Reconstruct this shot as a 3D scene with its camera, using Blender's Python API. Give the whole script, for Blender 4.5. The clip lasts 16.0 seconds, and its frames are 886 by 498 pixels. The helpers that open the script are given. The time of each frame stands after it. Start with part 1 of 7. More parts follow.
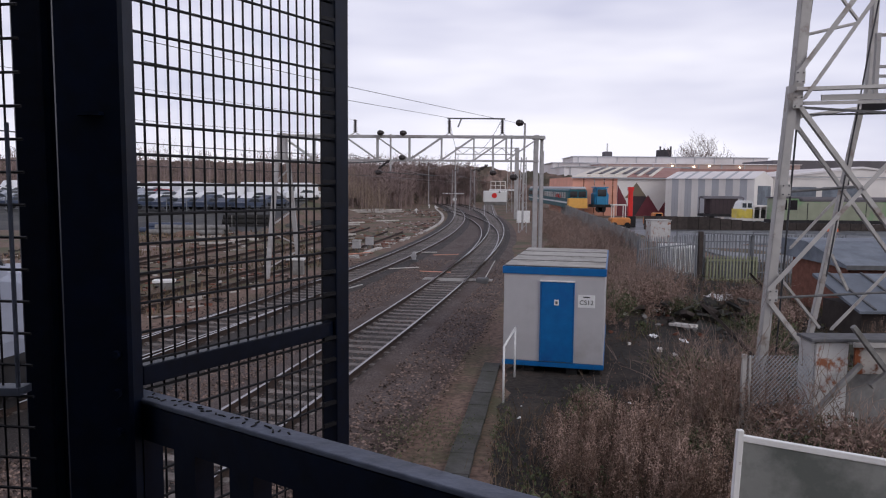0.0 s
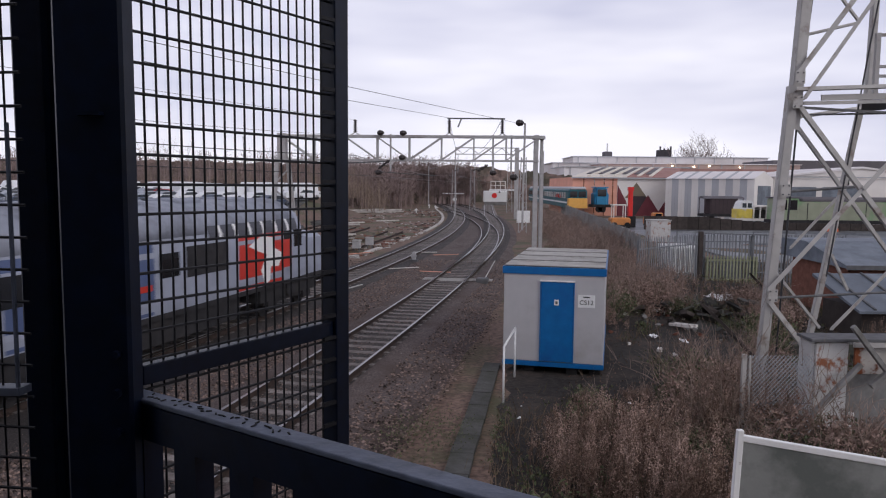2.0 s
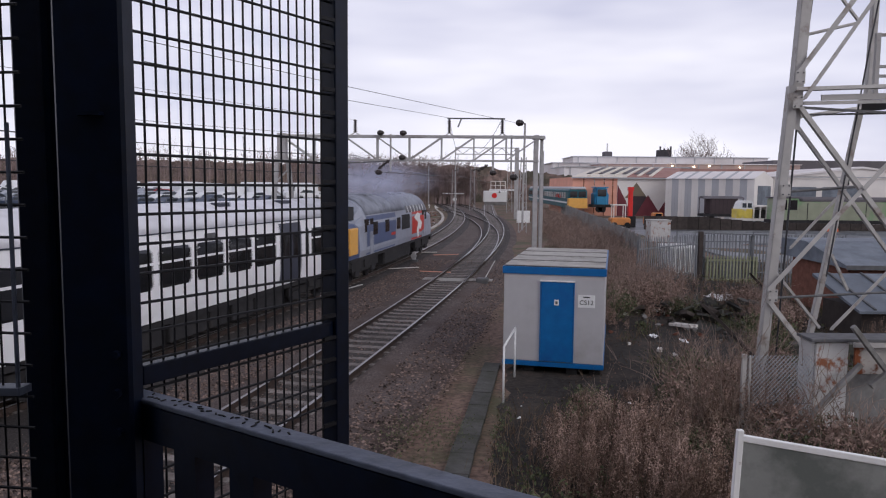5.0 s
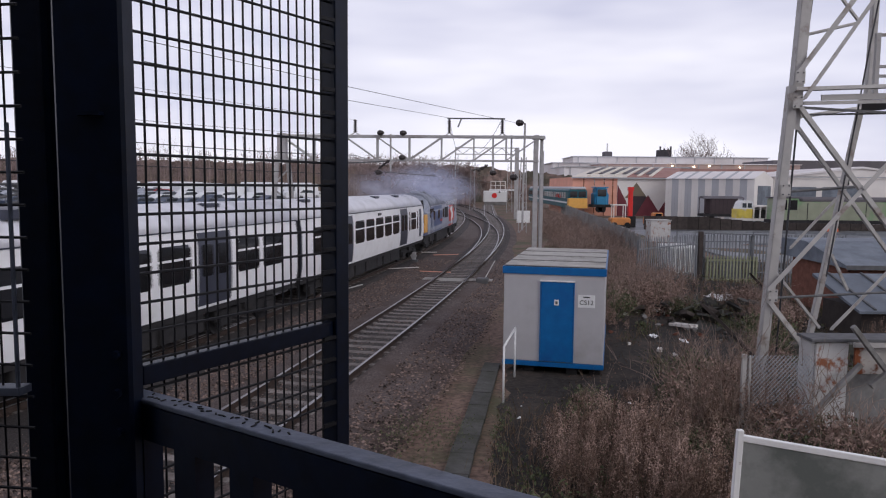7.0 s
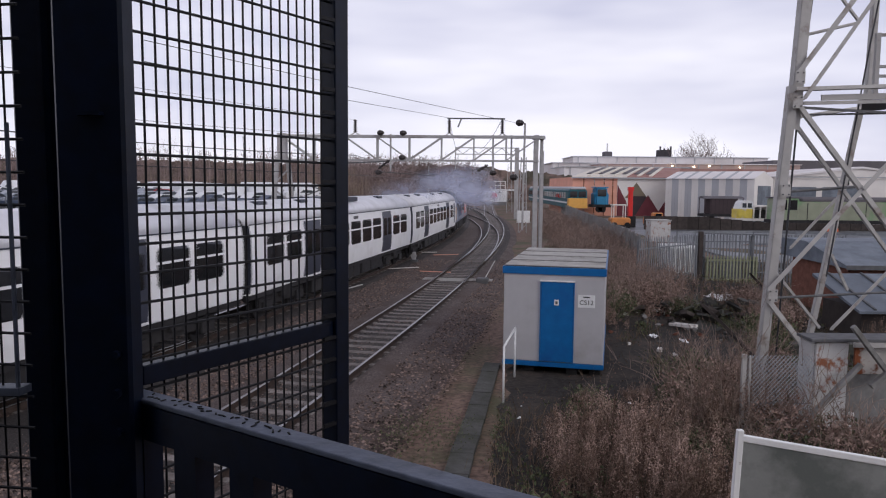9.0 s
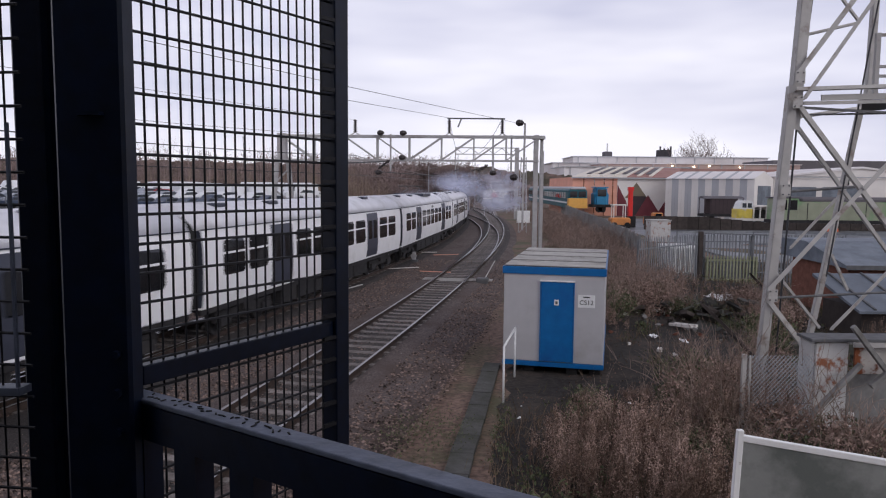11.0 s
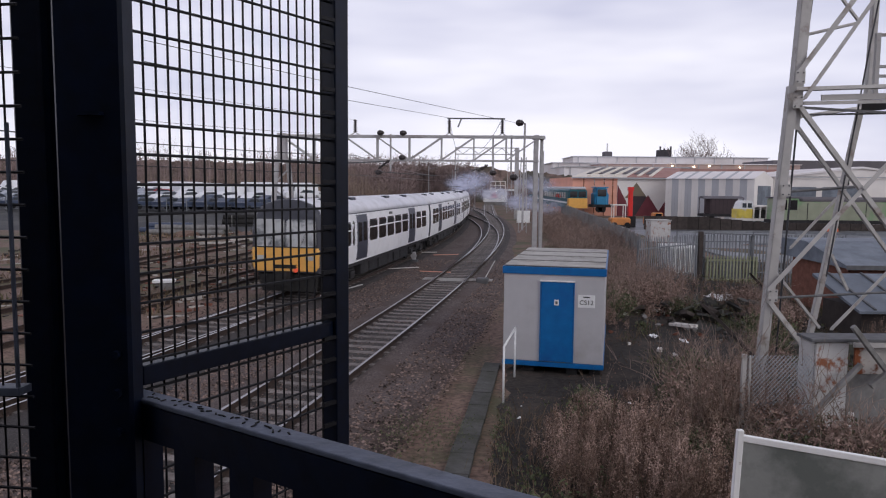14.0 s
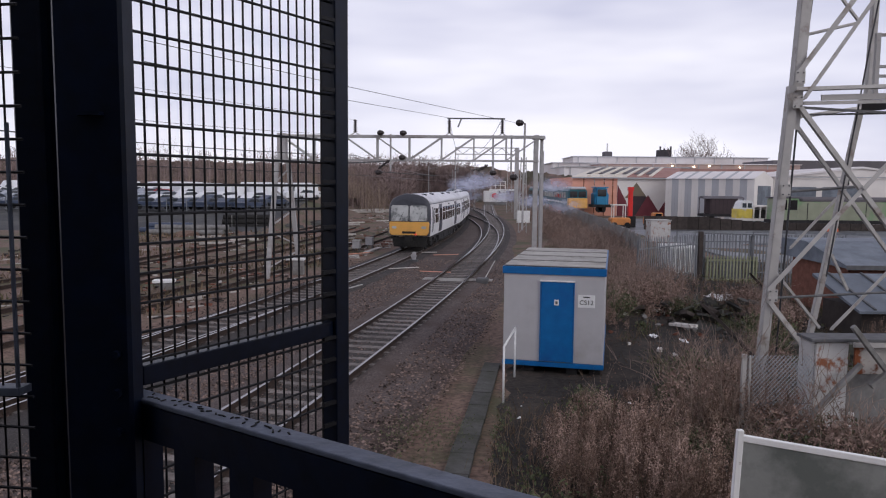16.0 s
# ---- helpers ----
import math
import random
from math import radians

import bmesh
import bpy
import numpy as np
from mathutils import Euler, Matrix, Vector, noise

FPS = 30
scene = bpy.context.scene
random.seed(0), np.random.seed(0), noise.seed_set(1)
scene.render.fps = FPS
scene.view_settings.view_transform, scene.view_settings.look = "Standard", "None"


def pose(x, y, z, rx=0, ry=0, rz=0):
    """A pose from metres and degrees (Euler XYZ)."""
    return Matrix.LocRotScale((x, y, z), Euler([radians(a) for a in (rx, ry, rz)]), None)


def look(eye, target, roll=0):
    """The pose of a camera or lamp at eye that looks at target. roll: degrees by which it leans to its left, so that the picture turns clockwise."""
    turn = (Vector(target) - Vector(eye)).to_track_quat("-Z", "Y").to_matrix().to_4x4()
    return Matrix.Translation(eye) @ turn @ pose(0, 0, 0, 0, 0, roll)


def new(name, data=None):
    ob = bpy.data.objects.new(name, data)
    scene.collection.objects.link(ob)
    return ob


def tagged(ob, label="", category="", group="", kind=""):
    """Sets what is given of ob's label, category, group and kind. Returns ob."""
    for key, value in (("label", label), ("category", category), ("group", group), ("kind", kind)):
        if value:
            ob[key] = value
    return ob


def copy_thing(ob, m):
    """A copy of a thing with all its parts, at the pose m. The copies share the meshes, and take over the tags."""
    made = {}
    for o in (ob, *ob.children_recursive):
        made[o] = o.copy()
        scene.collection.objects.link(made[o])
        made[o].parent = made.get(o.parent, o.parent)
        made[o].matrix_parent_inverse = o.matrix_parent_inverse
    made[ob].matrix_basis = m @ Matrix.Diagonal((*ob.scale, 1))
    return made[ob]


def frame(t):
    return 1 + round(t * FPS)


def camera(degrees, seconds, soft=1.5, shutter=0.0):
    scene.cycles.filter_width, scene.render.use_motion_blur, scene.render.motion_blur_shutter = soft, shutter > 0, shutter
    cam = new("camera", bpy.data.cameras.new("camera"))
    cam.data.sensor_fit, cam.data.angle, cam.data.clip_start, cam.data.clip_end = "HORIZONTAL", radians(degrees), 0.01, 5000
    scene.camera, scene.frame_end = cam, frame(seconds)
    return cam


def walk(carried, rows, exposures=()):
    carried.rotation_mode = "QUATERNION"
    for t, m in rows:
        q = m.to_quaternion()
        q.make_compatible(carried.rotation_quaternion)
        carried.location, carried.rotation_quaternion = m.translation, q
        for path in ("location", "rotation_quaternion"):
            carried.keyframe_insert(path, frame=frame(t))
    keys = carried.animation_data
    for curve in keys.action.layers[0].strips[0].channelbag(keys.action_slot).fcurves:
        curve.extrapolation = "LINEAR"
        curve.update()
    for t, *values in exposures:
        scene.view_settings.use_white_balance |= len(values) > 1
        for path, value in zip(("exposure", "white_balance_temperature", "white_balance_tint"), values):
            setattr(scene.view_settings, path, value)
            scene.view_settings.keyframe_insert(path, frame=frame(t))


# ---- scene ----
cam = camera(64.06, 16.0, soft=1.15, shutter=0.5)
EYE = (0.0, 0.0, 4.31)
POSE = look(EYE, (0.0, 100.0, 4.31 - 8.927), 0.49)
walk(cam, [(0.0, POSE), (16.0, POSE)], exposures=[(0.0, 0.0), (16.0, 0.0)])

# ---- world and light: a cloudy winter afternoon near dusk ----
world = bpy.data.worlds.new("overcast_sky")
scene.world = world
world.use_nodes = True
wn, wl = world.node_tree.nodes, world.node_tree.links
wn.clear()
w_out = wn.new("ShaderNodeOutputWorld")
w_bg = wn.new("ShaderNodeBackground")
w_sky = wn.new("ShaderNodeTexSky")
w_sky.sky_type = "NISHITA"
w_sky.sun_disc = False
w_sky.sun_elevation = radians(29)
w_sky.sun_rotation = radians(131)
w_gain = wn.new("ShaderNodeMix")
w_gain.data_type = "RGBA"
w_gain.blend_type = "MULTIPLY"
w_gain.inputs[0].default_value = 1.0
w_gain.inputs[7].default_value = (0.075, 0.075, 0.075, 1)
w_co = wn.new("ShaderNodeTexCoord")
w_map = wn.new("ShaderNodeMapping")
w_map.inputs["Scale"].default_value = (1.2, 1.2, 5.5)
w_map.inputs["Rotation"].default_value = (0.0, radians(9), 0.0)
w_map.inputs["Location"].default_value = (0.35, 0.1, 0.55)
w_noise = wn.new("ShaderNodeTexNoise")
w_noise.inputs["Scale"].default_value = 1.15
w_noise.inputs["Detail"].default_value = 4.0
w_noise.inputs["Roughness"].default_value = 0.5
w_ramp = wn.new("ShaderNodeValToRGB")
w_ramp.color_ramp.elements[0].position = 0.39
w_ramp.color_ramp.elements[0].color = (0.555, 0.565, 0.745, 1)
w_ramp.color_ramp.elements[1].position = 0.64
w_ramp.color_ramp.elements[1].color = (0.985, 0.968, 1.075, 1)
w_mix = wn.new("ShaderNodeMix")
w_mix.data_type = "RGBA"
w_mix.inputs[0].default_value = 0.93
wl.new(w_co.outputs["Generated"], w_map.inputs["Vector"])
wl.new(w_map.outputs["Vector"], w_noise.inputs["Vector"])
wl.new(w_noise.outputs["Fac"], w_ramp.inputs["Fac"])
wl.new(w_sky.outputs["Color"], w_gain.inputs[6])
wl.new(w_gain.outputs[2], w_mix.inputs[6])
wl.new(w_ramp.outputs["Color"], w_mix.inputs[7])
# heavier cloud overhead than near the horizon
w_sep = wn.new("ShaderNodeSeparateXYZ")
w_high = wn.new("ShaderNodeMapRange")
w_high.inputs[1].default_value, w_high.inputs[2].default_value = 0.28, 0.75
w_high.inputs[3].default_value, w_high.inputs[4].default_value = 1.0, 0.58
w_dim = wn.new("ShaderNodeMix")
w_dim.data_type = "RGBA"
w_dim.blend_type = "MULTIPLY"
w_dim.inputs[0].default_value = 1.0
wl.new(w_co.outputs["Generated"], w_sep.inputs[0])
wl.new(w_sep.outputs["Z"], w_high.inputs[0])
wl.new(w_mix.outputs[2], w_dim.inputs[6])
wl.new(w_high.outputs[0], w_dim.inputs[7])
wl.new(w_dim.outputs[2], w_bg.inputs["Color"])
w_bg.inputs["Strength"].default_value = 1.06
wl.new(w_bg.outputs["Background"], w_out.inputs["Surface"])

sun = new("sun", bpy.data.lights.new("sun", "SUN"))
sun.data.energy = 0.75
sun.data.angle = radians(25)
sun.data.color = (1.0, 0.95, 0.9)
sun.matrix_world = look((0, 0, 60), (-30, 26, 38))


# ---- materials ----
def material(name, base, rough=0.8, metal=0.0, vary=0.25, scale=6.0, second=None, second_scale=1.2, second_at=(0.5, 0.7),
             bump=0.0, bump_scale=40.0, spread=0.0, island=0.0, spec=0.4, stretch=(1, 1, 1), glow=0.0, alpha=1.0):
    """Grain at one size, stains of a second colour at another, fine relief, and a change from piece to piece."""
    m = bpy.data.materials.new(name)
    m.use_nodes = True
    n, l = m.node_tree.nodes, m.node_tree.links
    b = n["Principled BSDF"]
    b.inputs["Roughness"].default_value = rough
    b.inputs["Metallic"].default_value = metal
    b.inputs["Specular IOR Level"].default_value = spec
    co = n.new("ShaderNodeTexCoord")
    mp = n.new("ShaderNodeMapping")
    mp.inputs["Scale"].default_value = stretch
    l.new(co.outputs["Object"], mp.inputs["Vector"])
    fine = n.new("ShaderNodeTexNoise")
    fine.inputs["Scale"].default_value = scale
    fine.inputs["Detail"].default_value = 5.0
    l.new(mp.outputs["Vector"], fine.inputs["Vector"])
    ramp = n.new("ShaderNodeValToRGB")
    lo, hi = 1 - vary, 1 + vary
    ramp.color_ramp.elements[0].position, ramp.color_ramp.elements[1].position = 0.3, 0.7
    ramp.color_ramp.elements[0].color = (*[c * lo for c in base], 1)
    ramp.color_ramp.elements[1].color = (*[min(1, c * hi) for c in base], 1)
    l.new(fine.outputs["Fac"], ramp.inputs["Fac"])
    colour = ramp.outputs["Color"]
    if second:
        big = n.new("ShaderNodeTexNoise")
        big.inputs["Scale"].default_value = second_scale
        big.inputs["Detail"].default_value = 6.0
        big.inputs["Roughness"].default_value = 0.65
        l.new(mp.outputs["Vector"], big.inputs["Vector"])
        mask = n.new("ShaderNodeMapRange")
        mask.inputs[1].default_value, mask.inputs[2].default_value = second_at
        l.new(big.outputs["Fac"], mask.inputs[0])
        mix = n.new("ShaderNodeMix")
        mix.data_type = "RGBA"
        mix.inputs[7].default_value = (*second, 1)
        l.new(mask.outputs[0], mix.inputs[0])
        l.new(colour, mix.inputs[6])
        colour = mix.outputs[2]
    if spread or island:
        src = n.new("ShaderNodeNewGeometry").outputs["Random Per Island"] if island else n.new("ShaderNodeObjectInfo").outputs["Random"]
        k = island or spread
        rng = n.new("ShaderNodeMapRange")
        rng.inputs[3].default_value, rng.inputs[4].default_value = 1 - k, 1 + k
        l.new(src, rng.inputs[0])
        hsv = n.new("ShaderNodeHueSaturation")
        l.new(rng.outputs[0], hsv.inputs["Value"])
        l.new(colour, hsv.inputs["Color"])
        colour = hsv.outputs["Color"]
    l.new(colour, b.inputs["Base Color"])
    if bump:
        bn = n.new("ShaderNodeTexNoise")
        bn.inputs["Scale"].default_value = bump_scale
        bn.inputs["Detail"].default_value = 4.0
        l.new(mp.outputs["Vector"], bn.inputs["Vector"])
        bp = n.new("ShaderNodeBump")
        bp.inputs["Strength"].default_value = min(1.0, bump)
        bp.inputs["Distance"].default_value = 0.02
        l.new(bn.outputs["Fac"], bp.inputs["Height"])
        l.new(bp.outputs["Normal"], b.inputs["Normal"])
    if glow:
        b.inputs["Emission Color"].default_value = (*base, 1)
        b.inputs["Emission Strength"].default_value = glow
    b.inputs["Alpha"].default_value = alpha
    return m


# rusty sides, darkened further to hold the shadow along the rails
RAIL_SIDE = material("rusty_shade_dark_rail", (0.055, 0.038, 0.032), 0.75, 0.3, 0.3, 14)
RAIL_TOP = material("polished_rail_head", (0.40, 0.39, 0.40), 0.4, 1.0, 0.08, 20)
SLEEPER = material("weathered_concrete_sleeper", (0.25, 0.225, 0.215), 0.9, 0, 0.3, 9, (0.085, 0.068, 0.06), 2.0, (0.45, 0.7), 0.4, 40, spread=0.25)
BALLAST = material("ballast_gravel", (0.110, 0.086, 0.081), 0.95, 0, 0.65, 24, (0.080, 0.057, 0.050), 0.55, (0.42, 0.62), 1.0, 30)
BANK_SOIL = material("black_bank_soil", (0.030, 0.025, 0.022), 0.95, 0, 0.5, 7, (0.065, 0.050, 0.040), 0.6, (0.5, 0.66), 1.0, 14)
# oil-dark bed; on the main line it also holds shade below the train
OILY_SHADED_BED = material("oily_shade_dark_track_bed", (0.044, 0.038, 0.037), 0.9, 0, 0.7, 26, (0.068, 0.056, 0.052), 0.7, (0.5, 0.68), 1.0, 30)
STONE = material("ballast_stones", (0.15, 0.108, 0.092), 0.95, 0, 0.3, 12, island=0.9)
SOIL = material("dark_soil", (0.162, 0.106, 0.083), 0.95, 0, 0.5, 9, (0.088, 0.084, 0.046), 0.2, (0.47, 0.6), 1.0, 12)
BLACK_PAINT = material("black_gloss_paint", (0.0016, 0.0058, 0.0195), 0.4, 0, 0.4, 30, (0.003, 0.005, 0.010), 6, (0.58, 0.8), 0.04, 25, spec=0.26)
BLACK_WIRE = material("black_coated_wire", (0.007, 0.007, 0.010), 0.6, 0, 0.3, 60)
# worn cap paint; its grey-blue base also holds the reflected sky
RAIL_CAP = material("worn_sky_sheen_rail_paint", (0.11, 0.128, 0.175), 0.5, 0.0, 0.25, 25, (0.03, 0.03, 0.05), 12, (0.62, 0.7), 0.2, 40)
CABIN_WALL = material("pale_grey_cabin_panel", (0.47, 0.46, 0.47), 0.55, 0, 0.04, 3, (0.38, 0.36, 0.35), 0.9, (0.55, 0.8), 0.05, 60)
CABIN_BLUE = material("blue_cabin_paint", (0.002, 0.125, 0.36), 0.4, 0, 0.1, 5, (0.006, 0.085, 0.30), 1.5, (0.5, 0.8), 0.05, 40)
CABIN_ROOF = material("weathered_roof_sheet", (0.42, 0.40, 0.37), 0.7, 0, 0.15, 5, (0.22, 0.20, 0.17), 1.6, (0.5, 0.72), 0.2, 20, spread=0.06)
BRIGHT_WHITE = material("fresh_white_paint", (0.9, 0.9, 0.9), 0.45, 0, 0.04, 8, (0.35, 0.3, 0.25), 9, (0.66, 0.74))
WHITE_PAINT = material("white_paint", (0.78, 0.78, 0.77), 0.5, 0, 0.06, 8, (0.45, 0.43, 0.4), 3, (0.6, 0.8))
DARK = material("dark_underside", (0.02, 0.019, 0.018), 0.85, 0, 0.4, 8)
STEEL = material("galvanised_steel", (0.42, 0.41, 0.41), 0.6, 0.2, 0.14, 4, (0.28, 0.25, 0.23), 1.1, (0.52, 0.75), 0.1, 30)
STEEL_DARK = material("dull_dark_steel", (0.13, 0.13, 0.135), 0.7, 0.3, 0.2, 6)
INSULATOR = material("brown_glazed_insulator", (0.03, 0.022, 0.022), 0.3, 0, 0.2, 10)
WIRE = material("overhead_wire", (0.06, 0.06, 0.065), 0.6, 0.6, 0.1, 3)


# ---- mesh helpers ----
class Mesh:
    """Collects corners and faces; each shape may take its own material slot."""

    def __init__(self):
        self.v, self.f, self.m = [], [], []

    def add(self, verts, faces, slot=0):
        k = len(self.v)
        self.v += [tuple(p) for p in verts]
        self.f += [tuple(i + k for i in f) for f in faces]
        self.m += [slot] * len(faces)
        return self

    def box(self, x0, y0, z0, x1, y1, z1, slot=0, m=None):
        p = [Vector((x, y, z)) for z in (z0, z1) for x, y in ((x0, y0), (x1, y0), (x1, y1), (x0, y1))]
        if m:
            p = [m @ q for q in p]
        return self.add(p, [(3, 2, 1, 0), (4, 5, 6, 7), (0, 1, 5, 4), (1, 2, 6, 5), (2, 3, 7, 6), (3, 0, 4, 7)], slot)

    def chamfer(self, x0, y0, z0, x1, y1, z1, c=0.02, slot=0, m=None):
        """A box with its four upright and its top edges cut off."""
        ring = lambda d, z: [(x0 + d + c, y0 + d, z), (x1 - d - c, y0 + d, z), (x1 - d, y0 + d + c, z), (x1 - d, y1 - d - c, z),
                             (x1 - d - c, y1 - d, z), (x0 + d + c, y1 - d, z), (x0 + d, y1 - d - c, z), (x0 + d, y0 + d + c, z)]
        p = [Vector(q) for q in ring(0, z0) + ring(0, z1 - c) + ring(c, z1)]
        if m:
            p = [m @ q for q in p]
        f = [tuple(range(7, -1, -1)), tuple(range(16, 24))]
        for r in (0, 8):
            f += [(r + i, r + (i + 1) % 8, r + 8 + (i + 1) % 8, r + 8 + i) for i in range(8)]
        return self.add(p, f, slot)

    def beam(self, a, b, w, h=None, slot=0, up=(0, 0, 1)):
        """A square bar from a to b."""
        a, b, h = Vector(a), Vector(b), h or w
        d = (b - a).normalized()
        u = Vector(up)
        if abs(d.dot(u)) > 0.98:
            u = Vector((0, 1, 0))
        s = d.cross(u).normalized() * (w / 2)
        t = s.cross(d).normalized() * (h / 2)
        p = [e + i * s + j * t for e in (a, b) for i, j in ((-1, -1), (1, -1), (1, 1), (-1, 1))]
        return self.add(p, [(3, 2, 1, 0), (4, 5, 6, 7), (0, 1, 5, 4), (1, 2, 6, 5), (2, 3, 7, 6), (3, 0, 4, 7)], slot)

    def tube(self, a, b, r, r2=None, n=8, slot=0):
        a, b = Vector(a), Vector(b)
        r2 = r if r2 is None else r2
        d = (b - a).normalized()
        s = d.orthogonal().normalized()
        t = d.cross(s)
        p = [e + (s * math.cos(2 * math.pi * i / n) + t * math.sin(2 * math.pi * i / n)) * q for e, q in ((a, r), (b, r2)) for i in range(n)]
        f = [(i, (i + 1) % n, n + (i + 1) % n, n + i) for i in range(n)]
        return self.add(p, f + [tuple(range(n - 1, -1, -1)), tuple(range(n, 2 * n))], slot)

    def line(self, pts, r, n=5, slot=0):
        """One round bar bent through all the points."""
        pts = [Vector(p) for p in pts]
        rings = []
        for i, p in enumerate(pts):
            d = (pts[min(i + 1, len(pts) - 1)] - pts[max(i - 1, 0)]).normalized()
            s = d.cross(Vector((0.3, 0.1, 1))).normalized()
            t = d.cross(s)
            rings.append([p + (s * math.cos(2 * math.pi * k / n) + t * math.sin(2 * math.pi * k / n)) * r for k in range(n)])
        return self.loft(rings, slot)

    def loft(self, rings, slot=0, caps=True):
        """Skins equal rings of points."""
        n = len(rings[0])
        p = [q for ring in rings for q in ring]
        f = [(k * n + i, k * n + (i + 1) % n, (k + 1) * n + (i + 1) % n, (k + 1) * n + i) for k in range(len(rings) - 1) for i in range(n)]
        if caps:
            f += [tuple(range(n - 1, -1, -1)), tuple(range((len(rings) - 1) * n, len(rings) * n))]
        return self.add(p, f, slot)

    def data(self, name, *mats, smooth=False):
        me = bpy.data.meshes.new(name)
        me.from_pydata(self.v, [], self.f)
        for q in mats:
            me.materials.append(q)
        me.polygons.foreach_set("material_index", self.m)
        if smooth:
            me.polygons.foreach_set("use_smooth", [True] * len(self.f))
        me.update()
        return me


def part(name, mesh, mats, parent, label="", smooth=False, bevel=0.0):
    """One mesh object under a thing or a part."""
    mats = mats if isinstance(mats, (list, tuple)) else (mats,)
    data = mesh if isinstance(mesh, bpy.types.Mesh) else mesh.data(name, *mats, smooth=smooth)
    ob = new(name, data)
    ob.parent = parent
    if bevel:
        mod = ob.modifiers.new("bevel", "BEVEL")
        mod.width, mod.segments, mod.limit_method = bevel, 2, "ANGLE"
    if label:
        tagged(ob, label)
    return ob


def thing(name, label, category, m=None, group="", kind=""):
    ob = new(name)
    ob.empty_display_size = 0.2
    ob.matrix_basis = m or Matrix()
    return tagged(ob, label, category, group, kind)


def single(name, mesh, mats, label, category, m=None, group="", kind="", smooth=False, bevel=0.0):
    ob = part(name, mesh, mats, None, "", smooth, bevel)
    ob.matrix_basis = m or Matrix()
    return tagged(ob, label, category, group, kind)


# ---- track lines ----
KNOTS = (0, 15, 30, 45, 60, 75, 90, 105, 120, 140, 175)


def track_line(x0, y0, h0, bend):
    """A centre line from its first point, heading and bends per metre: rows of s, x, y, heading."""
    s = np.arange(0, 215.5, 0.5)
    k = np.interp(s, KNOTS, bend)
    h = h0 + np.r_[0, np.cumsum((k[1:] + k[:-1]) * 0.25)]
    x = x0 + np.r_[0, np.cumsum((np.sin(h)[1:] + np.sin(h)[:-1]) * 0.25)]
    y = y0 + np.r_[0, np.cumsum((np.cos(h)[1:] + np.cos(h)[:-1]) * 0.25)]
    return s, x, y, h


def on_line(line, s, off=0.0, z=0.0):
    """The point at s along a track line, off metres to its right, and the heading there."""
    S, X, Y, H = line
    if s < 0:
        x, y, h = X[0] + s * math.sin(H[0]), Y[0] + s * math.cos(H[0]), H[0]
    else:
        x, y, h = (float(np.interp(s, S, q)) for q in (X, Y, H))
    return Vector((x + off * math.cos(h), y - off * math.sin(h), z)), h


LINE_MAIN = track_line(-10.09, 10.0, 0.286, (-0.0058, -0.0033, -0.0025, -0.003, -0.0025, -0.002, -0.002, -0.0019, -0.0019, -0.002, -0.002))
LINE_NEAR = track_line(-4.17, 10.0, 0.2188, (-0.00195, -0.002, -0.0018, -0.0029, -0.0027, -0.0019, -0.0019, -0.002, -0.0018, -0.0015, -0.0012))
LINE_CROSS = track_line(-4.3, 10.0, 0.2312, (-0.0024, -0.0026, -0.0026, -0.00425, -0.0044, -0.0037, -0.003, -0.0023, -0.002, -0.0018, -0.0018))


def train_front(t):
    """How far along the main line the front of the first carriage stands."""
    return -13.75 + 6.017 * t + 0.1356 * t * t


# ---- ground ----
def ground_height(x, y):
    z = -0.30
    if x > 1.5 and y < 60:  # rough bank on the vegetated side
        k = min(1, (x - 1.5) / 6)
        z += k * 0.25 * noise.noise(Vector((x * 0.25, y * 0.25, 3)))
    z += 0.03 * noise.noise(Vector((x * 0.8, y * 0.8, 0)))
    return z


def make_ground():
    xs = [-3000, -900, -300, -150, -80] + [-50 + i * 1.0 for i in range(111)] + [80, 150, 300, 900, 3000]
    ys = [-300, -60, -20] + [i * 1.0 for i in range(0, 90)] + [90 + i * 6 for i in range(30)] + [300, 400, 800, 1500, 4000]
    v = [(x, y, ground_height(x, y)) for y in ys for x in xs]
    n = len(xs)
    f = [(j * n + i, j * n + i + 1, (j + 1) * n + i + 1, (j + 1) * n + i) for j in range(len(ys) - 1) for i in range(n - 1)]
    single("ground", Mesh().add(v, f), SOIL, "bare brown railway ground with weeds and soil", "ground", kind="structure", smooth=True)
    # ballast bed under and between the lines
    m = Mesh()
    rows = []
    for s in np.arange(-20, 205, 1.0):
        a, h = on_line(LINE_MAIN, s)
        rows.append(a)
    cols = 13
    v = []
    for a in rows:
        near = [on_line(LINE_NEAR, s)[0] for s in (a.y - 12, a.y - 10, a.y - 8)]
        right = near[1].x + (3.4 if a.y < 40 else 2.4)
        for i in range(cols):
            u = i / (cols - 1)
            x = (a.x - 2.0) * (1 - u) + right * u
            z = -0.19 if 0 < i < cols - 1 else -0.42
            v.append((x, a.y, z + 0.03 * noise.noise(Vector((x * 1.3, a.y * 1.3, 5)))))
    f = [(j * cols + i, j * cols + i + 1, (j + 1) * cols + i + 1, (j + 1) * cols + i) for j in range(len(rows) - 1) for i in range(cols - 1)]
    single("ballast_bed", Mesh().add(v, f), BALLAST, "grey-brown crushed stone ballast under the tracks", "ballast", kind="structure", smooth=True)


make_ground()


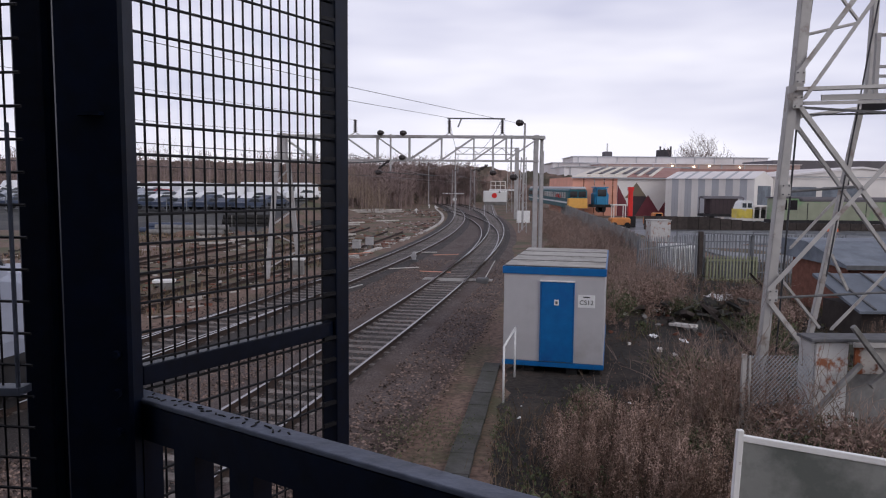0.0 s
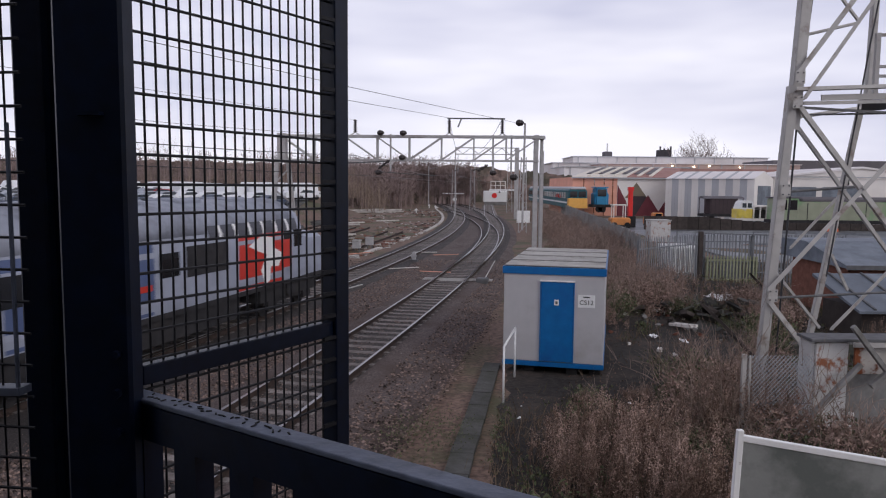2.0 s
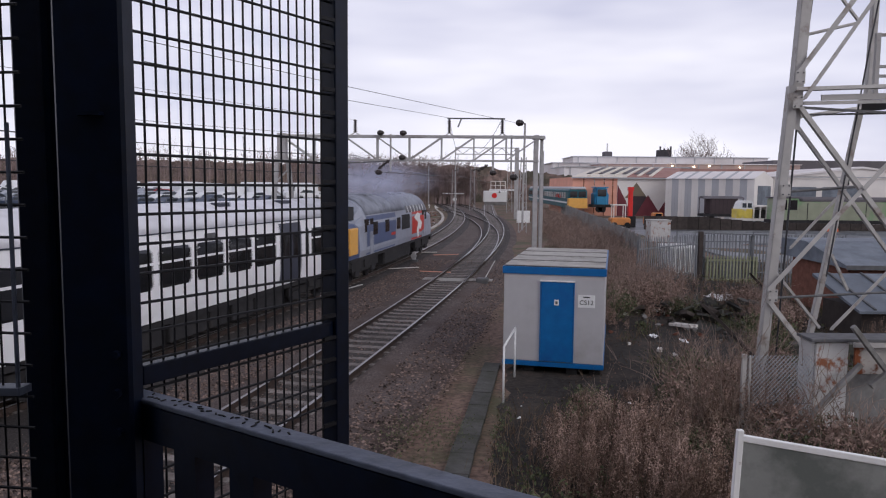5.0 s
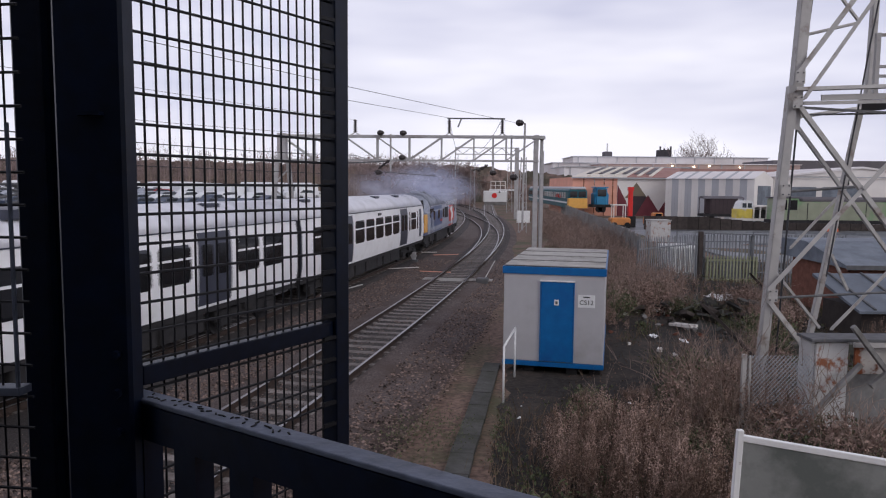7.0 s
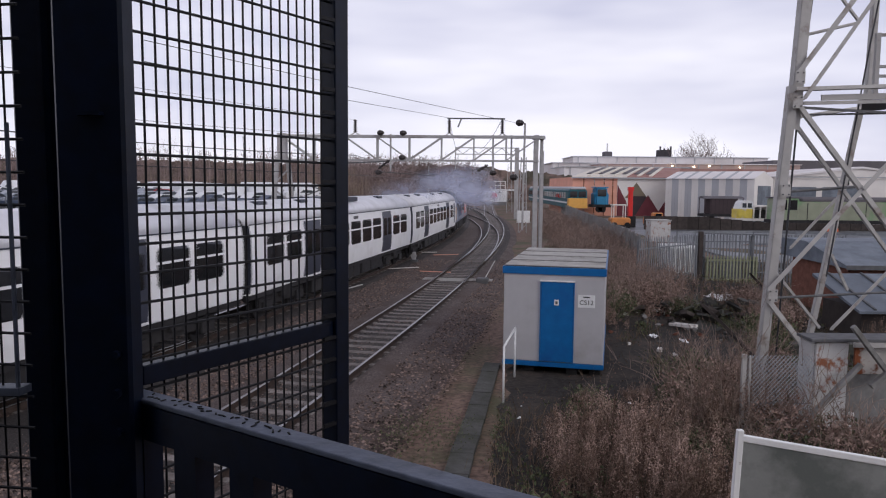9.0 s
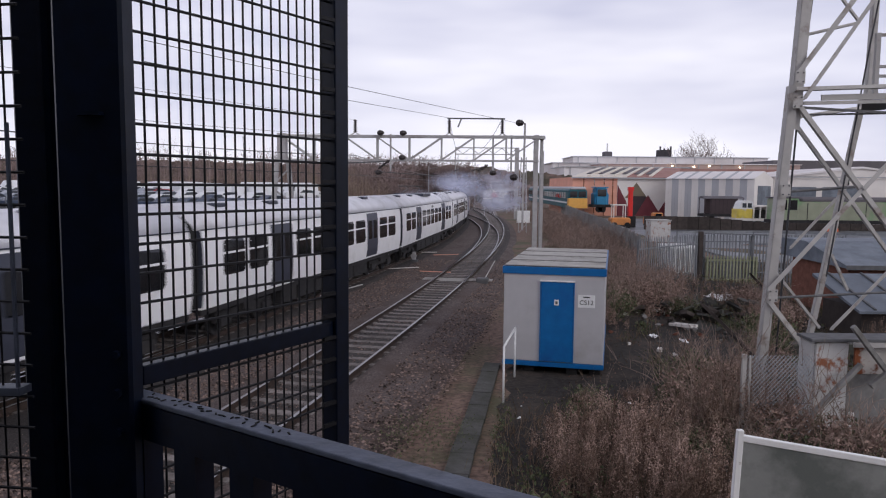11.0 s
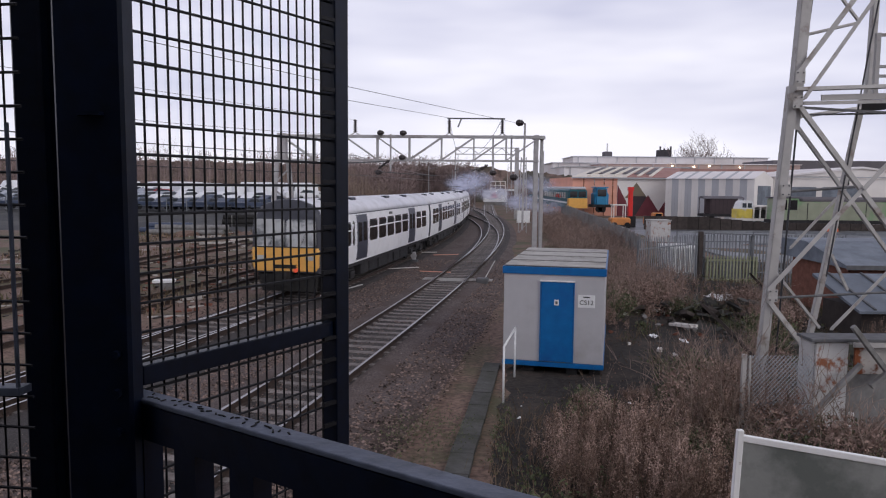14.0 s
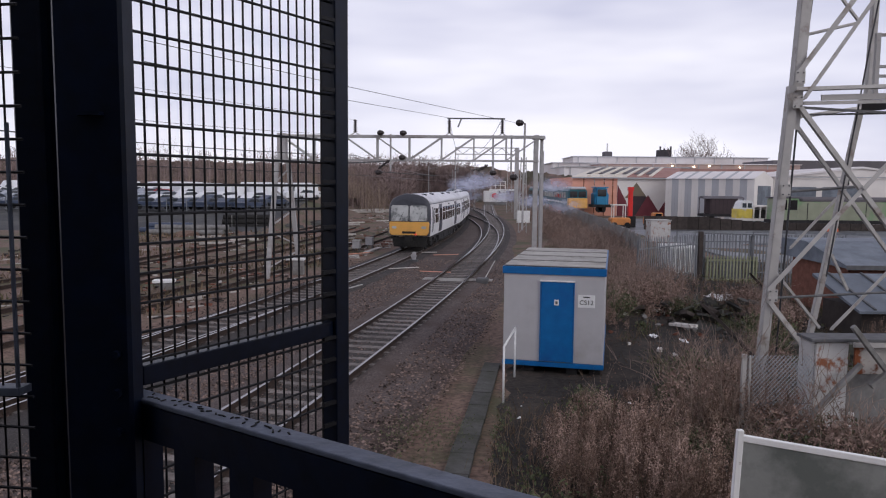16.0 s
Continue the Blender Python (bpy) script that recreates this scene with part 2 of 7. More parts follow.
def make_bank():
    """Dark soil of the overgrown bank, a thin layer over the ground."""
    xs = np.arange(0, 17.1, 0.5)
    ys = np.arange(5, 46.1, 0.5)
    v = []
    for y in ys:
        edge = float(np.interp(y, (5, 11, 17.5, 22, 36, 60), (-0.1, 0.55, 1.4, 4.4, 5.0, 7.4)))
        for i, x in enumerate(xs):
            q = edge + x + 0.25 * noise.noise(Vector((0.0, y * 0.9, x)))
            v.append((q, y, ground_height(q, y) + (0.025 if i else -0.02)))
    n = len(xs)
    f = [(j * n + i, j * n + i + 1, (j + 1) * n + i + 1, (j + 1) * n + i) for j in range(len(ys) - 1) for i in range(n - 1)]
    single("soil_bank", Mesh().add(v, f), BANK_SOIL, "black soil of the overgrown bank", "soil", kind="structure", smooth=True)


make_bank()

RAIL_PROFILE = [(-0.035, 0.0), (-0.035, -0.035), (-0.01, -0.05), (-0.01, -0.13), (-0.07, -0.155), (0.07, -0.155), (0.01, -0.13), (0.01, -0.05), (0.035, -0.035), (0.035, 0.0)]


def rail_mesh(line, s0, s1, off, step=1.5, drift=None):
    m = Mesh()
    rings = []
    for s in np.arange(s0, s1 + 0.01, step):
        o = off + (drift(s) if drift else 0.0)
        rings.append([tuple(on_line(line, s, o + px, pz)[0]) for px, pz in RAIL_PROFILE])
    n = len(RAIL_PROFILE)
    p = [q for r in rings for q in r]
    m.add(p, [(k * n + i, k * n + (i + 1) % n, (k + 1) * n + (i + 1) % n, (k + 1) * n + i) for k in range(len(rings) - 1) for i in range(n)])
    m.m = [1 if i == n - 1 else 0 for k in range(len(rings) - 1) for i in range(n)]
    return m


SLEEPER_DATA = Mesh().chamfer(-1.28, -0.125, -0.30, 1.28, 0.125, -0.155, 0.025).box(-0.9, -0.09, -0.16, -0.6, 0.09, -0.135).box(0.6, -0.09, -0.16, 0.9, 0.09, -0.135).data("sleeper", SLEEPER)


def make_track(label, line, s0, s1, sleepers, drift=None, rails=True):
    t = thing("railway_track", label, "railway track", kind="structure")
    if rails:
        for off in (-0.7525, 0.7525):
            part("rail", rail_mesh(line, s0, s1, off, 1.5, drift), (RAIL_SIDE, RAIL_TOP), t)
    if sleepers:
        for s in np.arange(sleepers[0], sleepers[1], 0.65):
            p, h = on_line(line, s, drift(s) if drift else 0.0, random.uniform(-0.012, 0.006))
            ob = part("sleeper", SLEEPER_DATA, SLEEPER, t)
            ob.matrix_basis = pose(p.x, p.y, p.z, 0, 0, -math.degrees(h) + random.uniform(-0.7, 0.7))
    return t


make_track("main running line on weathered sleepers curving away", LINE_MAIN, -95, 213, (-4, 150))
make_track("single line beside the cabin with polished rail heads", LINE_NEAR, -14, 213, (-6, 130))
make_track("crossover rails curving over towards the main line", LINE_CROSS, 22, 120, None)
make_track("turnout rails joining the main line", LINE_MAIN, -40, 22, None, lambda s: -0.0011 * (22 - s) ** 2)
for line, s1 in ((LINE_MAIN, 150), (LINE_NEAR, 130)):
    v = []
    for s in np.arange(-20, s1, 1.0):
        # wider dark edge on the near main line, with train shade painted in
        wide = line is LINE_MAIN and s < 12
        for o, z in ((-1.75, -0.24), (-1.35, -0.15), (-0.9, -0.145), (-0.82, -0.172), (0, -0.170), (0.82, -0.172), (0.9, -0.145), (2.3 if wide else 1.35, -0.15), (3.1 if wide else 1.75, -0.24)):
            v.append(tuple(on_line(line, s, o + 0.05 * noise.noise(Vector((s * 0.7, o, 1))), z + 0.012 * noise.noise(Vector((s * 1.9, o * 3, 4))))[0]))
    n = len(v) // 9
    bed = Mesh()
    bed.add(v, [(j * 9 + i, j * 9 + i + 1, (j + 1) * 9 + i + 1, (j + 1) * 9 + i) for j in range(n - 1) for i in range(8)])
    dark = line is LINE_MAIN
    bed.m = [0 if dark or 2 <= i <= 5 or (j > 52 and 1 <= i <= 6) else 1 for j in range(n - 1) for i in range(8)]
    single("track_bed", bed, (OILY_SHADED_BED, BALLAST), "dark oil-stained ballast, with train shade painted along the main line", "ballast", kind="structure", smooth=True)

SPUR = track_line(6.5, 95.0, 0.025, (0.003, 0.0008, 0, 0, 0, 0, 0, 0, 0, 0, 0))
make_track("short siding running to a buffer stop", SPUR, 3, 76, (8, 76))


# ---- cabin ----
def make_cabin():
    # long walls 2.45 m, at a slight angle to the eye
    c = thing("portable_cabin", "pale grey portable cabin with blue trim and a blue door", "cabin", pose(1.51, 17.28, -0.08, 0, 0, -13.5))
    W, D, Hh = 2.42, 5.3, 2.44
    b = Mesh().box(0, 0, 0.12, W, D, Hh - 0.15)
    part("wall", b, CABIN_WALL, c, bevel=0.015)
    k = Mesh().box(-0.02, -0.02, 0.0, W + 0.02, D + 0.02, 0.115)
    part("skirt", k, CABIN_BLUE, c, "blue painted base rail", bevel=0.008)
    k = Mesh().box(-0.035, -0.035, Hh - 0.17, W + 0.035, D + 0.035, Hh + 0.01)
    part("fascia", k, CABIN_BLUE, c, "blue painted roof fascia", bevel=0.008)
    part("roof_deck", Mesh().box(0.0, 0.0, Hh + 0.012, W, D, Hh + 0.018), DARK, c)
    for i in range(4):
        y0 = -0.0 + i * D / 4
        k = Mesh().box(-0.0, y0 + 0.12, Hh + 0.02, W, y0 + D / 4 - 0.12, Hh + 0.035)
        part("roof_sheet", k, CABIN_ROOF, c)
    d = Mesh().box(0.92, -0.03, 0.14, 1.69, -0.002, 2.10)
    door = part("door", d, CABIN_BLUE, c, "plain blue flush door", bevel=0.008)
    fr = Mesh().box(0.895, -0.04, 0.12, 0.918, 0.0, 2.10).box(1.692, -0.04, 0.12, 1.715, 0.0, 2.10)
    part("door_frame", fr, CABIN_BLUE, c)
    part("drip_bar", Mesh().box(0.885, -0.06, 2.104, 1.725, 0.0, 2.135), WHITE_PAINT, c, "white drip bar over the door")
    part("notice", Mesh().box(1.235, -0.036, 1.53, 1.345, -0.031, 1.67).box(1.265, -0.038, 1.56, 1.315, -0.0365, 1.63, 1), (WHITE_PAINT, STEEL_DARK), door, "small white notice")
    sign = part("sign", Mesh().box(1.80, -0.012, 1.50, 2.20, -0.001, 1.81), WHITE_PAINT, c, "white sign board with black lettering")
    cu = bpy.data.curves.new("sign_text", "FONT")
    cu.body = "CS12"
    cu.size = 0.155
    cu.align_x = "CENTER"
    cu.extrude = 0.002
    cu.materials.append(DARK)
    tx = new("sign_text", cu)
    tx.parent = sign
    tx.matrix_basis = pose(2.0, -0.015, 1.575, 90, 0, 0)
    part("small_print", Mesh().box(1.92, -0.016, 1.745, 2.08, -0.0125, 1.77), DARK, sign)
    for x, y in ((0.5, 0.15), (1.55, 0.1), (2.1, 0.2), (0.5, 4.4), (2.1, 4.4), (1.9, 2.4), (0.4, 2.4)):
        part("packing_block", Mesh().box(x, y, -0.25, x + 0.25, y + 0.35, -0.002), DARK, c)
    # white tube handrail at the near corner
    h = thing("handrail", "white tubular steel handrail beside the cabin steps", "handrail")
    part("rail_tube", Mesh().tube((1.31, 14.75, 0.93), (1.75, 16.75, 0.93), 0.024, n=10), WHITE_PAINT, h, smooth=True)
    part("post", Mesh().tube((1.31, 14.75, -0.4), (1.31, 14.75, 0.94), 0.024, n=10), WHITE_PAINT, h, smooth=True)
    part("post", Mesh().tube((1.75, 16.75, -0.4), (1.75, 16.75, 0.94), 0.024, n=10), WHITE_PAINT, h, smooth=True)


make_cabin()


# ---- platform guard: posts, mesh panels and handrail close to the eye ----
def make_guard():
    A = Vector((-0.515, 1.18))   # near end of the mesh panel
    B = Vector((-0.2515, 1.60))   # far end
    d = (B - A).normalized()
    z0, z1 = 2.9, 5.2
    p = thing("mesh_screen", "black welded wire mesh screen in a square tube frame", "screen")
    n = int((B - A).length / 0.0243)
    for i in range(1, n):
        q = A + d * (i * 0.0243)
        part("wire", Mesh().tube((q.x, q.y, z0), (q.x, q.y, z1), 0.0022, n=5), BLACK_WIRE, p)
    for i in range(int((z1 - z0) / 0.05)):
        z = 2.908 + i * 0.05
        off = Vector((d.y, -d.x)) * 0.003
        part("wire", Mesh().tube((A.x + off.x, A.y + off.y, z), (B.x + off.x, B.y + off.y, z), 0.0028, n=5), BLACK_WIRE, p)
    part("bottom_bar", Mesh().beam((A.x, A.y, 3.985), (B.x, B.y, 3.985), 0.025, 0.034), BLACK_PAINT, p, bevel=0.002)
    e = B + d * 0.01
    part("end_post", Mesh().beam((e.x, e.y, 2.62), (e.x, e.y, 5.6), 0.045, 0.045, up=(d.x, d.y, 0)), BLACK_PAINT, p, "chipped dark blue-black tube", bevel=0.003)
    for i in range(46):
        z = 2.917 + i * 0.05
        part("wire_end", Mesh().box(-0.004, -0.004, -0.004, 0.03, 0.004, 0.004, m=Matrix.Translation((B.x - d.x * 0.02, B.y - d.y * 0.02 - 0.026, z)) @ pose(0, 0, 0, 0, 0, 50)), BLACK_WIRE, p)
    # corner column and its neighbour
    c = thing("corner_post", "thick black painted steel corner post of the platform", "post")
    part("column", Mesh().chamfer(-0.578, 1.06, 2.62, -0.474, 1.105, 5.6, 0.005), BLACK_PAINT, c)
    part("clamp_plate", Mesh().box(-0.537, 1.045, 4.408, -0.503, 1.0595, 4.414), BLACK_PAINT, c)
    part("flange", Mesh().box(-0.535, 1.15, 2.62, -0.512, 1.185, 5.6), BLACK_PAINT, c, "flat bar that holds the mesh")
    for z in (3.99, 4.05, 3.93):
        part("bolt", Mesh().tube((-0.495, 1.06, z), (-0.495, 1.05, z), 0.007, n=6), BLACK_PAINT, c)
    s = thing("side_post", "narrow black painted steel post beside the corner", "post")
    part("column", Mesh().chamfer(-0.722, 1.2, 2.62, -0.672, 1.25, 5.6, 0.004), BLACK_PAINT, s)
    part("flange", Mesh().box(-0.672, 1.225, 2.62, -0.56, 1.235, 5.6), BLACK_PAINT, s)
    # second mesh panel, seen past the side post
    q = thing("mesh_screen", "black welded wire mesh screen beside the corner post", "screen")
    for i in range(9):
        x = -0.668 - i * 0.0243
        part("wire", Mesh().tube((x, 1.09 + i * 0.004, 2.775), (x, 1.09 + i * 0.004, z1), 0.0018, n=5), BLACK_WIRE, q)
    for i in range(46):
        z = 2.925 + i * 0.05
        part("wire", Mesh().tube((-0.64, 1.085, z), (-0.92, 1.12, z), 0.0024, n=5), BLACK_WIRE, q)
    # thin pale bar painted in for the glint along the frame edge
    part("edge_glint_bar", Mesh().box(-0.664, 1.08, 3.99, -0.660, 1.086, 4.4), RAIL_CAP, q)
    part("bottom_bar", Mesh().beam((-0.655, 1.09, 3.985), (-1.2, 1.12, 3.975), 0.03, 0.012), RAIL_CAP, q)
    # handrail with flat cap and broad uprights
    h = thing("platform_railing", "black steel railing with a worn flat cap and painted sky sheen", "railing")
    a, b = Vector((-0.545, 1.16, 3.967)), Vector((0.50, 0.47, 3.967))
    part("cap", Mesh().beam(a, b, 0.036, 0.008), RAIL_CAP, h, "scuffed cap with scratches, sky sheen painted in grey-blue", bevel=0.002)
    part("top_rail", Mesh().beam(a - Vector((0, 0, 0.033)), b - Vector((0, 0, 0.033)), 0.036, 0.056), BLACK_PAINT, h)
    u = (b - a).normalized()
    for i in range(10):
        o = a + u * (0.0735 + i * 0.1265)
        part("upright", Mesh().beam((o.x, o.y, 2.78), (o.x, o.y, 3.91), 0.034, 0.05, up=(u.x, u.y, 0)), BLACK_PAINT, h)
    # scratched marks on the cap
    rnd = random.Random(5)
    for i in range(34):
        k = 0.02 + i * 0.0115 + rnd.uniform(-0.003, 0.003)
        o = a + u * k + Vector((-u.y, u.x, 0)) * rnd.uniform(-0.009, 0.009) + Vector((0, 0, 0.0052))
        mark = Mesh().box(-rnd.uniform(0.002, 0.006), -0.0012, -0.001, rnd.uniform(0.002, 0.005), 0.0012, 0.0004, m=Matrix.Translation(o) @ pose(0, 0, 0, 0, 0, rnd.uniform(0, 180)))
        part("scratch", mark, DARK, h)


make_guard()


# ---- overhead line gantries ----
def insulator(parent, p, up=True, length=0.45, axis=(0, 0, 1), r=0.085):
    m = Mesh()
    a, d = Vector(p), Vector(axis)
    n = 6 if axis == (0, 0, 1) else 1 if r > 0.12 and length < 0.6 else 3
    s = d.normalized().orthogonal().normalized()
    t = d.normalized().cross(s)
    steps = [(0.0, 0.045)]
    for i in range(n):
        steps += [((i + 0.25) / n, 0.05), ((i + 0.35) / n, r), ((i + 0.7) / n, r * 0.75), ((i + 0.75) / n, 0.05)]
    if n == 1:
        steps = [(0.0, 0.05), (0.06, r * 0.55), (0.25, r * 0.92), (0.5, r), (0.62, r * 0.85), (0.7, r * 0.95), (0.88, r * 0.6), (0.95, 0.05)]
    steps.append((1.0, 0.045))
    m.loft([[a + d * (length * k) + (s * math.cos(j * math.pi / 5) + t * math.sin(j * math.pi / 5)) * q for j in range(10)] for k, q in steps])
    return part("insulator", m, INSULATOR, parent, "dark brown ribbed insulator")


def make_gantry():
    g = thing("overhead_gantry", "galvanised steel lattice gantry across the tracks", "gantry")
    L, R = Vector((-8.0, 35.4, 0)), Vector((4.62, 34.8, 0))
    top, low, dep = 6.70, 5.54, 0.42
    u = (R - L).normalized()
    v = Vector((-u.y, u.x, 0)) * (dep / 2)
    for side in (-1, 1):
        m = Mesh()
        o = v * side
        m.beam(L + o + Vector((0, 0, top)), R + o + Vector((0, 0, top)), 0.12, 0.12)
        part("top_chord", m, STEEL, g)
        part("bottom_chord", Mesh().beam(L + o + Vector((0, 0, low)), R + o + Vector((0, 0, low)), 0.07, 0.08), STEEL, g)
        n = 8
        for i in range(n):
            a, b = L.lerp(R, (i + 0.5) / n) + o, L.lerp(R, (i + 1) / n) + o
            a0 = L.lerp(R, i / n) + o
            up, dn = Vector((0, 0, top - 0.04)), Vector((0, 0, low + 0.03))
            part("diagonal", Mesh().beam(a0 + (up if i < 4 else dn), b + (dn if i < 4 else up), 0.08, 0.06), STEEL, g)
            if i:
                part("upright", Mesh().beam(a0 + dn, a0 + up, 0.07, 0.06), STEEL, g)
    for i in range(9):
        a = L.lerp(R, i / 8)
        part("tie", Mesh().beam(a + v + Vector((0, 0, top)), a - v + Vector((0, 0, top)), 0.05), STEEL, g)
    # far-side lattice leg, spread along the track
    for dy in (-1, 1):
        part("leg", Mesh().beam((L.x + dy * 0.62, L.y + dy * 0.9, -0.35), (L.x + dy * 0.2, L.y + dy * 0.25, low + 0.1), 0.2, 0.24), STEEL, g)
    part("leg_head", Mesh().beam((L.x, L.y, low), (L.x, L.y, top + 0.12), 0.42, 0.5), STEEL, g)
    for k in range(5):
        z0, z1 = 0.2 + k * 1.05, 0.9 + k * 1.05
        w = lambda z: 1 - 0.7 * (z + 0.35) / 6
        e = (-1) ** k
        part("leg_brace", Mesh().beam((L.x - 0.62 * w(z0) * e, L.y - 0.9 * w(z0) * e, z0), (L.x + 0.62 * w(z1) * e, L.y + 0.9 * w(z1) * e, z1), 0.06), STEEL, g)
    # near-side mast of two channels
    part("mast", Mesh().beam((R.x - 0.13, R.y, -0.35), (R.x - 0.13, R.y, top + 0.1), 0.2, 0.34), STEEL, g)
    part("mast", Mesh().beam((R.x + 0.16, R.y + 0.1, -0.35), (R.x + 0.16, R.y + 0.1, top + 0.06), 0.12, 0.3), STEEL, g)
    part("mast_cap", Mesh().box(R.x - 0.3, R.y - 0.25, top - 0.1, R.x + 0.28, R.y + 0.25, top + 0.06), STEEL, g)
    part("back_mast", Mesh().beam((5.15, 37.5, -0.35), (5.15, 37.5, 6.15), 0.2, 0.2), STEEL, g)
    # insulators and switch bar on top
    for x in (-4.35, 0.26, 2.86):
        y = 35.1
        insulator(g, (x, y, top + 0.18), length=0.62, r=0.11)
        part("bracket", Mesh().beam((x - 0.25, y, top + 0.02), (x, y, top + 0.2), 0.05).beam((x + 0.25, y, top + 0.02), (x, y, top + 0.2), 0.05), STEEL, g)
    part("switch_bar", Mesh().tube((0.16, 35.1, 7.60), (2.98, 35.1, 7.60), 0.035).tube((0.26, 35.1, 7.48), (0.26, 35.1, 7.62), 0.05).tube((2.86, 35.1, 7.48), (2.86, 35.1, 7.62), 0.05), STEEL_DARK, g)
    part("switch_arm", Mesh().tube((0.85, 35.1, 7.59), (0.68, 35.1, 7.18), 0.035), STEEL_DARK, g)
    for x, z in ((-3.0, top + 0.07), (-1.9, top + 0.07), (-1.95, low + 0.05)):
        insulator(g, (x - 0.25, 34.8, z + 0.08), length=0.34, axis=(1, 0, 0), r=0.135)
    # registration arms under the beam
    for x in (-2.6, 2.4, 3.3):
        part("drop_tube", Mesh().beam((x, 34.9, low - 0.55), (x, 34.9, top + 0.1), 0.08), STEEL, g)
    insulator(g, (-3.2, 34.9, low - 0.42), length=0.7, axis=(0.8, 0, 0.6), r=0.1)
    insulator(g, (-3.35, 34.9, low - 0.6), length=0.34, axis=(1, 0, 0), r=0.135)
    insulator(g, (1.65, 34.9, low - 0.5), length=0.6, axis=(0.85, 0, 0.5), r=0.1)
    insulator(g, (2.25, 34.9, low - 0.58), length=0.34, axis=(1, 0, 0), r=0.135)
    part("arm", Mesh().tube((-5.6, 34.9, low - 0.2), (-2.6, 34.9, low - 0.05), 0.03).tube((-3.4, 34.9, low - 0.55), (-0.4, 34.9, low - 0.75), 0.02), STEEL_DARK, g)
    # side pole with two round insulators
    part("side_pole", Mesh().beam((3.85, 34.5, 2.2), (3.9, 34.5, 7.35), 0.09), STEEL, g)
    insulator(g, (3.45, 34.5, 7.36), length=0.4, axis=(1, 0, 0), r=0.17)
    insulator(g, (3.2, 34.5, 4.75), length=0.4, axis=(1, 0, 0), r=0.17)
    return g


make_gantry()


# ---- the train ----
WHITE_BODY = material("white_carriage_paint", (0.84, 0.84, 0.86), 0.38, 0, 0.04, 2, (0.55, 0.54, 0.52), 0.7, (0.55, 0.85), 0.03, 10)
ROOF_GREY = material("pale_carriage_roof", (0.70, 0.70, 0.75), 0.4, 0, 0.08, 2, (0.42, 0.42, 0.43), 0.6, (0.5, 0.8))
DOOR_GREY = material("dark_blue_grey_door", (0.045, 0.05, 0.072), 0.4, 0, 0.12, 4)
UNDER = material("dirty_underframe", (0.022, 0.021, 0.023), 0.85, 0, 0.35, 5, (0.045, 0.04, 0.038), 1.5, (0.5, 0.8))
GLASS = material("dark_window_glass", (0.012, 0.013, 0.016), 0.06, 0, 0.1, 3, spec=0.6)
# pale base with dark patches stands in for reflections on the cab glass
CAB_GLASS = material("cab_glass_painted_reflection", (0.46, 0.47, 0.46), 0.08, 0, 0.2, 1.2, (0.14, 0.15, 0.15), 1.1, (0.5, 0.6), spec=0.7)
YELLOW = material("warning_yellow_paint", (0.80, 0.42, 0.10), 0.4, 0, 0.06, 3, (0.58, 0.29, 0.07), 1.4, (0.58, 0.8))
CAB_GREY = material("dark_grey_cab_surround", (0.05, 0.052, 0.065), 0.4, 0, 0.1, 4)
# body grey shifted towards blue so that it holds the smoke haze
LOCO_GREY = material("smoke_hazed_grey_loco_paint", (0.31, 0.335, 0.41), 0.42, 0, 0.08, 2, (0.22, 0.23, 0.26), 0.8, (0.5, 0.8))
LOCO_BLUE = material("blue_grey_locomotive_paint", (0.075, 0.105, 0.21), 0.42, 0, 0.1, 2, (0.08, 0.10, 0.16), 0.9, (0.5, 0.8))
LOCO_RED = material("red_locomotive_paint", (0.52, 0.035, 0.022), 0.4, 0, 0.08, 3)
LOCO_ROOF = material("sooty_locomotive_roof", (0.27, 0.29, 0.35), 0.6, 0, 0.15, 3, (0.08, 0.08, 0.09), 0.8, (0.5, 0.75))
TAIL_LAMP = material("red_tail_lamp", (0.8, 0.10, 0.05), 0.3, glow=0.3)
RUBBER = material("black_rubber_gangway", (0.015, 0.015, 0.016), 0.8, 0, 0.2, 10)

CAR_SIDE = [(1.34, 1.02), (1.40, 1.45), (1.41, 2.0), (1.40, 2.65), (1.34, 3.08)]
CAR_ROOF = [(1.34, 3.08), (1.20, 3.36), (0.92, 3.58), (0.5, 3.72), (0.0, 3.77)]


def both(half):
    return half + [(-x, z) for x, z in reversed(half) if x > 1e-6]


def side_x(z):
    return float(np.interp(z, [p[1] for p in CAR_SIDE], [p[0] for p in CAR_SIDE]))


def pane(y0, y1, z0, z1, side, proud=0.012, cut=0.05):
    """A window or door pane that follows the body side, with cut corners."""
    out = [(y0 + cut, z0), (y1 - cut, z0), (y1, z0 + cut), (y1, z1 - cut), (y1 - cut, z1), (y0 + cut, z1), (y0, z1 - cut), (y0, z0 + cut)]
    rings = []
    for d in (-0.03, proud):
        rings.append([((side_x(z) + d) * side, y, z) for y, z in out])
    return Mesh().loft(rings)


def long_pane(y0, y1, z0, z1, side, proud=0.008):
    zs = np.linspace(z0, z1, 7)
    out = [(y0, z) for z in zs] + [(y1, z) for z in zs[::-1]]
    rings = [[((side_x(z) + d) * side, y, z) for y, z in out] for d in (-0.02, proud)]
    m = Mesh().loft(rings, caps=False)
    n = 14
    return m.add(rings[1], [(i, i + 1, n - 2 - i, n - 1 - i) for i in range(6)])


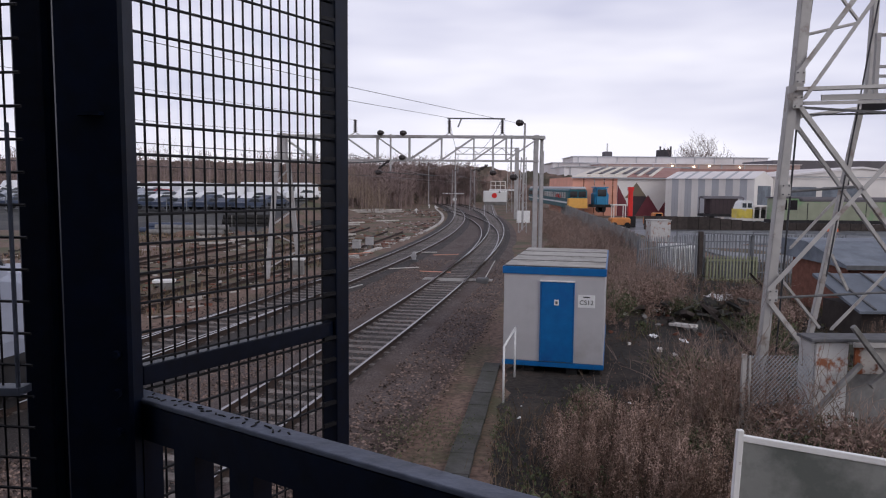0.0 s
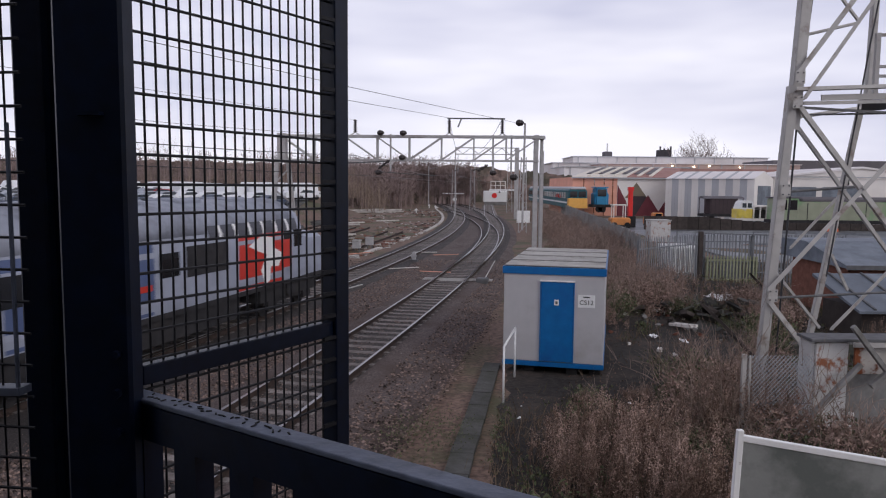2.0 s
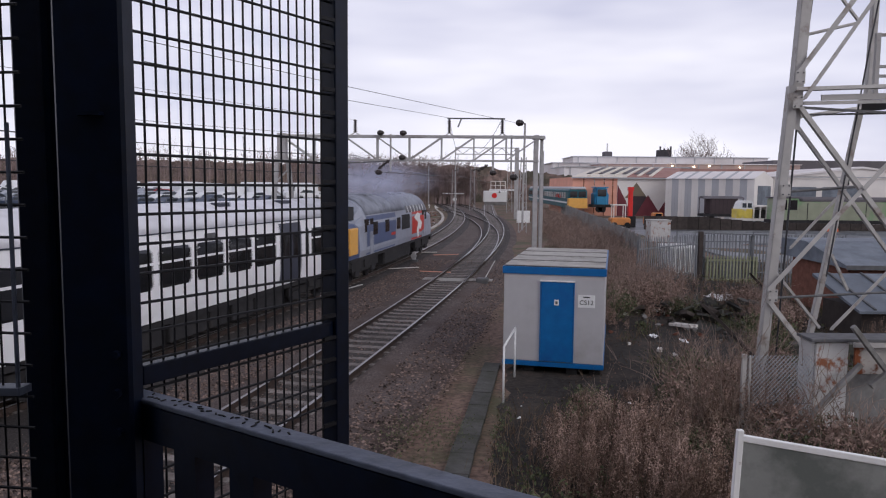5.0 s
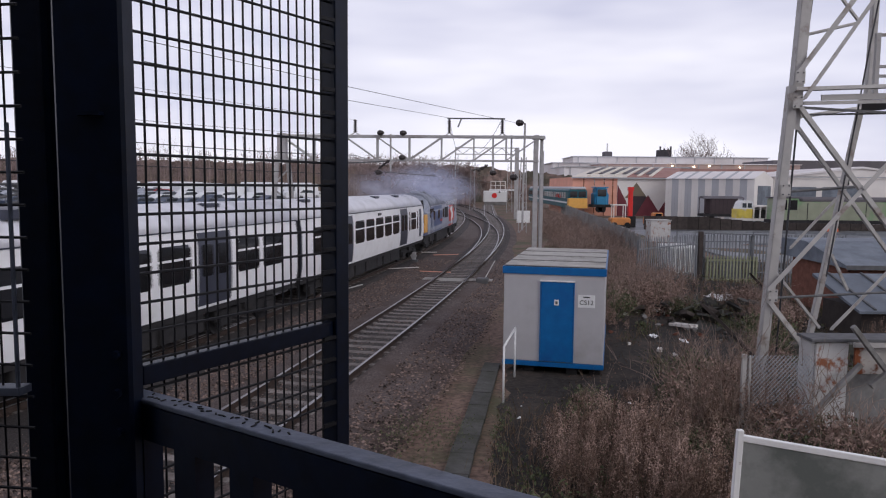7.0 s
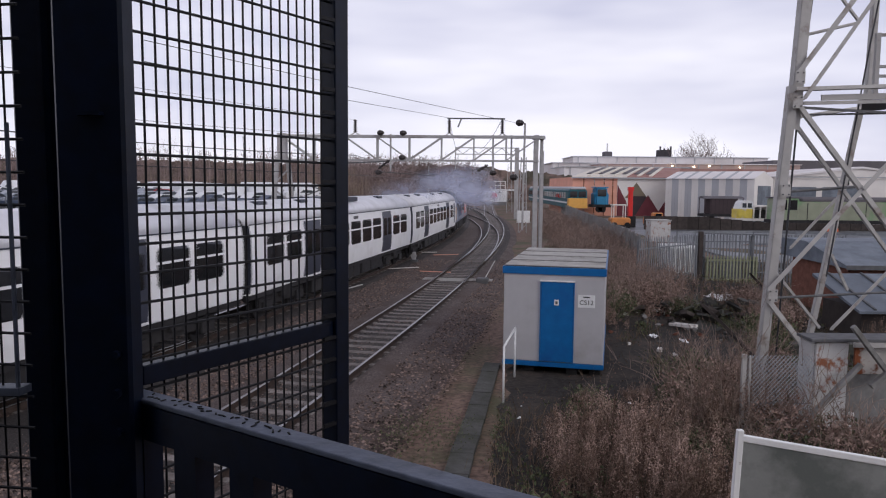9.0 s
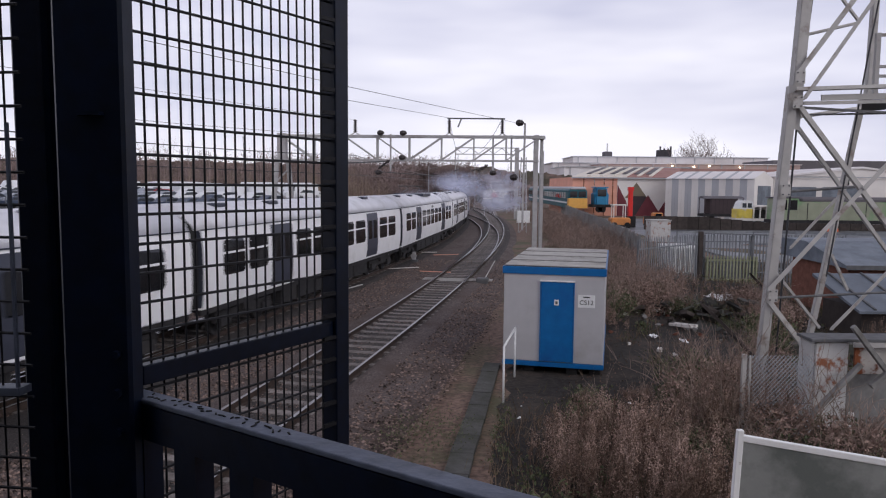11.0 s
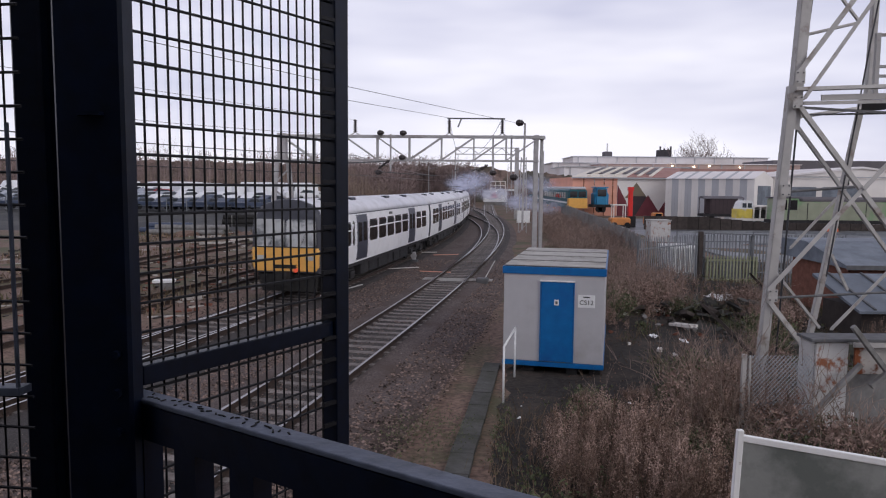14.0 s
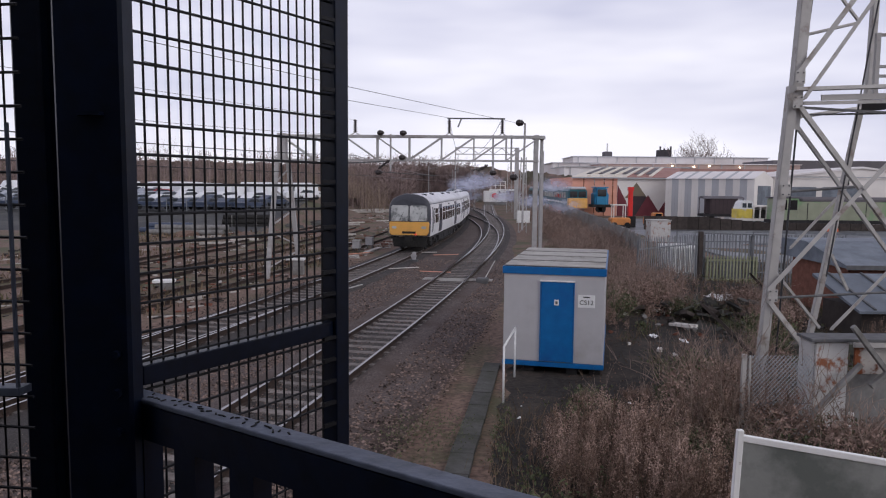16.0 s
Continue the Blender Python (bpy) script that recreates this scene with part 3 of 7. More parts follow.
def bogie(parent, y):
    b = part("bogie", Mesh().box(-1.12, y - 1.75, 0.42, -1.0, y + 1.75, 0.72).box(1.0, y - 1.75, 0.42, 1.12, y + 1.75, 0.72).box(-1.05, y - 0.3, 0.4, 1.05, y + 0.3, 0.7)
             .box(1.02, y - 1.6, 0.3, 1.2, y - 1.0, 0.6).box(1.02, y + 1.0, 0.3, 1.2, y + 1.6, 0.6).box(1.05, y - 0.35, 0.6, 1.25, y + 0.35, 0.95), UNDER, parent, "dirty black bogie")
    for dy in (-1.3, 1.3):
        for x in (-0.8, 0.8):
            m = Mesh().tube((x - 0.07, y + dy, 0.42), (x + 0.07, y + dy, 0.42), 0.42, n=20)
            part("wheel", m, UNDER, b)
    return b


def make_carriage(front=False, rear=False, pantograph=False):
    lab = "white electric carriage with dark grey doors"
    if rear:
        lab = "white electric driving carriage with a yellow cab end"
    c = thing("train_carriage", lab, "railway carriage", group="carriages of the train")
    ya, yb = -9.8, 9.8
    side = Mesh()
    for sgn in (1, -1):
        k = len(CAR_SIDE)
        pts = [(x * sgn, y, z) for y in (ya, yb) for x, z in CAR_SIDE]
        side.add(pts, [(i, i + 1, k + i + 1, k + i) if sgn < 0 else (i, k + i, k + i + 1, i + 1) for i in range(k - 1)])
    side.box(-1.34, ya, 0.98, 1.34, yb, 1.03)
    part("body_side", side, WHITE_BODY, c, smooth=True)
    for y, d in ((ya, 1), (yb, -1)):
        prof = both([(x - 0.01, z) for x, z in CAR_SIDE] + [(max(0, x - 0.01), z - 0.01) for x, z in CAR_ROOF[1:]])
        part("end_wall", Mesh().loft([[(x, y + d * e, z) for x, z in prof] for e in (0.002, 0.06)]), DOOR_GREY, c)
    roof = both(CAR_ROOF)
    part("roof", Mesh().loft([[(x, y, z) for x, z in roof] for y in (ya, -3, 3, yb)]), ROOF_GREY, c, "pale roof with soot stains", smooth=True)
    for sgn in (1, -1):
        part("gutter", Mesh().box(1.33 * sgn - 0.02, ya, 3.085, 1.33 * sgn + 0.03, yb, 3.115), DOOR_GREY, c)
        doors = [(-5.7, -4.1), (4.1, 5.7)]
        wins = [(-3.8 + i * 1.57, -3.8 + i * 1.57 + 1.3) for i in range(5)]
        for s2, cab in ((1, front), (-1, rear)):
            if cab:
                wins.append(tuple(sorted((s2 * 6.55, s2 * 7.75))))
                for e in (6.05, 8.05):
                    part("slit_window", pane(*sorted((s2 * e, s2 * (e + 0.26))), 1.75, 2.8, sgn, 0.012, 0.09), GLASS, c)
                part("cab_door", long_pane(*sorted((s2 * 8.65, s2 * 9.2)), 1.25, 2.9, sgn), DOOR_GREY, c)
            else:
                wins += [tuple(sorted((s2 * 6.0, s2 * 7.25))), tuple(sorted((s2 * 7.5, s2 * 8.75)))]
        for a, b in doors:
            d = part("door", long_pane(a, b, 1.06, 3.02, sgn), DOOR_GREY, c, "dark grey double sliding door")
            for e in (a + 0.17, (a + b) / 2 + 0.12):
                part("door_window", pane(e, e + 0.5, 1.85, 2.7, sgn, 0.02), GLASS, d)
        for a, b in wins:
            w = part("window", pane(a, b, 1.78, 2.76, sgn, 0.012, 0.1), GLASS, c)
            part("hopper_bar", Mesh().box(side_x(2.42) * sgn - 0.02, a - 0.01, 2.37, side_x(2.42) * sgn + 0.018, b + 0.01, 2.43), WHITE_BODY, w)
        part("label_plate", Mesh().box(1.385 * sgn - 0.02, -0.2, 2.86, 1.385 * sgn + 0.02, 0.3, 2.98), STEEL_DARK, c)
        part("solebar", Mesh().box(1.2 * sgn - 0.08, ya, 0.82, 1.2 * sgn + 0.1, yb, 0.98), UNDER, c)
    eq = random.Random(3)
    y = -4.6
    while y < 4.2:
        l = eq.uniform(0.9, 2.2)
        part("equipment_case", Mesh().chamfer(-1.22, y, 0.32, 1.22, min(4.6, y + l), 0.86, 0.03), UNDER, c, "dark grey equipment case under the floor")
        y += l + eq.uniform(0.08, 0.3)
    for y in (-7.0, 7.0):
        bogie(c, y)
    for y in (-8, -4.5, 1.5, 5.5):
        for x in (-0.75, 0.45):
            part("roof_vent", Mesh().chamfer(x, y, 3.60, x + 0.3, y + 0.7, 3.76, 0.03), DOOR_GREY, c)
    if pantograph:
        part("pantograph_well", Mesh().box(-1.0, -1.4, 3.6, 1.0, 1.4, 3.79), DOOR_GREY, c)
        part("pantograph", Mesh().tube((-0.5, -1.0, 3.85), (-0.4, 0.6, 4.1), 0.03).tube((0.5, -1.0, 3.85), (0.4, 0.6, 4.1), 0.03).tube((-0.4, 0.6, 4.1), (-0.4, -0.8, 4.25), 0.025)
             .tube((0.4, 0.6, 4.1), (0.4, -0.8, 4.25), 0.025).tube((-0.8, -0.8, 4.27), (0.8, -0.8, 4.27), 0.03).tube((-0.8, -0.5, 4.27), (0.8, -0.5, 4.27), 0.03), STEEL_DARK, c)
    for s2, cab in ((1, front), (-1, rear)):
        y = s2 * 9.8
        if not cab:
            part("gangway", Mesh().loft([[(x * k, y + s2 * e, 0.95 + (z - 0.95) * k2) for x, z in both(CAR_SIDE + CAR_ROOF[1:])] for e, k, k2 in ((0, 0.9, 0.94), (0.2, 0.86, 0.92))]), RUBBER, c, "black rubber gangway bellows")
            continue
        yf = lambda e: y + s2 * e
        full = both(CAR_SIDE + CAR_ROOF[1:])
        shrink = lambda k, kz: [(x * k, 1.0 + (z - 1.0) * kz) for x, z in full]
        back = lambda e, z: yf(e - 0.55 * e * max(0.0, z - 2.8))
        part("cab_shell", Mesh().loft([[(x, back(e, z), z) for x, z in shrink(k, kz)] for e, k, kz in ((0, 1, 1), (0.12, 0.993, 0.992), (0.22, 0.975, 0.972), (0.30, 0.945, 0.94), (0.35, 0.90, 0.89))]), CAB_GREY, c, "dark grey rounded cab front", smooth=False)
        part("cab_corner", Mesh().loft([[(x * 1.004, yf(e), z) for x, z in both([(1.34, 1.02), (1.40, 1.45), (1.41, 2.0)])] for e in (-0.6, 0.1)]), WHITE_BODY, c)
        pn = both([(1.18, 1.06), (1.30, 1.24), (1.33, 1.84), (1.29, 1.95)])
        part("yellow_panel", Mesh().loft([[(x * 1.02, yf(0.1), z) for x, z in pn], [(x, yf(0.36), z) for x, z in pn], [(x * 0.97, yf(0.40), 1.5 + (z - 1.5) * 0.93) for x, z in pn]]), YELLOW, c, "yellow warning panel")
        for x0, x1 in ((-1.2, -0.035), (0.035, 1.2)):
            m = Mesh().loft([[(x, yf(e - 0.06 * (z - 1.9)), z) for x, z in ((x0 + 0.05, 2.0), (x1 - 0.05, 2.0), (x1, 2.07), (x1 - 0.02, 2.94), (x1 - 0.1, 3.02), (x0 + 0.1, 3.02), (x0 + 0.02, 2.94), (x0, 2.07))] for e in (0.30, 0.425)])
            part("windscreen", m, CAB_GLASS, c, "windscreen with a pale painted-in reflection")
            part("wiper", Mesh().beam(((x0 + x1) / 2, yf(0.425), 2.03), ((x0 + x1) / 2 + 0.25, yf(0.40), 2.6), 0.018), DARK, c)
        for x in (-0.98, 0.98):
            part("lamp_cluster", Mesh().box(x - 0.15, min(yf(0.39), yf(0.42)), 1.5, x + 0.15, max(yf(0.39), yf(0.42)), 1.66), CAB_GLASS, c)
        part("front_grille", Mesh().box(-0.45, min(yf(0.39), yf(0.415)), 1.18, 0.45, max(yf(0.39), yf(0.415)), 1.32), DARK, c)
        part("coupler", Mesh().box(-0.22, min(yf(0.2), yf(0.75)), 0.72, 0.22, max(yf(0.2), yf(0.75)), 1.08).box(-0.35, min(yf(0.55), yf(0.72)), 0.6, 0.35, max(yf(0.55), yf(0.72)), 0.72), DARK, c, "black automatic coupler")
        part("plough", Mesh().loft([[(x, yf(0.0), z) for x, z in ((-1.2, 0.95), (1.2, 0.95), (1.1, 0.3), (-1.1, 0.3))], [(x, yf(0.25), z) for x, z in ((-1.15, 0.95), (1.15, 0.95), (1.0, 0.3), (-1.0, 0.3))]]), DARK, c, "dark grey lower valance")
        if rear:
            part("tail_lamp", Mesh().tube((0.45, yf(0.41), 1.12), (0.45, yf(0.5), 1.12), 0.075, n=12), TAIL_LAMP, c, "red portable tail lamp")
    return c


LOCO_SIDE = [(1.30, 1.1), (1.35, 1.4), (1.35, 2.55), (1.30, 2.95)]
LOCO_TOP = [(1.30, 2.95), (1.12, 3.35), (0.8, 3.65), (0.4, 3.8), (0.0, 3.84)]


def make_loco():
    c = thing("diesel_locomotive", "grey, blue and red diesel locomotive with nose ends", "locomotive")

    def slab(name, y0, y1, z0, z1, proud, mat, label=""):
        for sgn in (1, -1):
            m = Mesh()
            zs = np.linspace(z0, z1, 5)
            outline = LOCO_SIDE + LOCO_TOP[1:]
            xs = np.interp(zs, [p[1] for p in outline], [p[0] for p in outline])
            m.add([((x + proud) * sgn, y, z) for y in (y0, y1) for x, z in zip(xs, zs)], [(i, i + 1, 6 + i, 5 + i) for i in range(4)])
            part(name, m, mat, c, label)

    body = both(LOCO_SIDE + LOCO_TOP[1:])
    part("body", Mesh().loft([[(x, y, z) for x, z in body] for y in (-6.6, -2, 2, 6.6)]), LOCO_GREY, c, "pale grey body")
    part("roof", Mesh().loft([[(x * 1.003, y, z + 0.006) for x, z in both(LOCO_TOP)] for y in (-6.6, -2, 2, 6.6)]), LOCO_ROOF, c, "sooty blue-grey roof", smooth=True)
    for s2 in (1, -1):
        # cab front: raked screens above a long nose
        cabp = both([(1.30, 1.1), (1.35, 1.4), (1.33, 2.55), (1.26, 2.95), (1.08, 3.3), (0.7, 3.58), (0.0, 3.72)])
        low = both([(1.27, 1.1), (1.31, 1.4), (1.24, 2.45), (1.05, 2.6), (0.85, 2.63), (0.5, 2.65), (0.0, 2.66)])
        part("cab", Mesh().loft([[(x, s2 * 6.6, z) for x, z in cabp], [(x, s2 * 7.0, z) for x, z in cabp], [(x, s2 * 7.55, z) for x, z in low]]), LOCO_GREY, c, "grey cab with raked screens")
        nose = both([(1.25, 1.1), (1.29, 1.4), (1.22, 2.4), (1.0, 2.58), (0.0, 2.64)])
        nose2 = both([(1.12, 1.12), (1.15, 1.4), (1.05, 2.2), (0.8, 2.4), (0.0, 2.48)])
        part("nose", Mesh().loft([[(x, s2 * 7.4, z) for x, z in nose], [(x, s2 * 8.75, z) for x, z in nose], [(x * 0.95, s2 * 9.0, z - 0.03) for x, z in nose], [(x, s2 * 9.12, z) for x, z in nose2]]), LOCO_GREY if s2 > 0 else LOCO_BLUE, c, "rounded nose end")
        part("nose_panel", Mesh().loft([[(x * 0.93, s2 * y, 1.7 + (z - 1.7) * 0.92) for x, z in nose2] for y in (9.1, 9.135)]), YELLOW, c, "yellow nose panel")
        if s2 < 0:
            part("nose_side", Mesh().box(-1.305, -8.95, 1.3, 1.305, -7.8, 2.45), YELLOW, c, "yellow wrap of the nose", bevel=0.04)
        for x0, x1 in ((-1.0, -0.08), (0.08, 1.0)):
            part("windscreen", Mesh().loft([[(x, s2 * (7.55 - (z - 2.66) * 0.52 + e), z) for x, z in ((x0, 2.76), (x1, 2.76), (x1 * 0.9, 3.35), (x0 * 0.9, 3.35))] for e in (-0.02, 0.035)]), GLASS, c)
        part("buffer_beam", Mesh().box(-1.25, min(s2 * 8.7, s2 * 9.1), 0.75, 1.25, max(s2 * 8.7, s2 * 9.1), 1.12), UNDER, c)
        for x in (-0.86, 0.86):
            part("buffer", Mesh().tube((x, s2 * 9.1, 1.05), (x, s2 * 9.4, 1.05), 0.1, n=10).tube((x, s2 * 9.4, 1.05), (x, s2 * 9.46, 1.05), 0.23, n=14), UNDER, c)
        # cab side window and door
        for sgn in (1, -1):
            for a, b in ((6.9, 6.3), (6.1, 5.55)):
                y0, y1 = sorted((s2 * a, s2 * b))
                part("cab_window", Mesh().box(1.33 * sgn - 0.02, y0, 2.2, 1.33 * sgn + 0.022, y1, 2.78), GLASS, c)
            y0, y1 = sorted((s2 * 6.1, s2 * 5.5))
            part("cab_door", Mesh().box(1.345 * sgn - 0.01, y0, 1.15, 1.345 * sgn + 0.012, y1, 2.19), LOCO_ROOF, c)
        bogie(c, s2 * 6.3)
        part("bogie_frame", Mesh().box(-1.2, min(s2 * 4.2, s2 * 8.4), 0.55, 1.2, max(s2 * 4.2, s2 * 8.4), 0.95), UNDER, c)
    slab("red_panel", 2.7, 6.1, 1.15, 2.85, 0.008, LOCO_RED, "bright red side panel")
    # pale bird-like emblem as plain facets
    e = []
    for pts in ([(2.75, 2.45), (3.35, 2.7), (3.95, 2.6), (4.0, 2.3), (3.6, 2.15), (3.1, 2.3)], [(3.6, 2.15), (4.0, 2.3), (4.45, 2.1), (4.2, 1.75), (3.8, 1.8)], [(3.3, 1.75), (3.6, 2.15), (3.8, 1.8), (3.75, 1.4), (3.5, 1.3)]):
        e.append(pts)
    for sgn in (1, -1):
        m = Mesh()
        for pts in e:
            m.add([(1.368 * sgn, 4.35 + (y - 3.6) * 1.3, 2.0 + (z - 2.05) * 1.12) for y, z in pts], [tuple(range(len(pts)))])
        part("emblem", m, WHITE_PAINT, c, "pale grey emblem shape")
    slab("maroon_band", 1.2, 6.6, 2.78, 3.16, 0.014, CAB_GREY, "dark cantrail band")
    for i in range(6):
        slab("band_stripe", 1.7 + i * 0.82, 1.86 + i * 0.82, 2.78, 3.16, 0.02, WHITE_PAINT)
    slab("blue_panel", -6.6, -1.2, 1.15, 2.9, 0.006, LOCO_BLUE, "blue-grey side panel")
    slab("grille", 0.1, 2.1, 1.9, 2.7, 0.012, UNDER, "dark radiator grille")
    for a in (-5.6, -3.4, -1.0):
        slab("side_window", a, a + 0.8, 2.0, 2.6, 0.014, GLASS)
    slab("red_plate", -2.2, -1.3, 1.75, 1.9, 0.016, LOCO_RED)
    part("fuel_tank", Mesh().chamfer(-1.2, -3.0, 0.35, 1.2, 3.0, 1.05, 0.06), UNDER, c)
    part("solebar", Mesh().box(-1.31, -8.9, 0.98, 1.31, 8.9, 1.12), UNDER, c)
    for y in (-4, -1.5, 1, 3.5):
        part("roof_hatch", Mesh().chamfer(-0.5, y, 3.7, 0.5, y + 1.2, 3.9, 0.05), LOCO_ROOF, c)
    return c


TRAIN = []          # thing, distance of its middle behind the front of the first carriage, half its wheelbase
TRAIN.append((make_loco(), -9.75, 6.3))
cars = [make_carriage(front=True), make_carriage(pantograph=True), make_carriage(), make_carriage(rear=True)]
for i, c in enumerate(cars):
    TRAIN.append((c, 10.0 + 20.0 * i, 7.0))


# ---- more materials ----
DRY_STEM = material("dry_brown_stems", (0.16, 0.104, 0.078), 0.9, 0, 0.3, 3, island=0.55)
SEED_HEAD = material("faded_seed_heads", (0.30, 0.222, 0.185), 0.95, 0, 0.35, 5, (0.13, 0.09, 0.073), 0.5, (0.45, 0.6), island=0.45)
GREEN_LEAF = material("dull_green_leaves", (0.098, 0.112, 0.054), 0.8, 0, 0.3, 3, island=0.5)
DRY_GRASS = material("dry_grass", (0.175, 0.125, 0.085), 0.9, 0, 0.3, 2, (0.11, 0.10, 0.055), 0.35, (0.5, 0.62), island=0.4)
SCRUB_LEAF = material("dry_pinkish_scrub", (0.34, 0.235, 0.195), 0.9, 0, 0.35, 2, (0.14, 0.10, 0.07), 0.5, (0.45, 0.6), island=0.5)
SCRUB_STEM = material("pale_brown_scrub_twigs", (0.26, 0.19, 0.16), 0.9, 0, 0.3, 3, island=0.45)
PALE_CONCRETE = material("pale_worn_concrete", (0.50, 0.47, 0.44), 0.9, 0, 0.15, 5, (0.30, 0.27, 0.25), 1.2, (0.5, 0.7), 0.3, 30, spread=0.15)
CHAIN_WIRE = material("bright_galvanised_wire", (0.42, 0.45, 0.48), 0.5, 0.3, 0.15, 6)
LEAF_LITTER = material("fallen_red_brown_leaves", (0.19, 0.115, 0.082), 0.9, 0, 0.3, 3, island=0.6)
WOOD_TWIG = material("bare_winter_twigs", (0.24, 0.18, 0.168), 0.9, 0, 0.3, 0.5, island=0.35)
WOOD_FAR = material("distant_brown_woodland", (0.205, 0.145, 0.125), 0.95, 0, 0.5, 0.6, (0.085, 0.078, 0.06), 0.16, (0.44, 0.58), 1.0, 1.5)
CONCRETE = material("grey_concrete", (0.22, 0.215, 0.21), 0.9, 0, 0.2, 6, (0.13, 0.12, 0.11), 1.2, (0.45, 0.7), 0.4, 30, spread=0.12)
CONCRETE_DARK = material("damp_dark_concrete", (0.078, 0.076, 0.072), 0.85, 0, 0.25, 6, (0.045, 0.046, 0.034), 1.6, (0.45, 0.65), 0.4, 30, spread=0.15)
PALE_STEEL = material("pale_painted_steel", (0.43, 0.415, 0.40), 0.6, 0.1, 0.1, 3, (0.20, 0.15, 0.12), 2.2, (0.55, 0.72), 0.1, 30)
PALISADE = material("galvanised_palisade", (0.20, 0.21, 0.225), 0.6, 0.3, 0.15, 4, spread=0.2)
PALISADE_GREEN = material("algae_stained_pale_fence", (0.35, 0.36, 0.25), 0.8, 0, 0.15, 3, (0.27, 0.29, 0.17), 1.0, (0.4, 0.6), spread=0.12)
DARK_TIMBER = material("dark_weathered_timber", (0.05, 0.04, 0.036), 0.9, 0, 0.3, 3, spread=0.25)
# orange, cream and far white are paled to hold the haze of distance
ORANGE_CLAD = material("haze_pale_orange_cladding", (0.76, 0.37, 0.27), 0.7, 0, 0.1, 0.6, (0.66, 0.30, 0.21), 0.15, (0.5, 0.7))
CREAM_CLAD = material("cream_metal_cladding", (0.80, 0.76, 0.72), 0.65, 0, 0.05, 0.4, (0.70, 0.65, 0.61), 0.12, (0.5, 0.75))
GREY_CLAD = material("grey_metal_cladding", (0.47, 0.47, 0.49), 0.65, 0, 0.06, 0.4)
ROOF_CREAM = material("cream_sheet_roof", (0.74, 0.68, 0.60), 0.7, 0, 0.08, 0.3)
ROOF_RED = material("red_brown_sheet_roof", (0.34, 0.17, 0.145), 0.8, 0, 0.12, 0.4, (0.42, 0.25, 0.22), 0.1, (0.45, 0.65))
MAROON = material("maroon_paint", (0.17, 0.035, 0.045), 0.6, 0, 0.1, 1)
BROWN_PAINT = material("dark_brown_paint", (0.05, 0.032, 0.036), 0.6, 0, 0.1, 1)
TAN_PAINT = material("olive_tan_paint", (0.20, 0.16, 0.11), 0.6, 0, 0.1, 1)
FAR_WHITE = material("far_pale_warehouse", (0.80, 0.77, 0.77), 0.8, 0, 0.04, 0.1, (0.68, 0.62, 0.6), 0.04, (0.45, 0.65))
FAR_PINK = material("far_pinkish_brick", (0.50, 0.37, 0.33), 0.85, 0, 0.1, 0.2)
FAR_DARK = material("far_dark_roof", (0.13, 0.12, 0.13), 0.8, 0, 0.15, 0.2)
STONE_DARK = material("dark_sandstone", (0.06, 0.055, 0.06), 0.9, 0, 0.2, 1)
LOCO_GREEN = material("faded_green_locomotive_paint", (0.29, 0.31, 0.22), 0.6, 0, 0.15, 0.6, (0.16, 0.33, 0.15), 0.25, (0.5, 0.65))
TEAL = material("teal_train_paint", (0.022, 0.11, 0.135), 0.5, 0, 0.1, 1)
BLUE_SHUNT = material("bright_blue_paint", (0.03, 0.22, 0.40), 0.5, 0, 0.12, 1)
YELLOW_PALE = material("pale_yellow_paint", (0.70, 0.55, 0.10), 0.5, 0, 0.1, 2, (0.62, 0.55, 0.40), 0.8, (0.5, 0.6))
ORANGE_PLANT = material("orange_plant_paint", (0.62, 0.24, 0.07), 0.55, 0, 0.12, 2, (0.3, 0.12, 0.06), 1.2, (0.55, 0.7))
RED_BRIGHT = material("bright_red_paint", (0.70, 0.03, 0.025), 0.5, 0, 0.06, 3)
RUST = material("rusted_sheet", (0.22, 0.07, 0.03), 0.85, 0, 0.3, 4, (0.5, 0.47, 0.44), 1.3, (0.5, 0.56), 0.3, 20)
RUSTY_WHITE = material("flaking_white_sheet", (0.52, 0.51, 0.50), 0.75, 0, 0.08, 4, (0.27, 0.10, 0.05), 2.6, (0.54, 0.62), 0.3, 20)
SHED_ROOF = material("blue_grey_felt_roof", (0.13, 0.15, 0.18), 0.6, 0, 0.15, 2, (0.21, 0.24, 0.28), 0.4, (0.5, 0.65), 0.3, 15)
BRICK_RED = material("dull_red_brick", (0.20, 0.085, 0.06), 0.9, 0, 0.25, 5, bump=0.3)
BOARD_GREY = material("grey_sign_back", (0.30, 0.31, 0.30), 0.6, 0.1, 0.1, 2, (0.15, 0.165, 0.155), 1.3, (0.45, 0.6), 0.15, 12)
TARMAC = material("wet_yard_tarmac", (0.10, 0.105, 0.115), 0.45, 0, 0.25, 2, (0.16, 0.17, 0.185), 0.15, (0.48, 0.6))
PARK_TARMAC = material("dry_dark_tarmac", (0.055, 0.056, 0.06), 0.9, 0, 0.25, 2, (0.09, 0.088, 0.085), 0.15, (0.48, 0.6))
# lighter than the train glass: some reflected sky is put into the colour
CAR_GLASS = material("sky_lit_car_glass", (0.06, 0.068, 0.08), 0.08, 0, 0.15, 1, spec=0.7)
CAR_WHITE = material("white_car_paint", (0.80, 0.81, 0.83), 0.5, 0, 0.03, 1)
CAR_SILVER = material("silver_car_paint", (0.28, 0.31, 0.36), 0.3, 0.3, 0.05, 1)
CAR_BLUE = material("dark_blue_car_paint", (0.06, 0.08, 0.13), 0.3, 0, 0.05, 1)
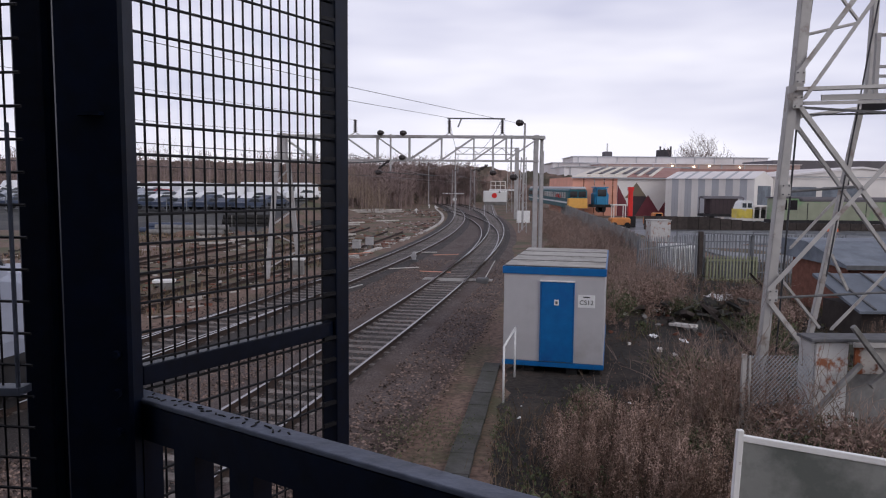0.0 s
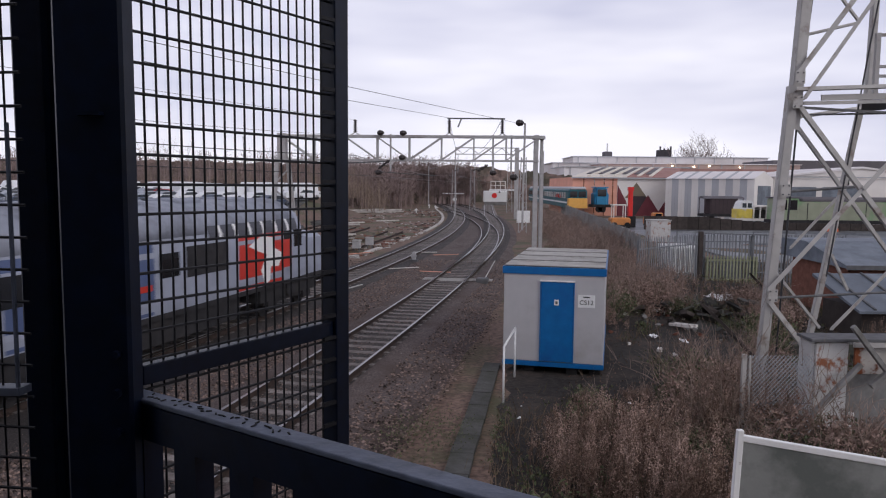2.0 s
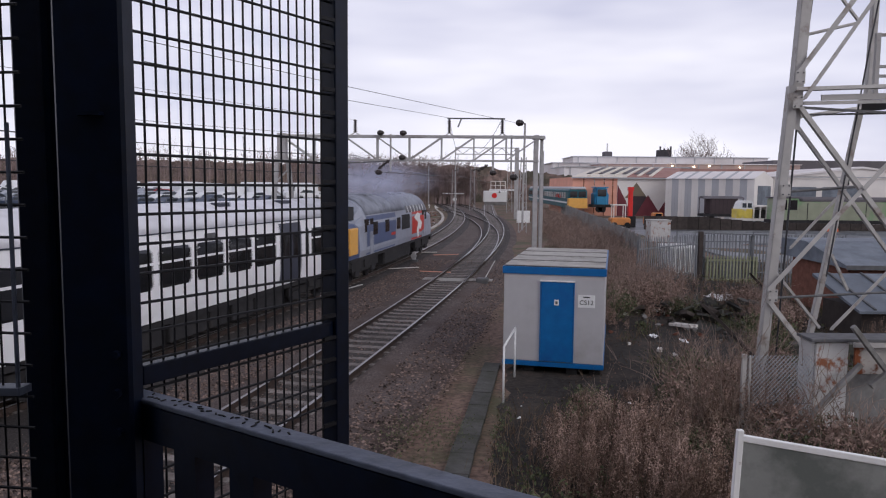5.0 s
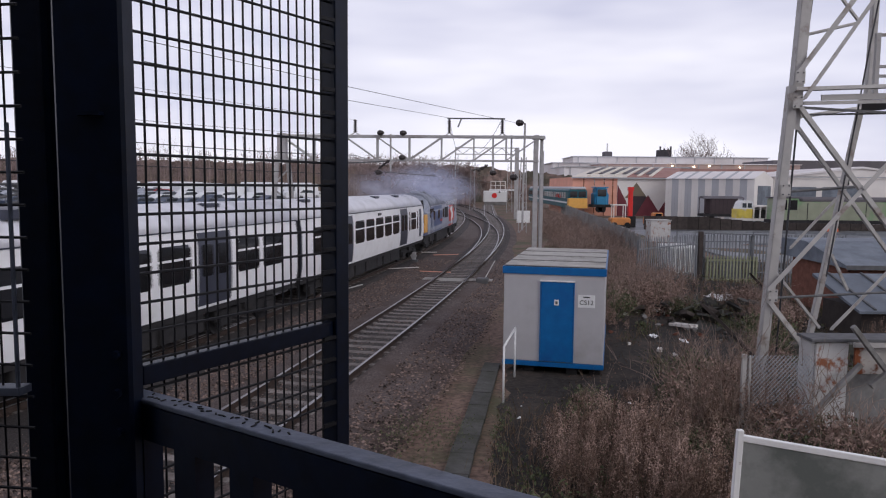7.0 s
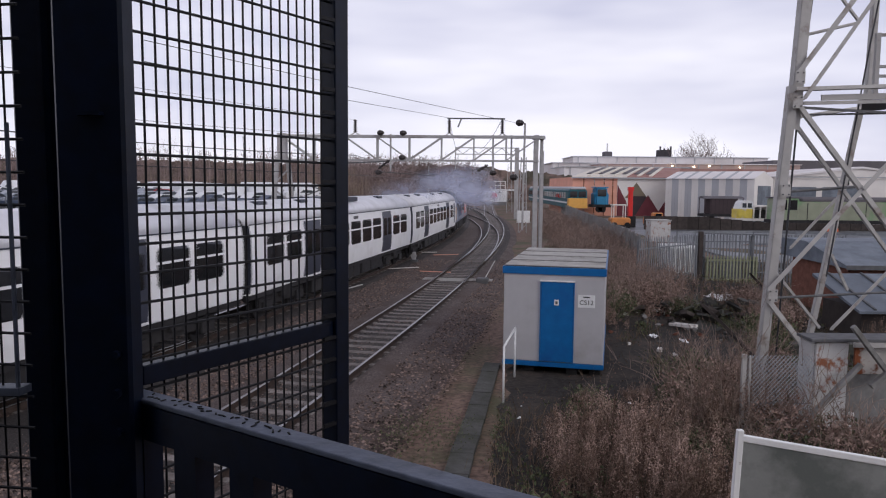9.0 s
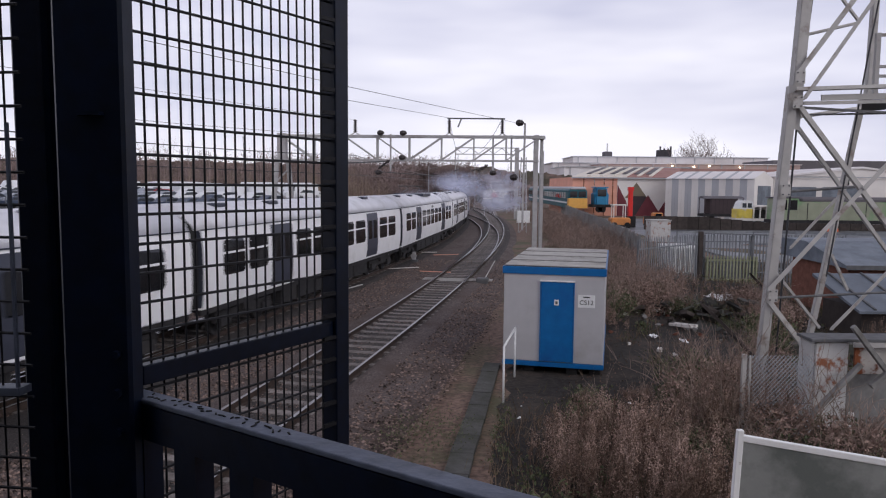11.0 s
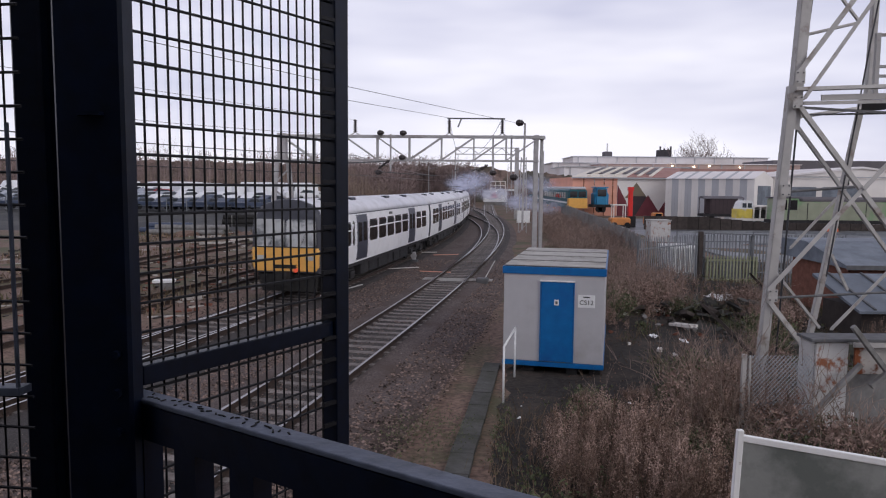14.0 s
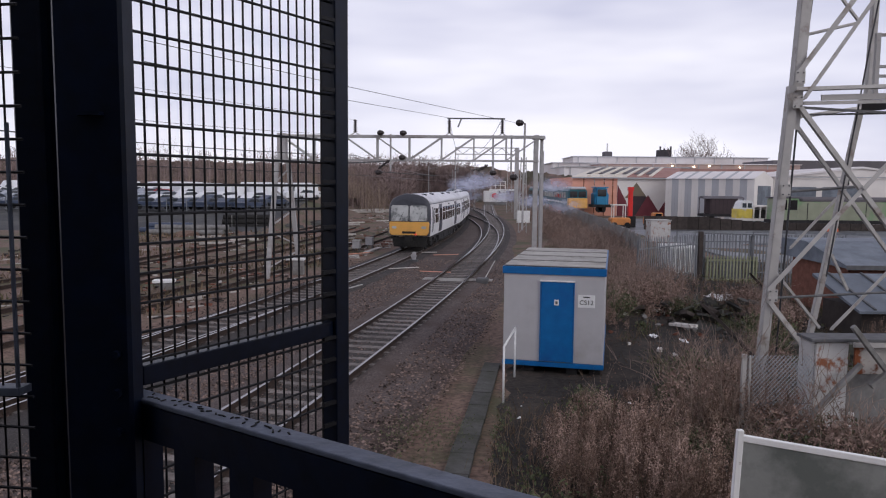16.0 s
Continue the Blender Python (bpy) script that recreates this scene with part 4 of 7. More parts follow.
CAR_RED = material("red_car_paint", (0.45, 0.03, 0.04), 0.3, 0, 0.05, 1)
ORANGE_PIPE = material("orange_plastic_pipe", (0.72, 0.15, 0.05), 0.6, 0, 0.1, 2)
LAMP_GLOW = material("lit_warehouse_lamp", (1.0, 0.82, 0.6), 0.5, glow=6.0)


# ---- platform that carries the eye: deck, columns and an added unseen wall ----
def make_platform():
    single("deck", Mesh().box(-4.0, -3.0, 2.62, 5.0, 0.42, 2.78), DARK, "dark platform deck", "deck", kind="structure")
    single("deck_edge", Mesh().add([(-4.0, 0.42, 2.62), (0.62, 0.42, 2.62), (-0.5, 1.3, 2.62), (-4.0, 1.9, 2.62), (-4.0, 0.42, 2.78), (0.62, 0.42, 2.78), (-0.5, 1.3, 2.78), (-4.0, 1.9, 2.78)],
           [(3, 2, 1, 0), (4, 5, 6, 7), (0, 1, 5, 4), (1, 2, 6, 5), (2, 3, 7, 6), (3, 0, 4, 7)]), DARK, "dark platform deck", "deck", kind="structure")
    # unseen dark wall, added to keep sun and sky off the guard
    single("light_block_wall", Mesh().box(-4.0, -1.2, 2.78, 5.0, -1.05, 6.7), DARK, "unseen dark wall added to block light behind the platform", "wall", kind="structure")
    for x, y in ((-3.5, -2.5), (4.5, -2.5), (-3.5, 1.4), (4.5, 0.2), (-0.6, 1.1)):
        single("platform_column", Mesh().beam((x, y, -0.5), (x, y, 2.62), 0.2), STEEL_DARK, "dark steel column under the platform", "column", kind="structure")


make_platform()


# ---- lattice tower beside the yard ----
def make_tower():
    t = thing("lattice_tower", "pale grey steel lattice tower with a service platform", "tower")

    def angle(p, q, w):
        """An angle-section leg of two plates."""
        p, q = Vector(p), Vector(q)
        o = Vector((-w / 2, w / 2, 0))
        part("leg", Mesh().beam(p, q, 0.03, w, up=(1, 0, 0)).beam(p + o, q + o, w, 0.03, up=(1, 0, 0)), PALE_STEEL, t)

    def bars(rows):
        for (x0, y0, z0), (x1, y1, z1), w in rows:
            part("brace", Mesh().beam((x0, y0, z0), (x1, y1, z1), w, 0.025, up=(0, -1, 0.2)).beam((x0, y0 + w * 0.5, z0 - w * 0.4), (x1, y1 + w * 0.5, z1 - w * 0.4), 0.02, w, up=(0, -1, 0.2)), PALE_STEEL, t)

    # legs: the lower length of the front one stands outside the upper
    angle((6.84, 15.0, -0.6), (7.30, 15.0, 6.45), 0.17)
    angle((7.36, 15.05, 5.55), (7.57, 15.05, 9.8), 0.2)
    angle((9.09, 17.6, -0.6), (10.29, 17.6, 6.6), 0.115)
    angle((10.40, 17.6, 6.3), (10.47, 17.6, 10.2), 0.13)
    angle((10.7, 14.8, -0.6), (9.75, 14.8, 9.8), 0.2)
    # braces of the front face
    bars([((9.42, 14.95, 9.62), (7.32, 14.95, 6.67), 0.1), ((9.72, 14.88, 9.62), (7.46, 14.88, 6.18), 0.075), ((7.29, 14.9, 6.37), (10.0, 14.9, 6.48), 0.075),
          ((7.35, 14.93, 6.08), (9.9, 14.93, 2.93), 0.1), ((8.79, 14.9, 4.32), (6.92, 14.9, 2.16), 0.085), ((6.96, 14.94, 1.92), (8.8, 14.94, -0.34), 0.1), ((8.79, 14.86, 4.32), (9.3, 14.86, 4.9), 0.085)])
    # lighter braces behind
    bars([((8.09, 16.3, 7.76), (9.28, 16.3, 8.04), 0.05), ((8.5, 16.35, 9.1), (9.31, 16.35, 8.11), 0.05), ((8.02, 16.3, 5.75), (10.7, 16.3, 2.36), 0.08), ((8.99, 16.25, 4.09), (8.0, 16.25, 2.95), 0.06),
          ((7.7, 16.3, 2.4), (8.8, 16.3, 1.09), 0.06), ((9.65, 17.5, 2.7), (10.1, 17.5, 1.8), 0.06), ((10.36, 16.4, 2.39), (9.13, 16.4, 1.03), 0.07), ((7.8, 16.2, 6.2), (7.35, 15.1, 6.2), 0.07), ((7.8, 16.2, 5.9), (10.2, 17.5, 6.3), 0.07)])
    part("tie_rod", Mesh().tube((7.15, 15.0, 4.24), (9.58, 16.3, 4.38), 0.03), STEEL_DARK, t)
    part("tie_rod", Mesh().tube((6.98, 14.98, 1.98), (10.4, 16.3, 1.94), 0.028), STEEL_DARK, t)
    for x, z in ((6.98, 2.05), (7.14, 4.28), (7.30, 6.1), (7.32, 6.6)):
        part("gusset", Mesh().box(x - 0.09, 14.84, z - 0.13, x + 0.11, 14.86, z + 0.13), PALE_STEEL, t)
        for dx in (-0.05, 0.07):
            for dz in (-0.09, 0.09):
                part("bolt", Mesh().tube((x + dx, 14.84, z + dz), (x + dx, 14.825, z + dz), 0.018, n=6), STEEL_DARK, t)
    # service platform seen from below, with guard rails
    part("platform_plate", Mesh().add([(8.74, 15.05, 6.15), (10.5, 15.05, 6.19), (10.5, 17.3, 6.21), (10.05, 17.3, 6.19), (8.74, 15.05, 6.18), (10.5, 15.05, 6.22), (10.5, 17.3, 6.24), (10.05, 17.3, 6.22)],
                                      [(3, 2, 1, 0), (4, 5, 6, 7), (0, 1, 5, 4), (1, 2, 6, 5), (2, 3, 7, 6), (3, 0, 4, 7)]), STEEL_DARK, t)
    part("platform_edge", Mesh().beam((7.5, 15.0, 6.09), (10.2, 15.0, 6.17), 0.04, 0.07), PALE_STEEL, t)
    part("platform_edge", Mesh().beam((7.88, 15.03, 6.21), (10.2, 15.03, 6.29), 0.04, 0.12), PALE_STEEL, t)
    part("platform_joist", Mesh().beam((7.49, 15.0, 6.0), (10.2, 15.0, 5.86), 0.05, 0.05), STEEL_DARK, t)
    part("platform_joist", Mesh().beam((7.54, 15.1, 5.86), (10.2, 15.1, 5.93), 0.05, 0.035), STEEL_DARK, t)
    for z in (6.72, 6.92, 7.58):
        part("guard_rail", Mesh().beam((9.15, 15.4, z), (10.5, 15.4, z + 0.02), 0.06), PALE_STEEL, t)
    for x in (9.21, 9.95):
        part("guard_post", Mesh().beam((x, 15.4, 6.25), (x, 15.4, 7.62), 0.09), PALE_STEEL, t)
    part("cable", Mesh().line([(7.88, 15.4, 9.6), (7.62, 15.4, 6.53), (7.58, 15.4, 5.63), (7.46, 15.4, 2.76), (7.36, 15.4, 0.0)], 0.022), WIRE, t)
    part("cable", Mesh().line([(9.35, 15.4, 9.5), (9.06, 15.4, 7.43), (8.72, 15.4, 4.86), (8.4, 15.4, 2.4)], 0.018), WIRE, t)
    for x, y in ((6.75, 15.0), (9.05, 17.6), (10.7, 14.8)):
        part("footing", Mesh().chamfer(x - 0.35, y - 0.35, -0.7, x + 0.35, y + 0.35, -0.15, 0.04), CONCRETE, t)


make_tower()


# ---- chain-link fence, sheds and sign below the tower ----
def make_corner():
    c = thing("chain_link_fence", "galvanised chain-link fence panel on a pale steel post", "fence")
    x0, x1, y, z0, z1 = 5.45, 6.75, 12.6, -0.35, 1.3
    for k, (a, s) in enumerate(((0, 1), (1, -1))):
        m = Mesh()
        n = 34
        for i in range(-n, n * 2):
            xs = x0 + i * 0.075
            p, q = (xs, z0), (xs + (z1 - z0) * 0.9, z1)
            if s < 0:
                p, q = (xs, z1), (xs + (z1 - z0) * 0.9, z0)
            lo, hi = max(x0, p[0]), min(x1, q[0])
            if hi - lo < 0.05:
                continue
            zz = lambda x: p[1] + (x - p[0]) / (q[0] - p[0]) * (q[1] - p[1])
            m.tube((lo, y + 0.01 * k, zz(lo)), (hi, y + 0.01 * k, zz(hi)), 0.006, n=4)
        w = part("wire_mesh", m, CHAIN_WIRE, c)
        w["kind"] = "stuff"
    for x, h in ((5.47, 1.32), (5.58, 1.28)):
        part("post", Mesh().beam((x, y, -0.5), (x, y, h), 0.035 if x > 5.5 else 0.07), PALE_STEEL, c)
    part("rail", Mesh().tube((x0, y, 0.42), (x1, y, 0.42), 0.012), PALISADE, c)
    # flaking white cupboard-like shed and a rusty lean-to
    s = thing("metal_store", "flaking white sheet-metal store with rust streaks", "store")
    for i in range(3):
        part("sheet_panel", Mesh().box(7.2, 13.4, -0.6 + i * 0.66, 7.82, 13.46, 0.05 + i * 0.66), RUSTY_WHITE, s, bevel=0.008)
    part("side_panel", Mesh().box(7.12, 13.46, -0.6, 7.195, 13.9, 1.36), RUSTY_WHITE, s)
    part("roof_edge", Mesh().box(7.05, 13.3, 1.40, 9.3, 13.9, 1.46), STEEL_DARK, s, bevel=0.01)
    part("roof_lip", Mesh().box(7.84, 13.26, 1.31, 9.3, 13.30, 1.40), PALE_STEEL, s)
    part("rusty_panel", Mesh().box(7.98, 13.45, 0.75, 9.3, 13.5, 1.38), RUST, s, "orange-brown rusted panel")
    part("grey_panel", Mesh().box(7.84, 13.42, -0.6, 9.3, 13.48, 0.74), CONCRETE, s, "stained grey lower panel")
    part("white_strip", Mesh().box(7.86, 13.3, -0.55, 7.94, 13.36, 0.02), WHITE_PAINT, s)
    # leaning timber props
    for a, b in (((6.9, 13.0, 0.0), (7.95, 13.2, 1.0)), ((7.7, 13.1, 1.75), (8.55, 13.2, 0.75)), ((8.1, 13.1, 0.6), (9.0, 13.2, 1.3))):
        single("timber_prop", Mesh().beam(a, b, 0.09), CONCRETE, "weathered grey timber prop leaning on the store", "timber", bevel=0.008)
    # low felt-roofed sheds behind
    h = thing("low_shed", "low brick shed with a blue-grey felt roof", "shed")
    part("wall", Mesh().box(14.4, 25.0, -0.6, 19.5, 29.0, 1.65), BRICK_RED, h)
    part("roof", Mesh().loft([[(14.1, y, z) for y, z in ((24.6, 1.55), (24.6, 1.65), (27.5, 2.3), (29.4, 2.3), (29.4, 1.6))], [(19, y, z) for y, z in ((24.6, 1.55), (24.6, 1.65), (27.5, 2.3), (29.4, 2.3), (29.4, 1.6))]]), SHED_ROOF, h)
    part("door", Mesh().box(14.8, 24.96, -0.5, 15.3, 24.995, 1.2), DARK_TIMBER, h)
    part("fascia", Mesh().box(14.1, 24.56, 1.5, 19, 24.595, 1.66), STEEL_DARK, h)
    k = thing("low_shed", "low dark store with a grey lean-to roof", "shed")
    part("wall", Mesh().box(12.7, 21.2, -0.6, 18, 23.4, 0.7), DARK_TIMBER, k)
    part("roof", Mesh().loft([[(12.4, y, z) for y, z in ((20.8, 0.62), (20.8, 0.7), (23.6, 1.5), (23.6, 1.4))], [(18.3, y, z) for y, z in ((20.8, 0.62), (20.8, 0.7), (23.6, 1.5), (23.6, 1.4))]]), SHED_ROOF, k)
    for i in range(6):
        part("roof_batten", Mesh().beam((12.9 + i * 1.1, 20.85, 0.73), (12.9 + i * 1.1, 23.55, 1.52), 0.06), STEEL_DARK, k)
    low = thing("low_wall", "low grey block wall beside the tower foot", "wall")
    for i in range(8):
        for j in range(2):
            part("block", Mesh().chamfer(9.3 + i * 0.46 + 0.2 * (j % 2), 18.9, -0.5 + j * 0.32, 9.74 + i * 0.46 + 0.2 * (j % 2), 19.2, -0.2 + j * 0.32, 0.015), CONCRETE_DARK, low)
    # back of a large sign in a white frame, on two posts
    b = thing("sign_panel", "large grey sign back in a chipped white frame", "sign")
    P, Q = Vector((2.045, 4.72, 2.61)), Vector((3.6, 4.45, 2.43))
    d = Q - P
    dn = Vector((-0.055, 0, -1.5))
    fr = lambda a, e: part("frame_bar", Mesh().beam(a, e, 0.045, 0.042, up=(0, 1, 0)), BRIGHT_WHITE, b, "chipped white frame bar", bevel=0.006)
    fr(P, Q)
    fr(P + Vector((0.0, -0.002, 0.055)), P + dn)
    fr(P + dn, Q + dn)
    fr(Q, Q + dn)
    nrm = Vector((0, 0.012, 0))
    m = Mesh().add([P + nrm, Q + nrm, Q + dn + nrm, P + dn + nrm, P - nrm, Q - nrm, Q + dn - nrm, P + dn - nrm], [(0, 1, 2, 3), (7, 6, 5, 4), (0, 4, 5, 1), (1, 5, 6, 2), (2, 6, 7, 3), (3, 7, 4, 0)])
    part("panel", m, BOARD_GREY, b)
    for k2 in (0.12, 0.85):
        o = P + d * k2
        part("post", Mesh().beam((o.x, o.y + 0.08, -0.5), (o.x, o.y + 0.08, o.z - 0.3), 0.07), STEEL_DARK, b)


make_corner()


# ---- palisade fences and yard gate ----
def make_fences():
    pale = Mesh().add([(-0.032, -0.004, 0), (0.032, -0.004, 0), (0.032, -0.004, 2.28), (0, -0.004, 2.42), (-0.032, -0.004, 2.28), (-0.032, 0.012, 0), (0.032, 0.012, 0), (0.032, 0.012, 2.28), (0, 0.012, 2.42), (-0.032, 0.012, 2.28)],
                      [(0, 1, 2, 3, 4), (9, 8, 7, 6, 5), (0, 5, 6, 1), (1, 6, 7, 2), (2, 7, 8, 3), (3, 8, 9, 4), (4, 9, 5, 0)])
    steel, green, wood = pale.data("pale", PALISADE), pale.data("pale", PALISADE_GREEN), pale.data("pale", DARK_TIMBER)

    def run(thing_ob, a, b, z, data, mat, step=0.15, h=1.0, rails=(0.5, 1.9), post=2.75):
        a, b = Vector(a), Vector(b)
        n = int((b - a).length / step)
        turn = math.degrees(math.atan2(b.y - a.y, b.x - a.x))
        for i in range(n + 1):
            p = a.lerp(b, i / n)
            ob = part("pale", data, mat, thing_ob)
            ob.matrix_basis = pose(p.x, p.y, z + random.uniform(-0.01, 0.01), 0, random.uniform(-0.8, 0.8), turn) @ Matrix.Diagonal((1, 1, h, 1))
        for r in rails:
            part("rail", Mesh().beam((a.x, a.y + 0.03, z + r * h), (b.x, b.y + 0.03, z + r * h), 0.05, 0.06), mat, thing_ob)
        k = max(1, int((b - a).length / post))
        for i in range(k + 1):
            p = a.lerp(b, i / k)
            part("post", Mesh().beam((p.x, p.y + 0.08, z - 0.3), (p.x, p.y + 0.08, z + 2.3 * h), 0.09), mat, thing_ob)

    f = thing("palisade_fence", "grey steel palisade fence along the yard", "fence")
    run(f, (8.6, 31.0, 0), (12.35, 34.3, 0), -0.3, steel, PALISADE)
    run(f, (15.2, 34.5, 0), (19.5, 34.5, 0), -0.3, steel, PALISADE)
    g = thing("yard_gate", "steel palisade gate, its lower half green with algae", "gate")
    run(g, (12.8, 34.5, 0), (15.1, 34.5, 0), -0.25, steel, PALISADE, 0.15, 0.98, (0.15, 1.0, 2.0), 2.3)
    run(g, (12.9, 34.3, 0), (15.3, 34.3, 0), -0.3, green, PALISADE_GREEN, 0.16, 0.56, (0.3, 2.0), 2.3)
    part("gate_post", Mesh().beam((12.55, 34.4, -0.5), (12.55, 34.4, 2.2), 0.2), DARK_TIMBER, g, "stout brown gate post")
    part("gate_head", Mesh().beam((12.6, 34.4, 2.12), (16.0, 34.4, 2.05), 0.06), PALISADE, g)
    w = thing("board_fence", "long weathered grey fence along the railway boundary", "fence")
    pts = [(11.2, 40), (12.4, 48), (14.3, 65), (16.4, 86), (18.5, 107), (24, 150)]
    for (ax, ay), (bx, by) in zip(pts[:-1], pts[1:]):
        n = int(math.hypot(bx - ax, by - ay) / 0.9)
        for i in range(n):
            p, q = (ax + (bx - ax) * i / n, ay + (by - ay) * i / n), (ax + (bx - ax) * (i + 0.93) / n, ay + (by - ay) * (i + 0.93) / n)
            part("fence_board", Mesh().beam((p[0], p[1], 0.75 + random.uniform(-0.03, 0.03)), (q[0], q[1], 0.55 + random.uniform(-0.05, 0.05)), 0.05, 1.75 + random.uniform(-0.12, 0.12)), CONCRETE, w)


make_fences()


# ---- buildings and the railway yard ----
def clad_building(name, label, x0, x1, y, depth, z0, eave, ridge, mat, roof_mat, strips=(), ridge_at=0.5, along="x", strip_mat=None):
    b = thing(name, label, "building")
    part("wall", Mesh().box(x0, y, z0, x1, y + depth, eave), mat, b)
    ym = y + depth * ridge_at
    ring = lambda x: [(x, y - 0.4, eave - 0.1), (x, ym, ridge), (x, y + depth + 0.4, eave - 0.1), (x, y + depth, eave - 0.3), (x, ym, ridge - 0.3), (x, y, eave - 0.25)]
    if along == "x":
        part("roof", Mesh().loft([ring(x0 - 0.3), ring(x1 + 0.3)]), roof_mat, b)
    else:
        xm = (x0 + x1) / 2
        part("roof", Mesh().loft([[(x0 - 0.4, yy, eave - 0.1), (xm, yy, ridge), (x1 + 0.4, yy, eave - 0.1), (x1, yy, eave - 0.3), (xm, yy, ridge - 0.3), (x0, yy, eave - 0.3)] for yy in (y - 0.3, y + depth)]), roof_mat, b)
        part("gable", Mesh().loft([[(x0, yy, eave - 0.05), (x1, yy, eave - 0.05), (xm, yy, ridge - 0.12)] for yy in (y, y + 0.3)]), mat, b)
    for a, c in strips:
        part("cladding_strip", Mesh().box(a, y - 0.06, z0, c, y - 0.004, eave - 0.12), strip_mat, b)
    part("gutter", Mesh().box(x0, y - 0.5, eave - 0.2, x1, y - 0.38, eave - 0.05), GREY_CLAD, b)
    return b


def make_buildings():
    # long workshop: orange bay and cream mural bay under one roof
    o = thing("workshop", "long workshop with an orange bay and a painted mural bay", "building")
    part("wall", Mesh().box(20.85, 115, -0.6, 28.1, 140, 5.9), ORANGE_CLAD, o, "orange cladding paled for distance haze")
    part("wall", Mesh().box(28.1, 115, -0.6, 36.6, 140, 5.95), CREAM_CLAD, o, "cream cladding")
    for x in (22.6, 24.3, 25.9, 27.3):
        part("cladding_strip", Mesh().box(x, 114.95, -0.6, x + 0.14, 114.996, 5.7), RUST, o)
    slope = lambda x0, x1, k0, k1, lift: [[(x + 9.8 * k, 114.6 + 25.4 * k, 5.98 + 2.2 * k + dz + lift) for x, dz in ((x0, 0), (x1, 0), (x1, -0.16), (x0, -0.16))] for k in (k0, k1)]
    part("roof", Mesh().loft(slope(20.6, 29.5, 0.0, 1.0, 0.0)), ROOF_CREAM, o, "cream sheet roof")
    part("roof", Mesh().loft(slope(29.5, 36.9, 0.0, 1.0, 0.002)), ROOF_RED, o, "red-brown sheet roof")
    for i in range(6):
        x = 22.0 + i * 2.0
        part("roof_light", Mesh().loft(slope(x, x + 0.85, 0.22, 0.86, 0.19)), FAR_DARK, o)
        part("roof_sheet", Mesh().loft(slope(x + 0.95, x + 1.5, 0.04, 0.97, 0.18)), ROOF_CREAM, o)
    part("gutter", Mesh().box(20.6, 114.45, 5.72, 36.9, 114.58, 5.9), GREY_CLAD, o)
    for mat, y, pts in ((TAN_PAINT, 114.95, ((29.4, 2.6), (31.2, 5.1), (33.0, 2.6))), (BROWN_PAINT, 114.92, ((29.9, -0.4), (30.6, 2.9), (32.7, 2.9), (33.6, -0.4))), (MAROON, 114.93, ((28.15, -0.4), (28.15, 4.7), (29.5, 2.2), (30.4, -0.4))),
                        (MAROON, 114.89, ((31.0, -0.4), (33.1, 3.1), (35.4, -0.4))), (MAROON, 114.9, ((34.3, -0.4), (36.5, 3.0), (36.5, -0.4)))):
        part("mural_peak", Mesh().loft([[(x, yy, z) for x, z in pts] for yy in (y, 114.99)]), mat, o, "flat painted mountain shape")
    part("roof", Mesh().box(46, 150, 6.0, 78, 180, 8.3), ROOF_RED, o, "long red-brown roof behind")
    # striped shed, its gable end turned towards the yard
    h = thing("workshop", "cream and grey striped metal shed with a grey door", "building")
    A, B, C = Vector((35.0, 112, 0)), Vector((45.48, 104, 0)), Vector((51.4, 111.0, 0))
    D = A + C - B
    up = lambda p, z: (p.x, p.y, z)
    eave, ridge = 5.75, 6.85
    part("wall", Mesh().loft([[up(p, z) for p in (A, B, C, D)] for z in (-0.6, eave)]), CREAM_CLAD, h)
    R0, R1 = (A + D) / 2, (B + C) / 2
    along, inw = (B - A).normalized(), (C - B).normalized()
    part("gable", Mesh().loft([[up(B + along * e, eave - 0.02), up(C + along * e, eave - 0.02), up(R1 + along * e, ridge - 0.03)] for e in (-0.2, 0.01)]), CREAM_CLAD, h)
    for n in range(26):
        a0, a1 = n / 26, (n + 0.97) / 26
        mat = (CREAM_CLAD, CREAM_CLAD, GREY_CLAD, GREY_CLAD)[n % 4]
        p, q = A.lerp(B, a0), A.lerp(B, a1)
        f = Vector((along.y, -along.x, 0)) * 0.06
        part("cladding_strip", Mesh().loft([[up(p, z), up(q, z), up(q + f, z), up(p + f, z)] for z in (-0.55, eave - 0.1)]), mat, h)
        r0, r1 = R0.lerp(R1, a0), R0.lerp(R1, a1)
        part("roof_sheet", Mesh().loft([[up(p + f * 4, eave - 0.08), up(q + f * 4, eave - 0.08), up(q + f * 4, eave), up(p + f * 4, eave)], [up(r0, ridge), up(r1, ridge), up(r1, ridge + 0.08), up(r0, ridge + 0.08)]]), (FAR_WHITE, FAR_WHITE, GREY_CLAD, FAR_WHITE)[n % 4], h)
    part("roof", Mesh().loft([[up(R0, ridge), up(R1, ridge), up(R1, ridge + 0.08), up(R0, ridge + 0.08)], [up(D, eave), up(C, eave), up(C, eave + 0.08), up(D, eave + 0.08)]]), FAR_WHITE, h)
    g0, g1 = B + inw * 1.6 + along * 0.05, B + inw * 8.0 + along * 0.05
    part("door", Mesh().loft([[up(g0, z), up(g1, z), up(g1 - along * 0.04, z), up(g0 - along * 0.04, z)] for z in (-0.6, 4.7)]), SHED_ROOF, h, "blue-grey roller door")
    r = clad_building("workshop", "pale engine shed with wide grey doors", 52.4, 80, 113, 24, -0.6, 6.3, 7.9, CREAM_CLAD, FAR_WHITE, along="y")
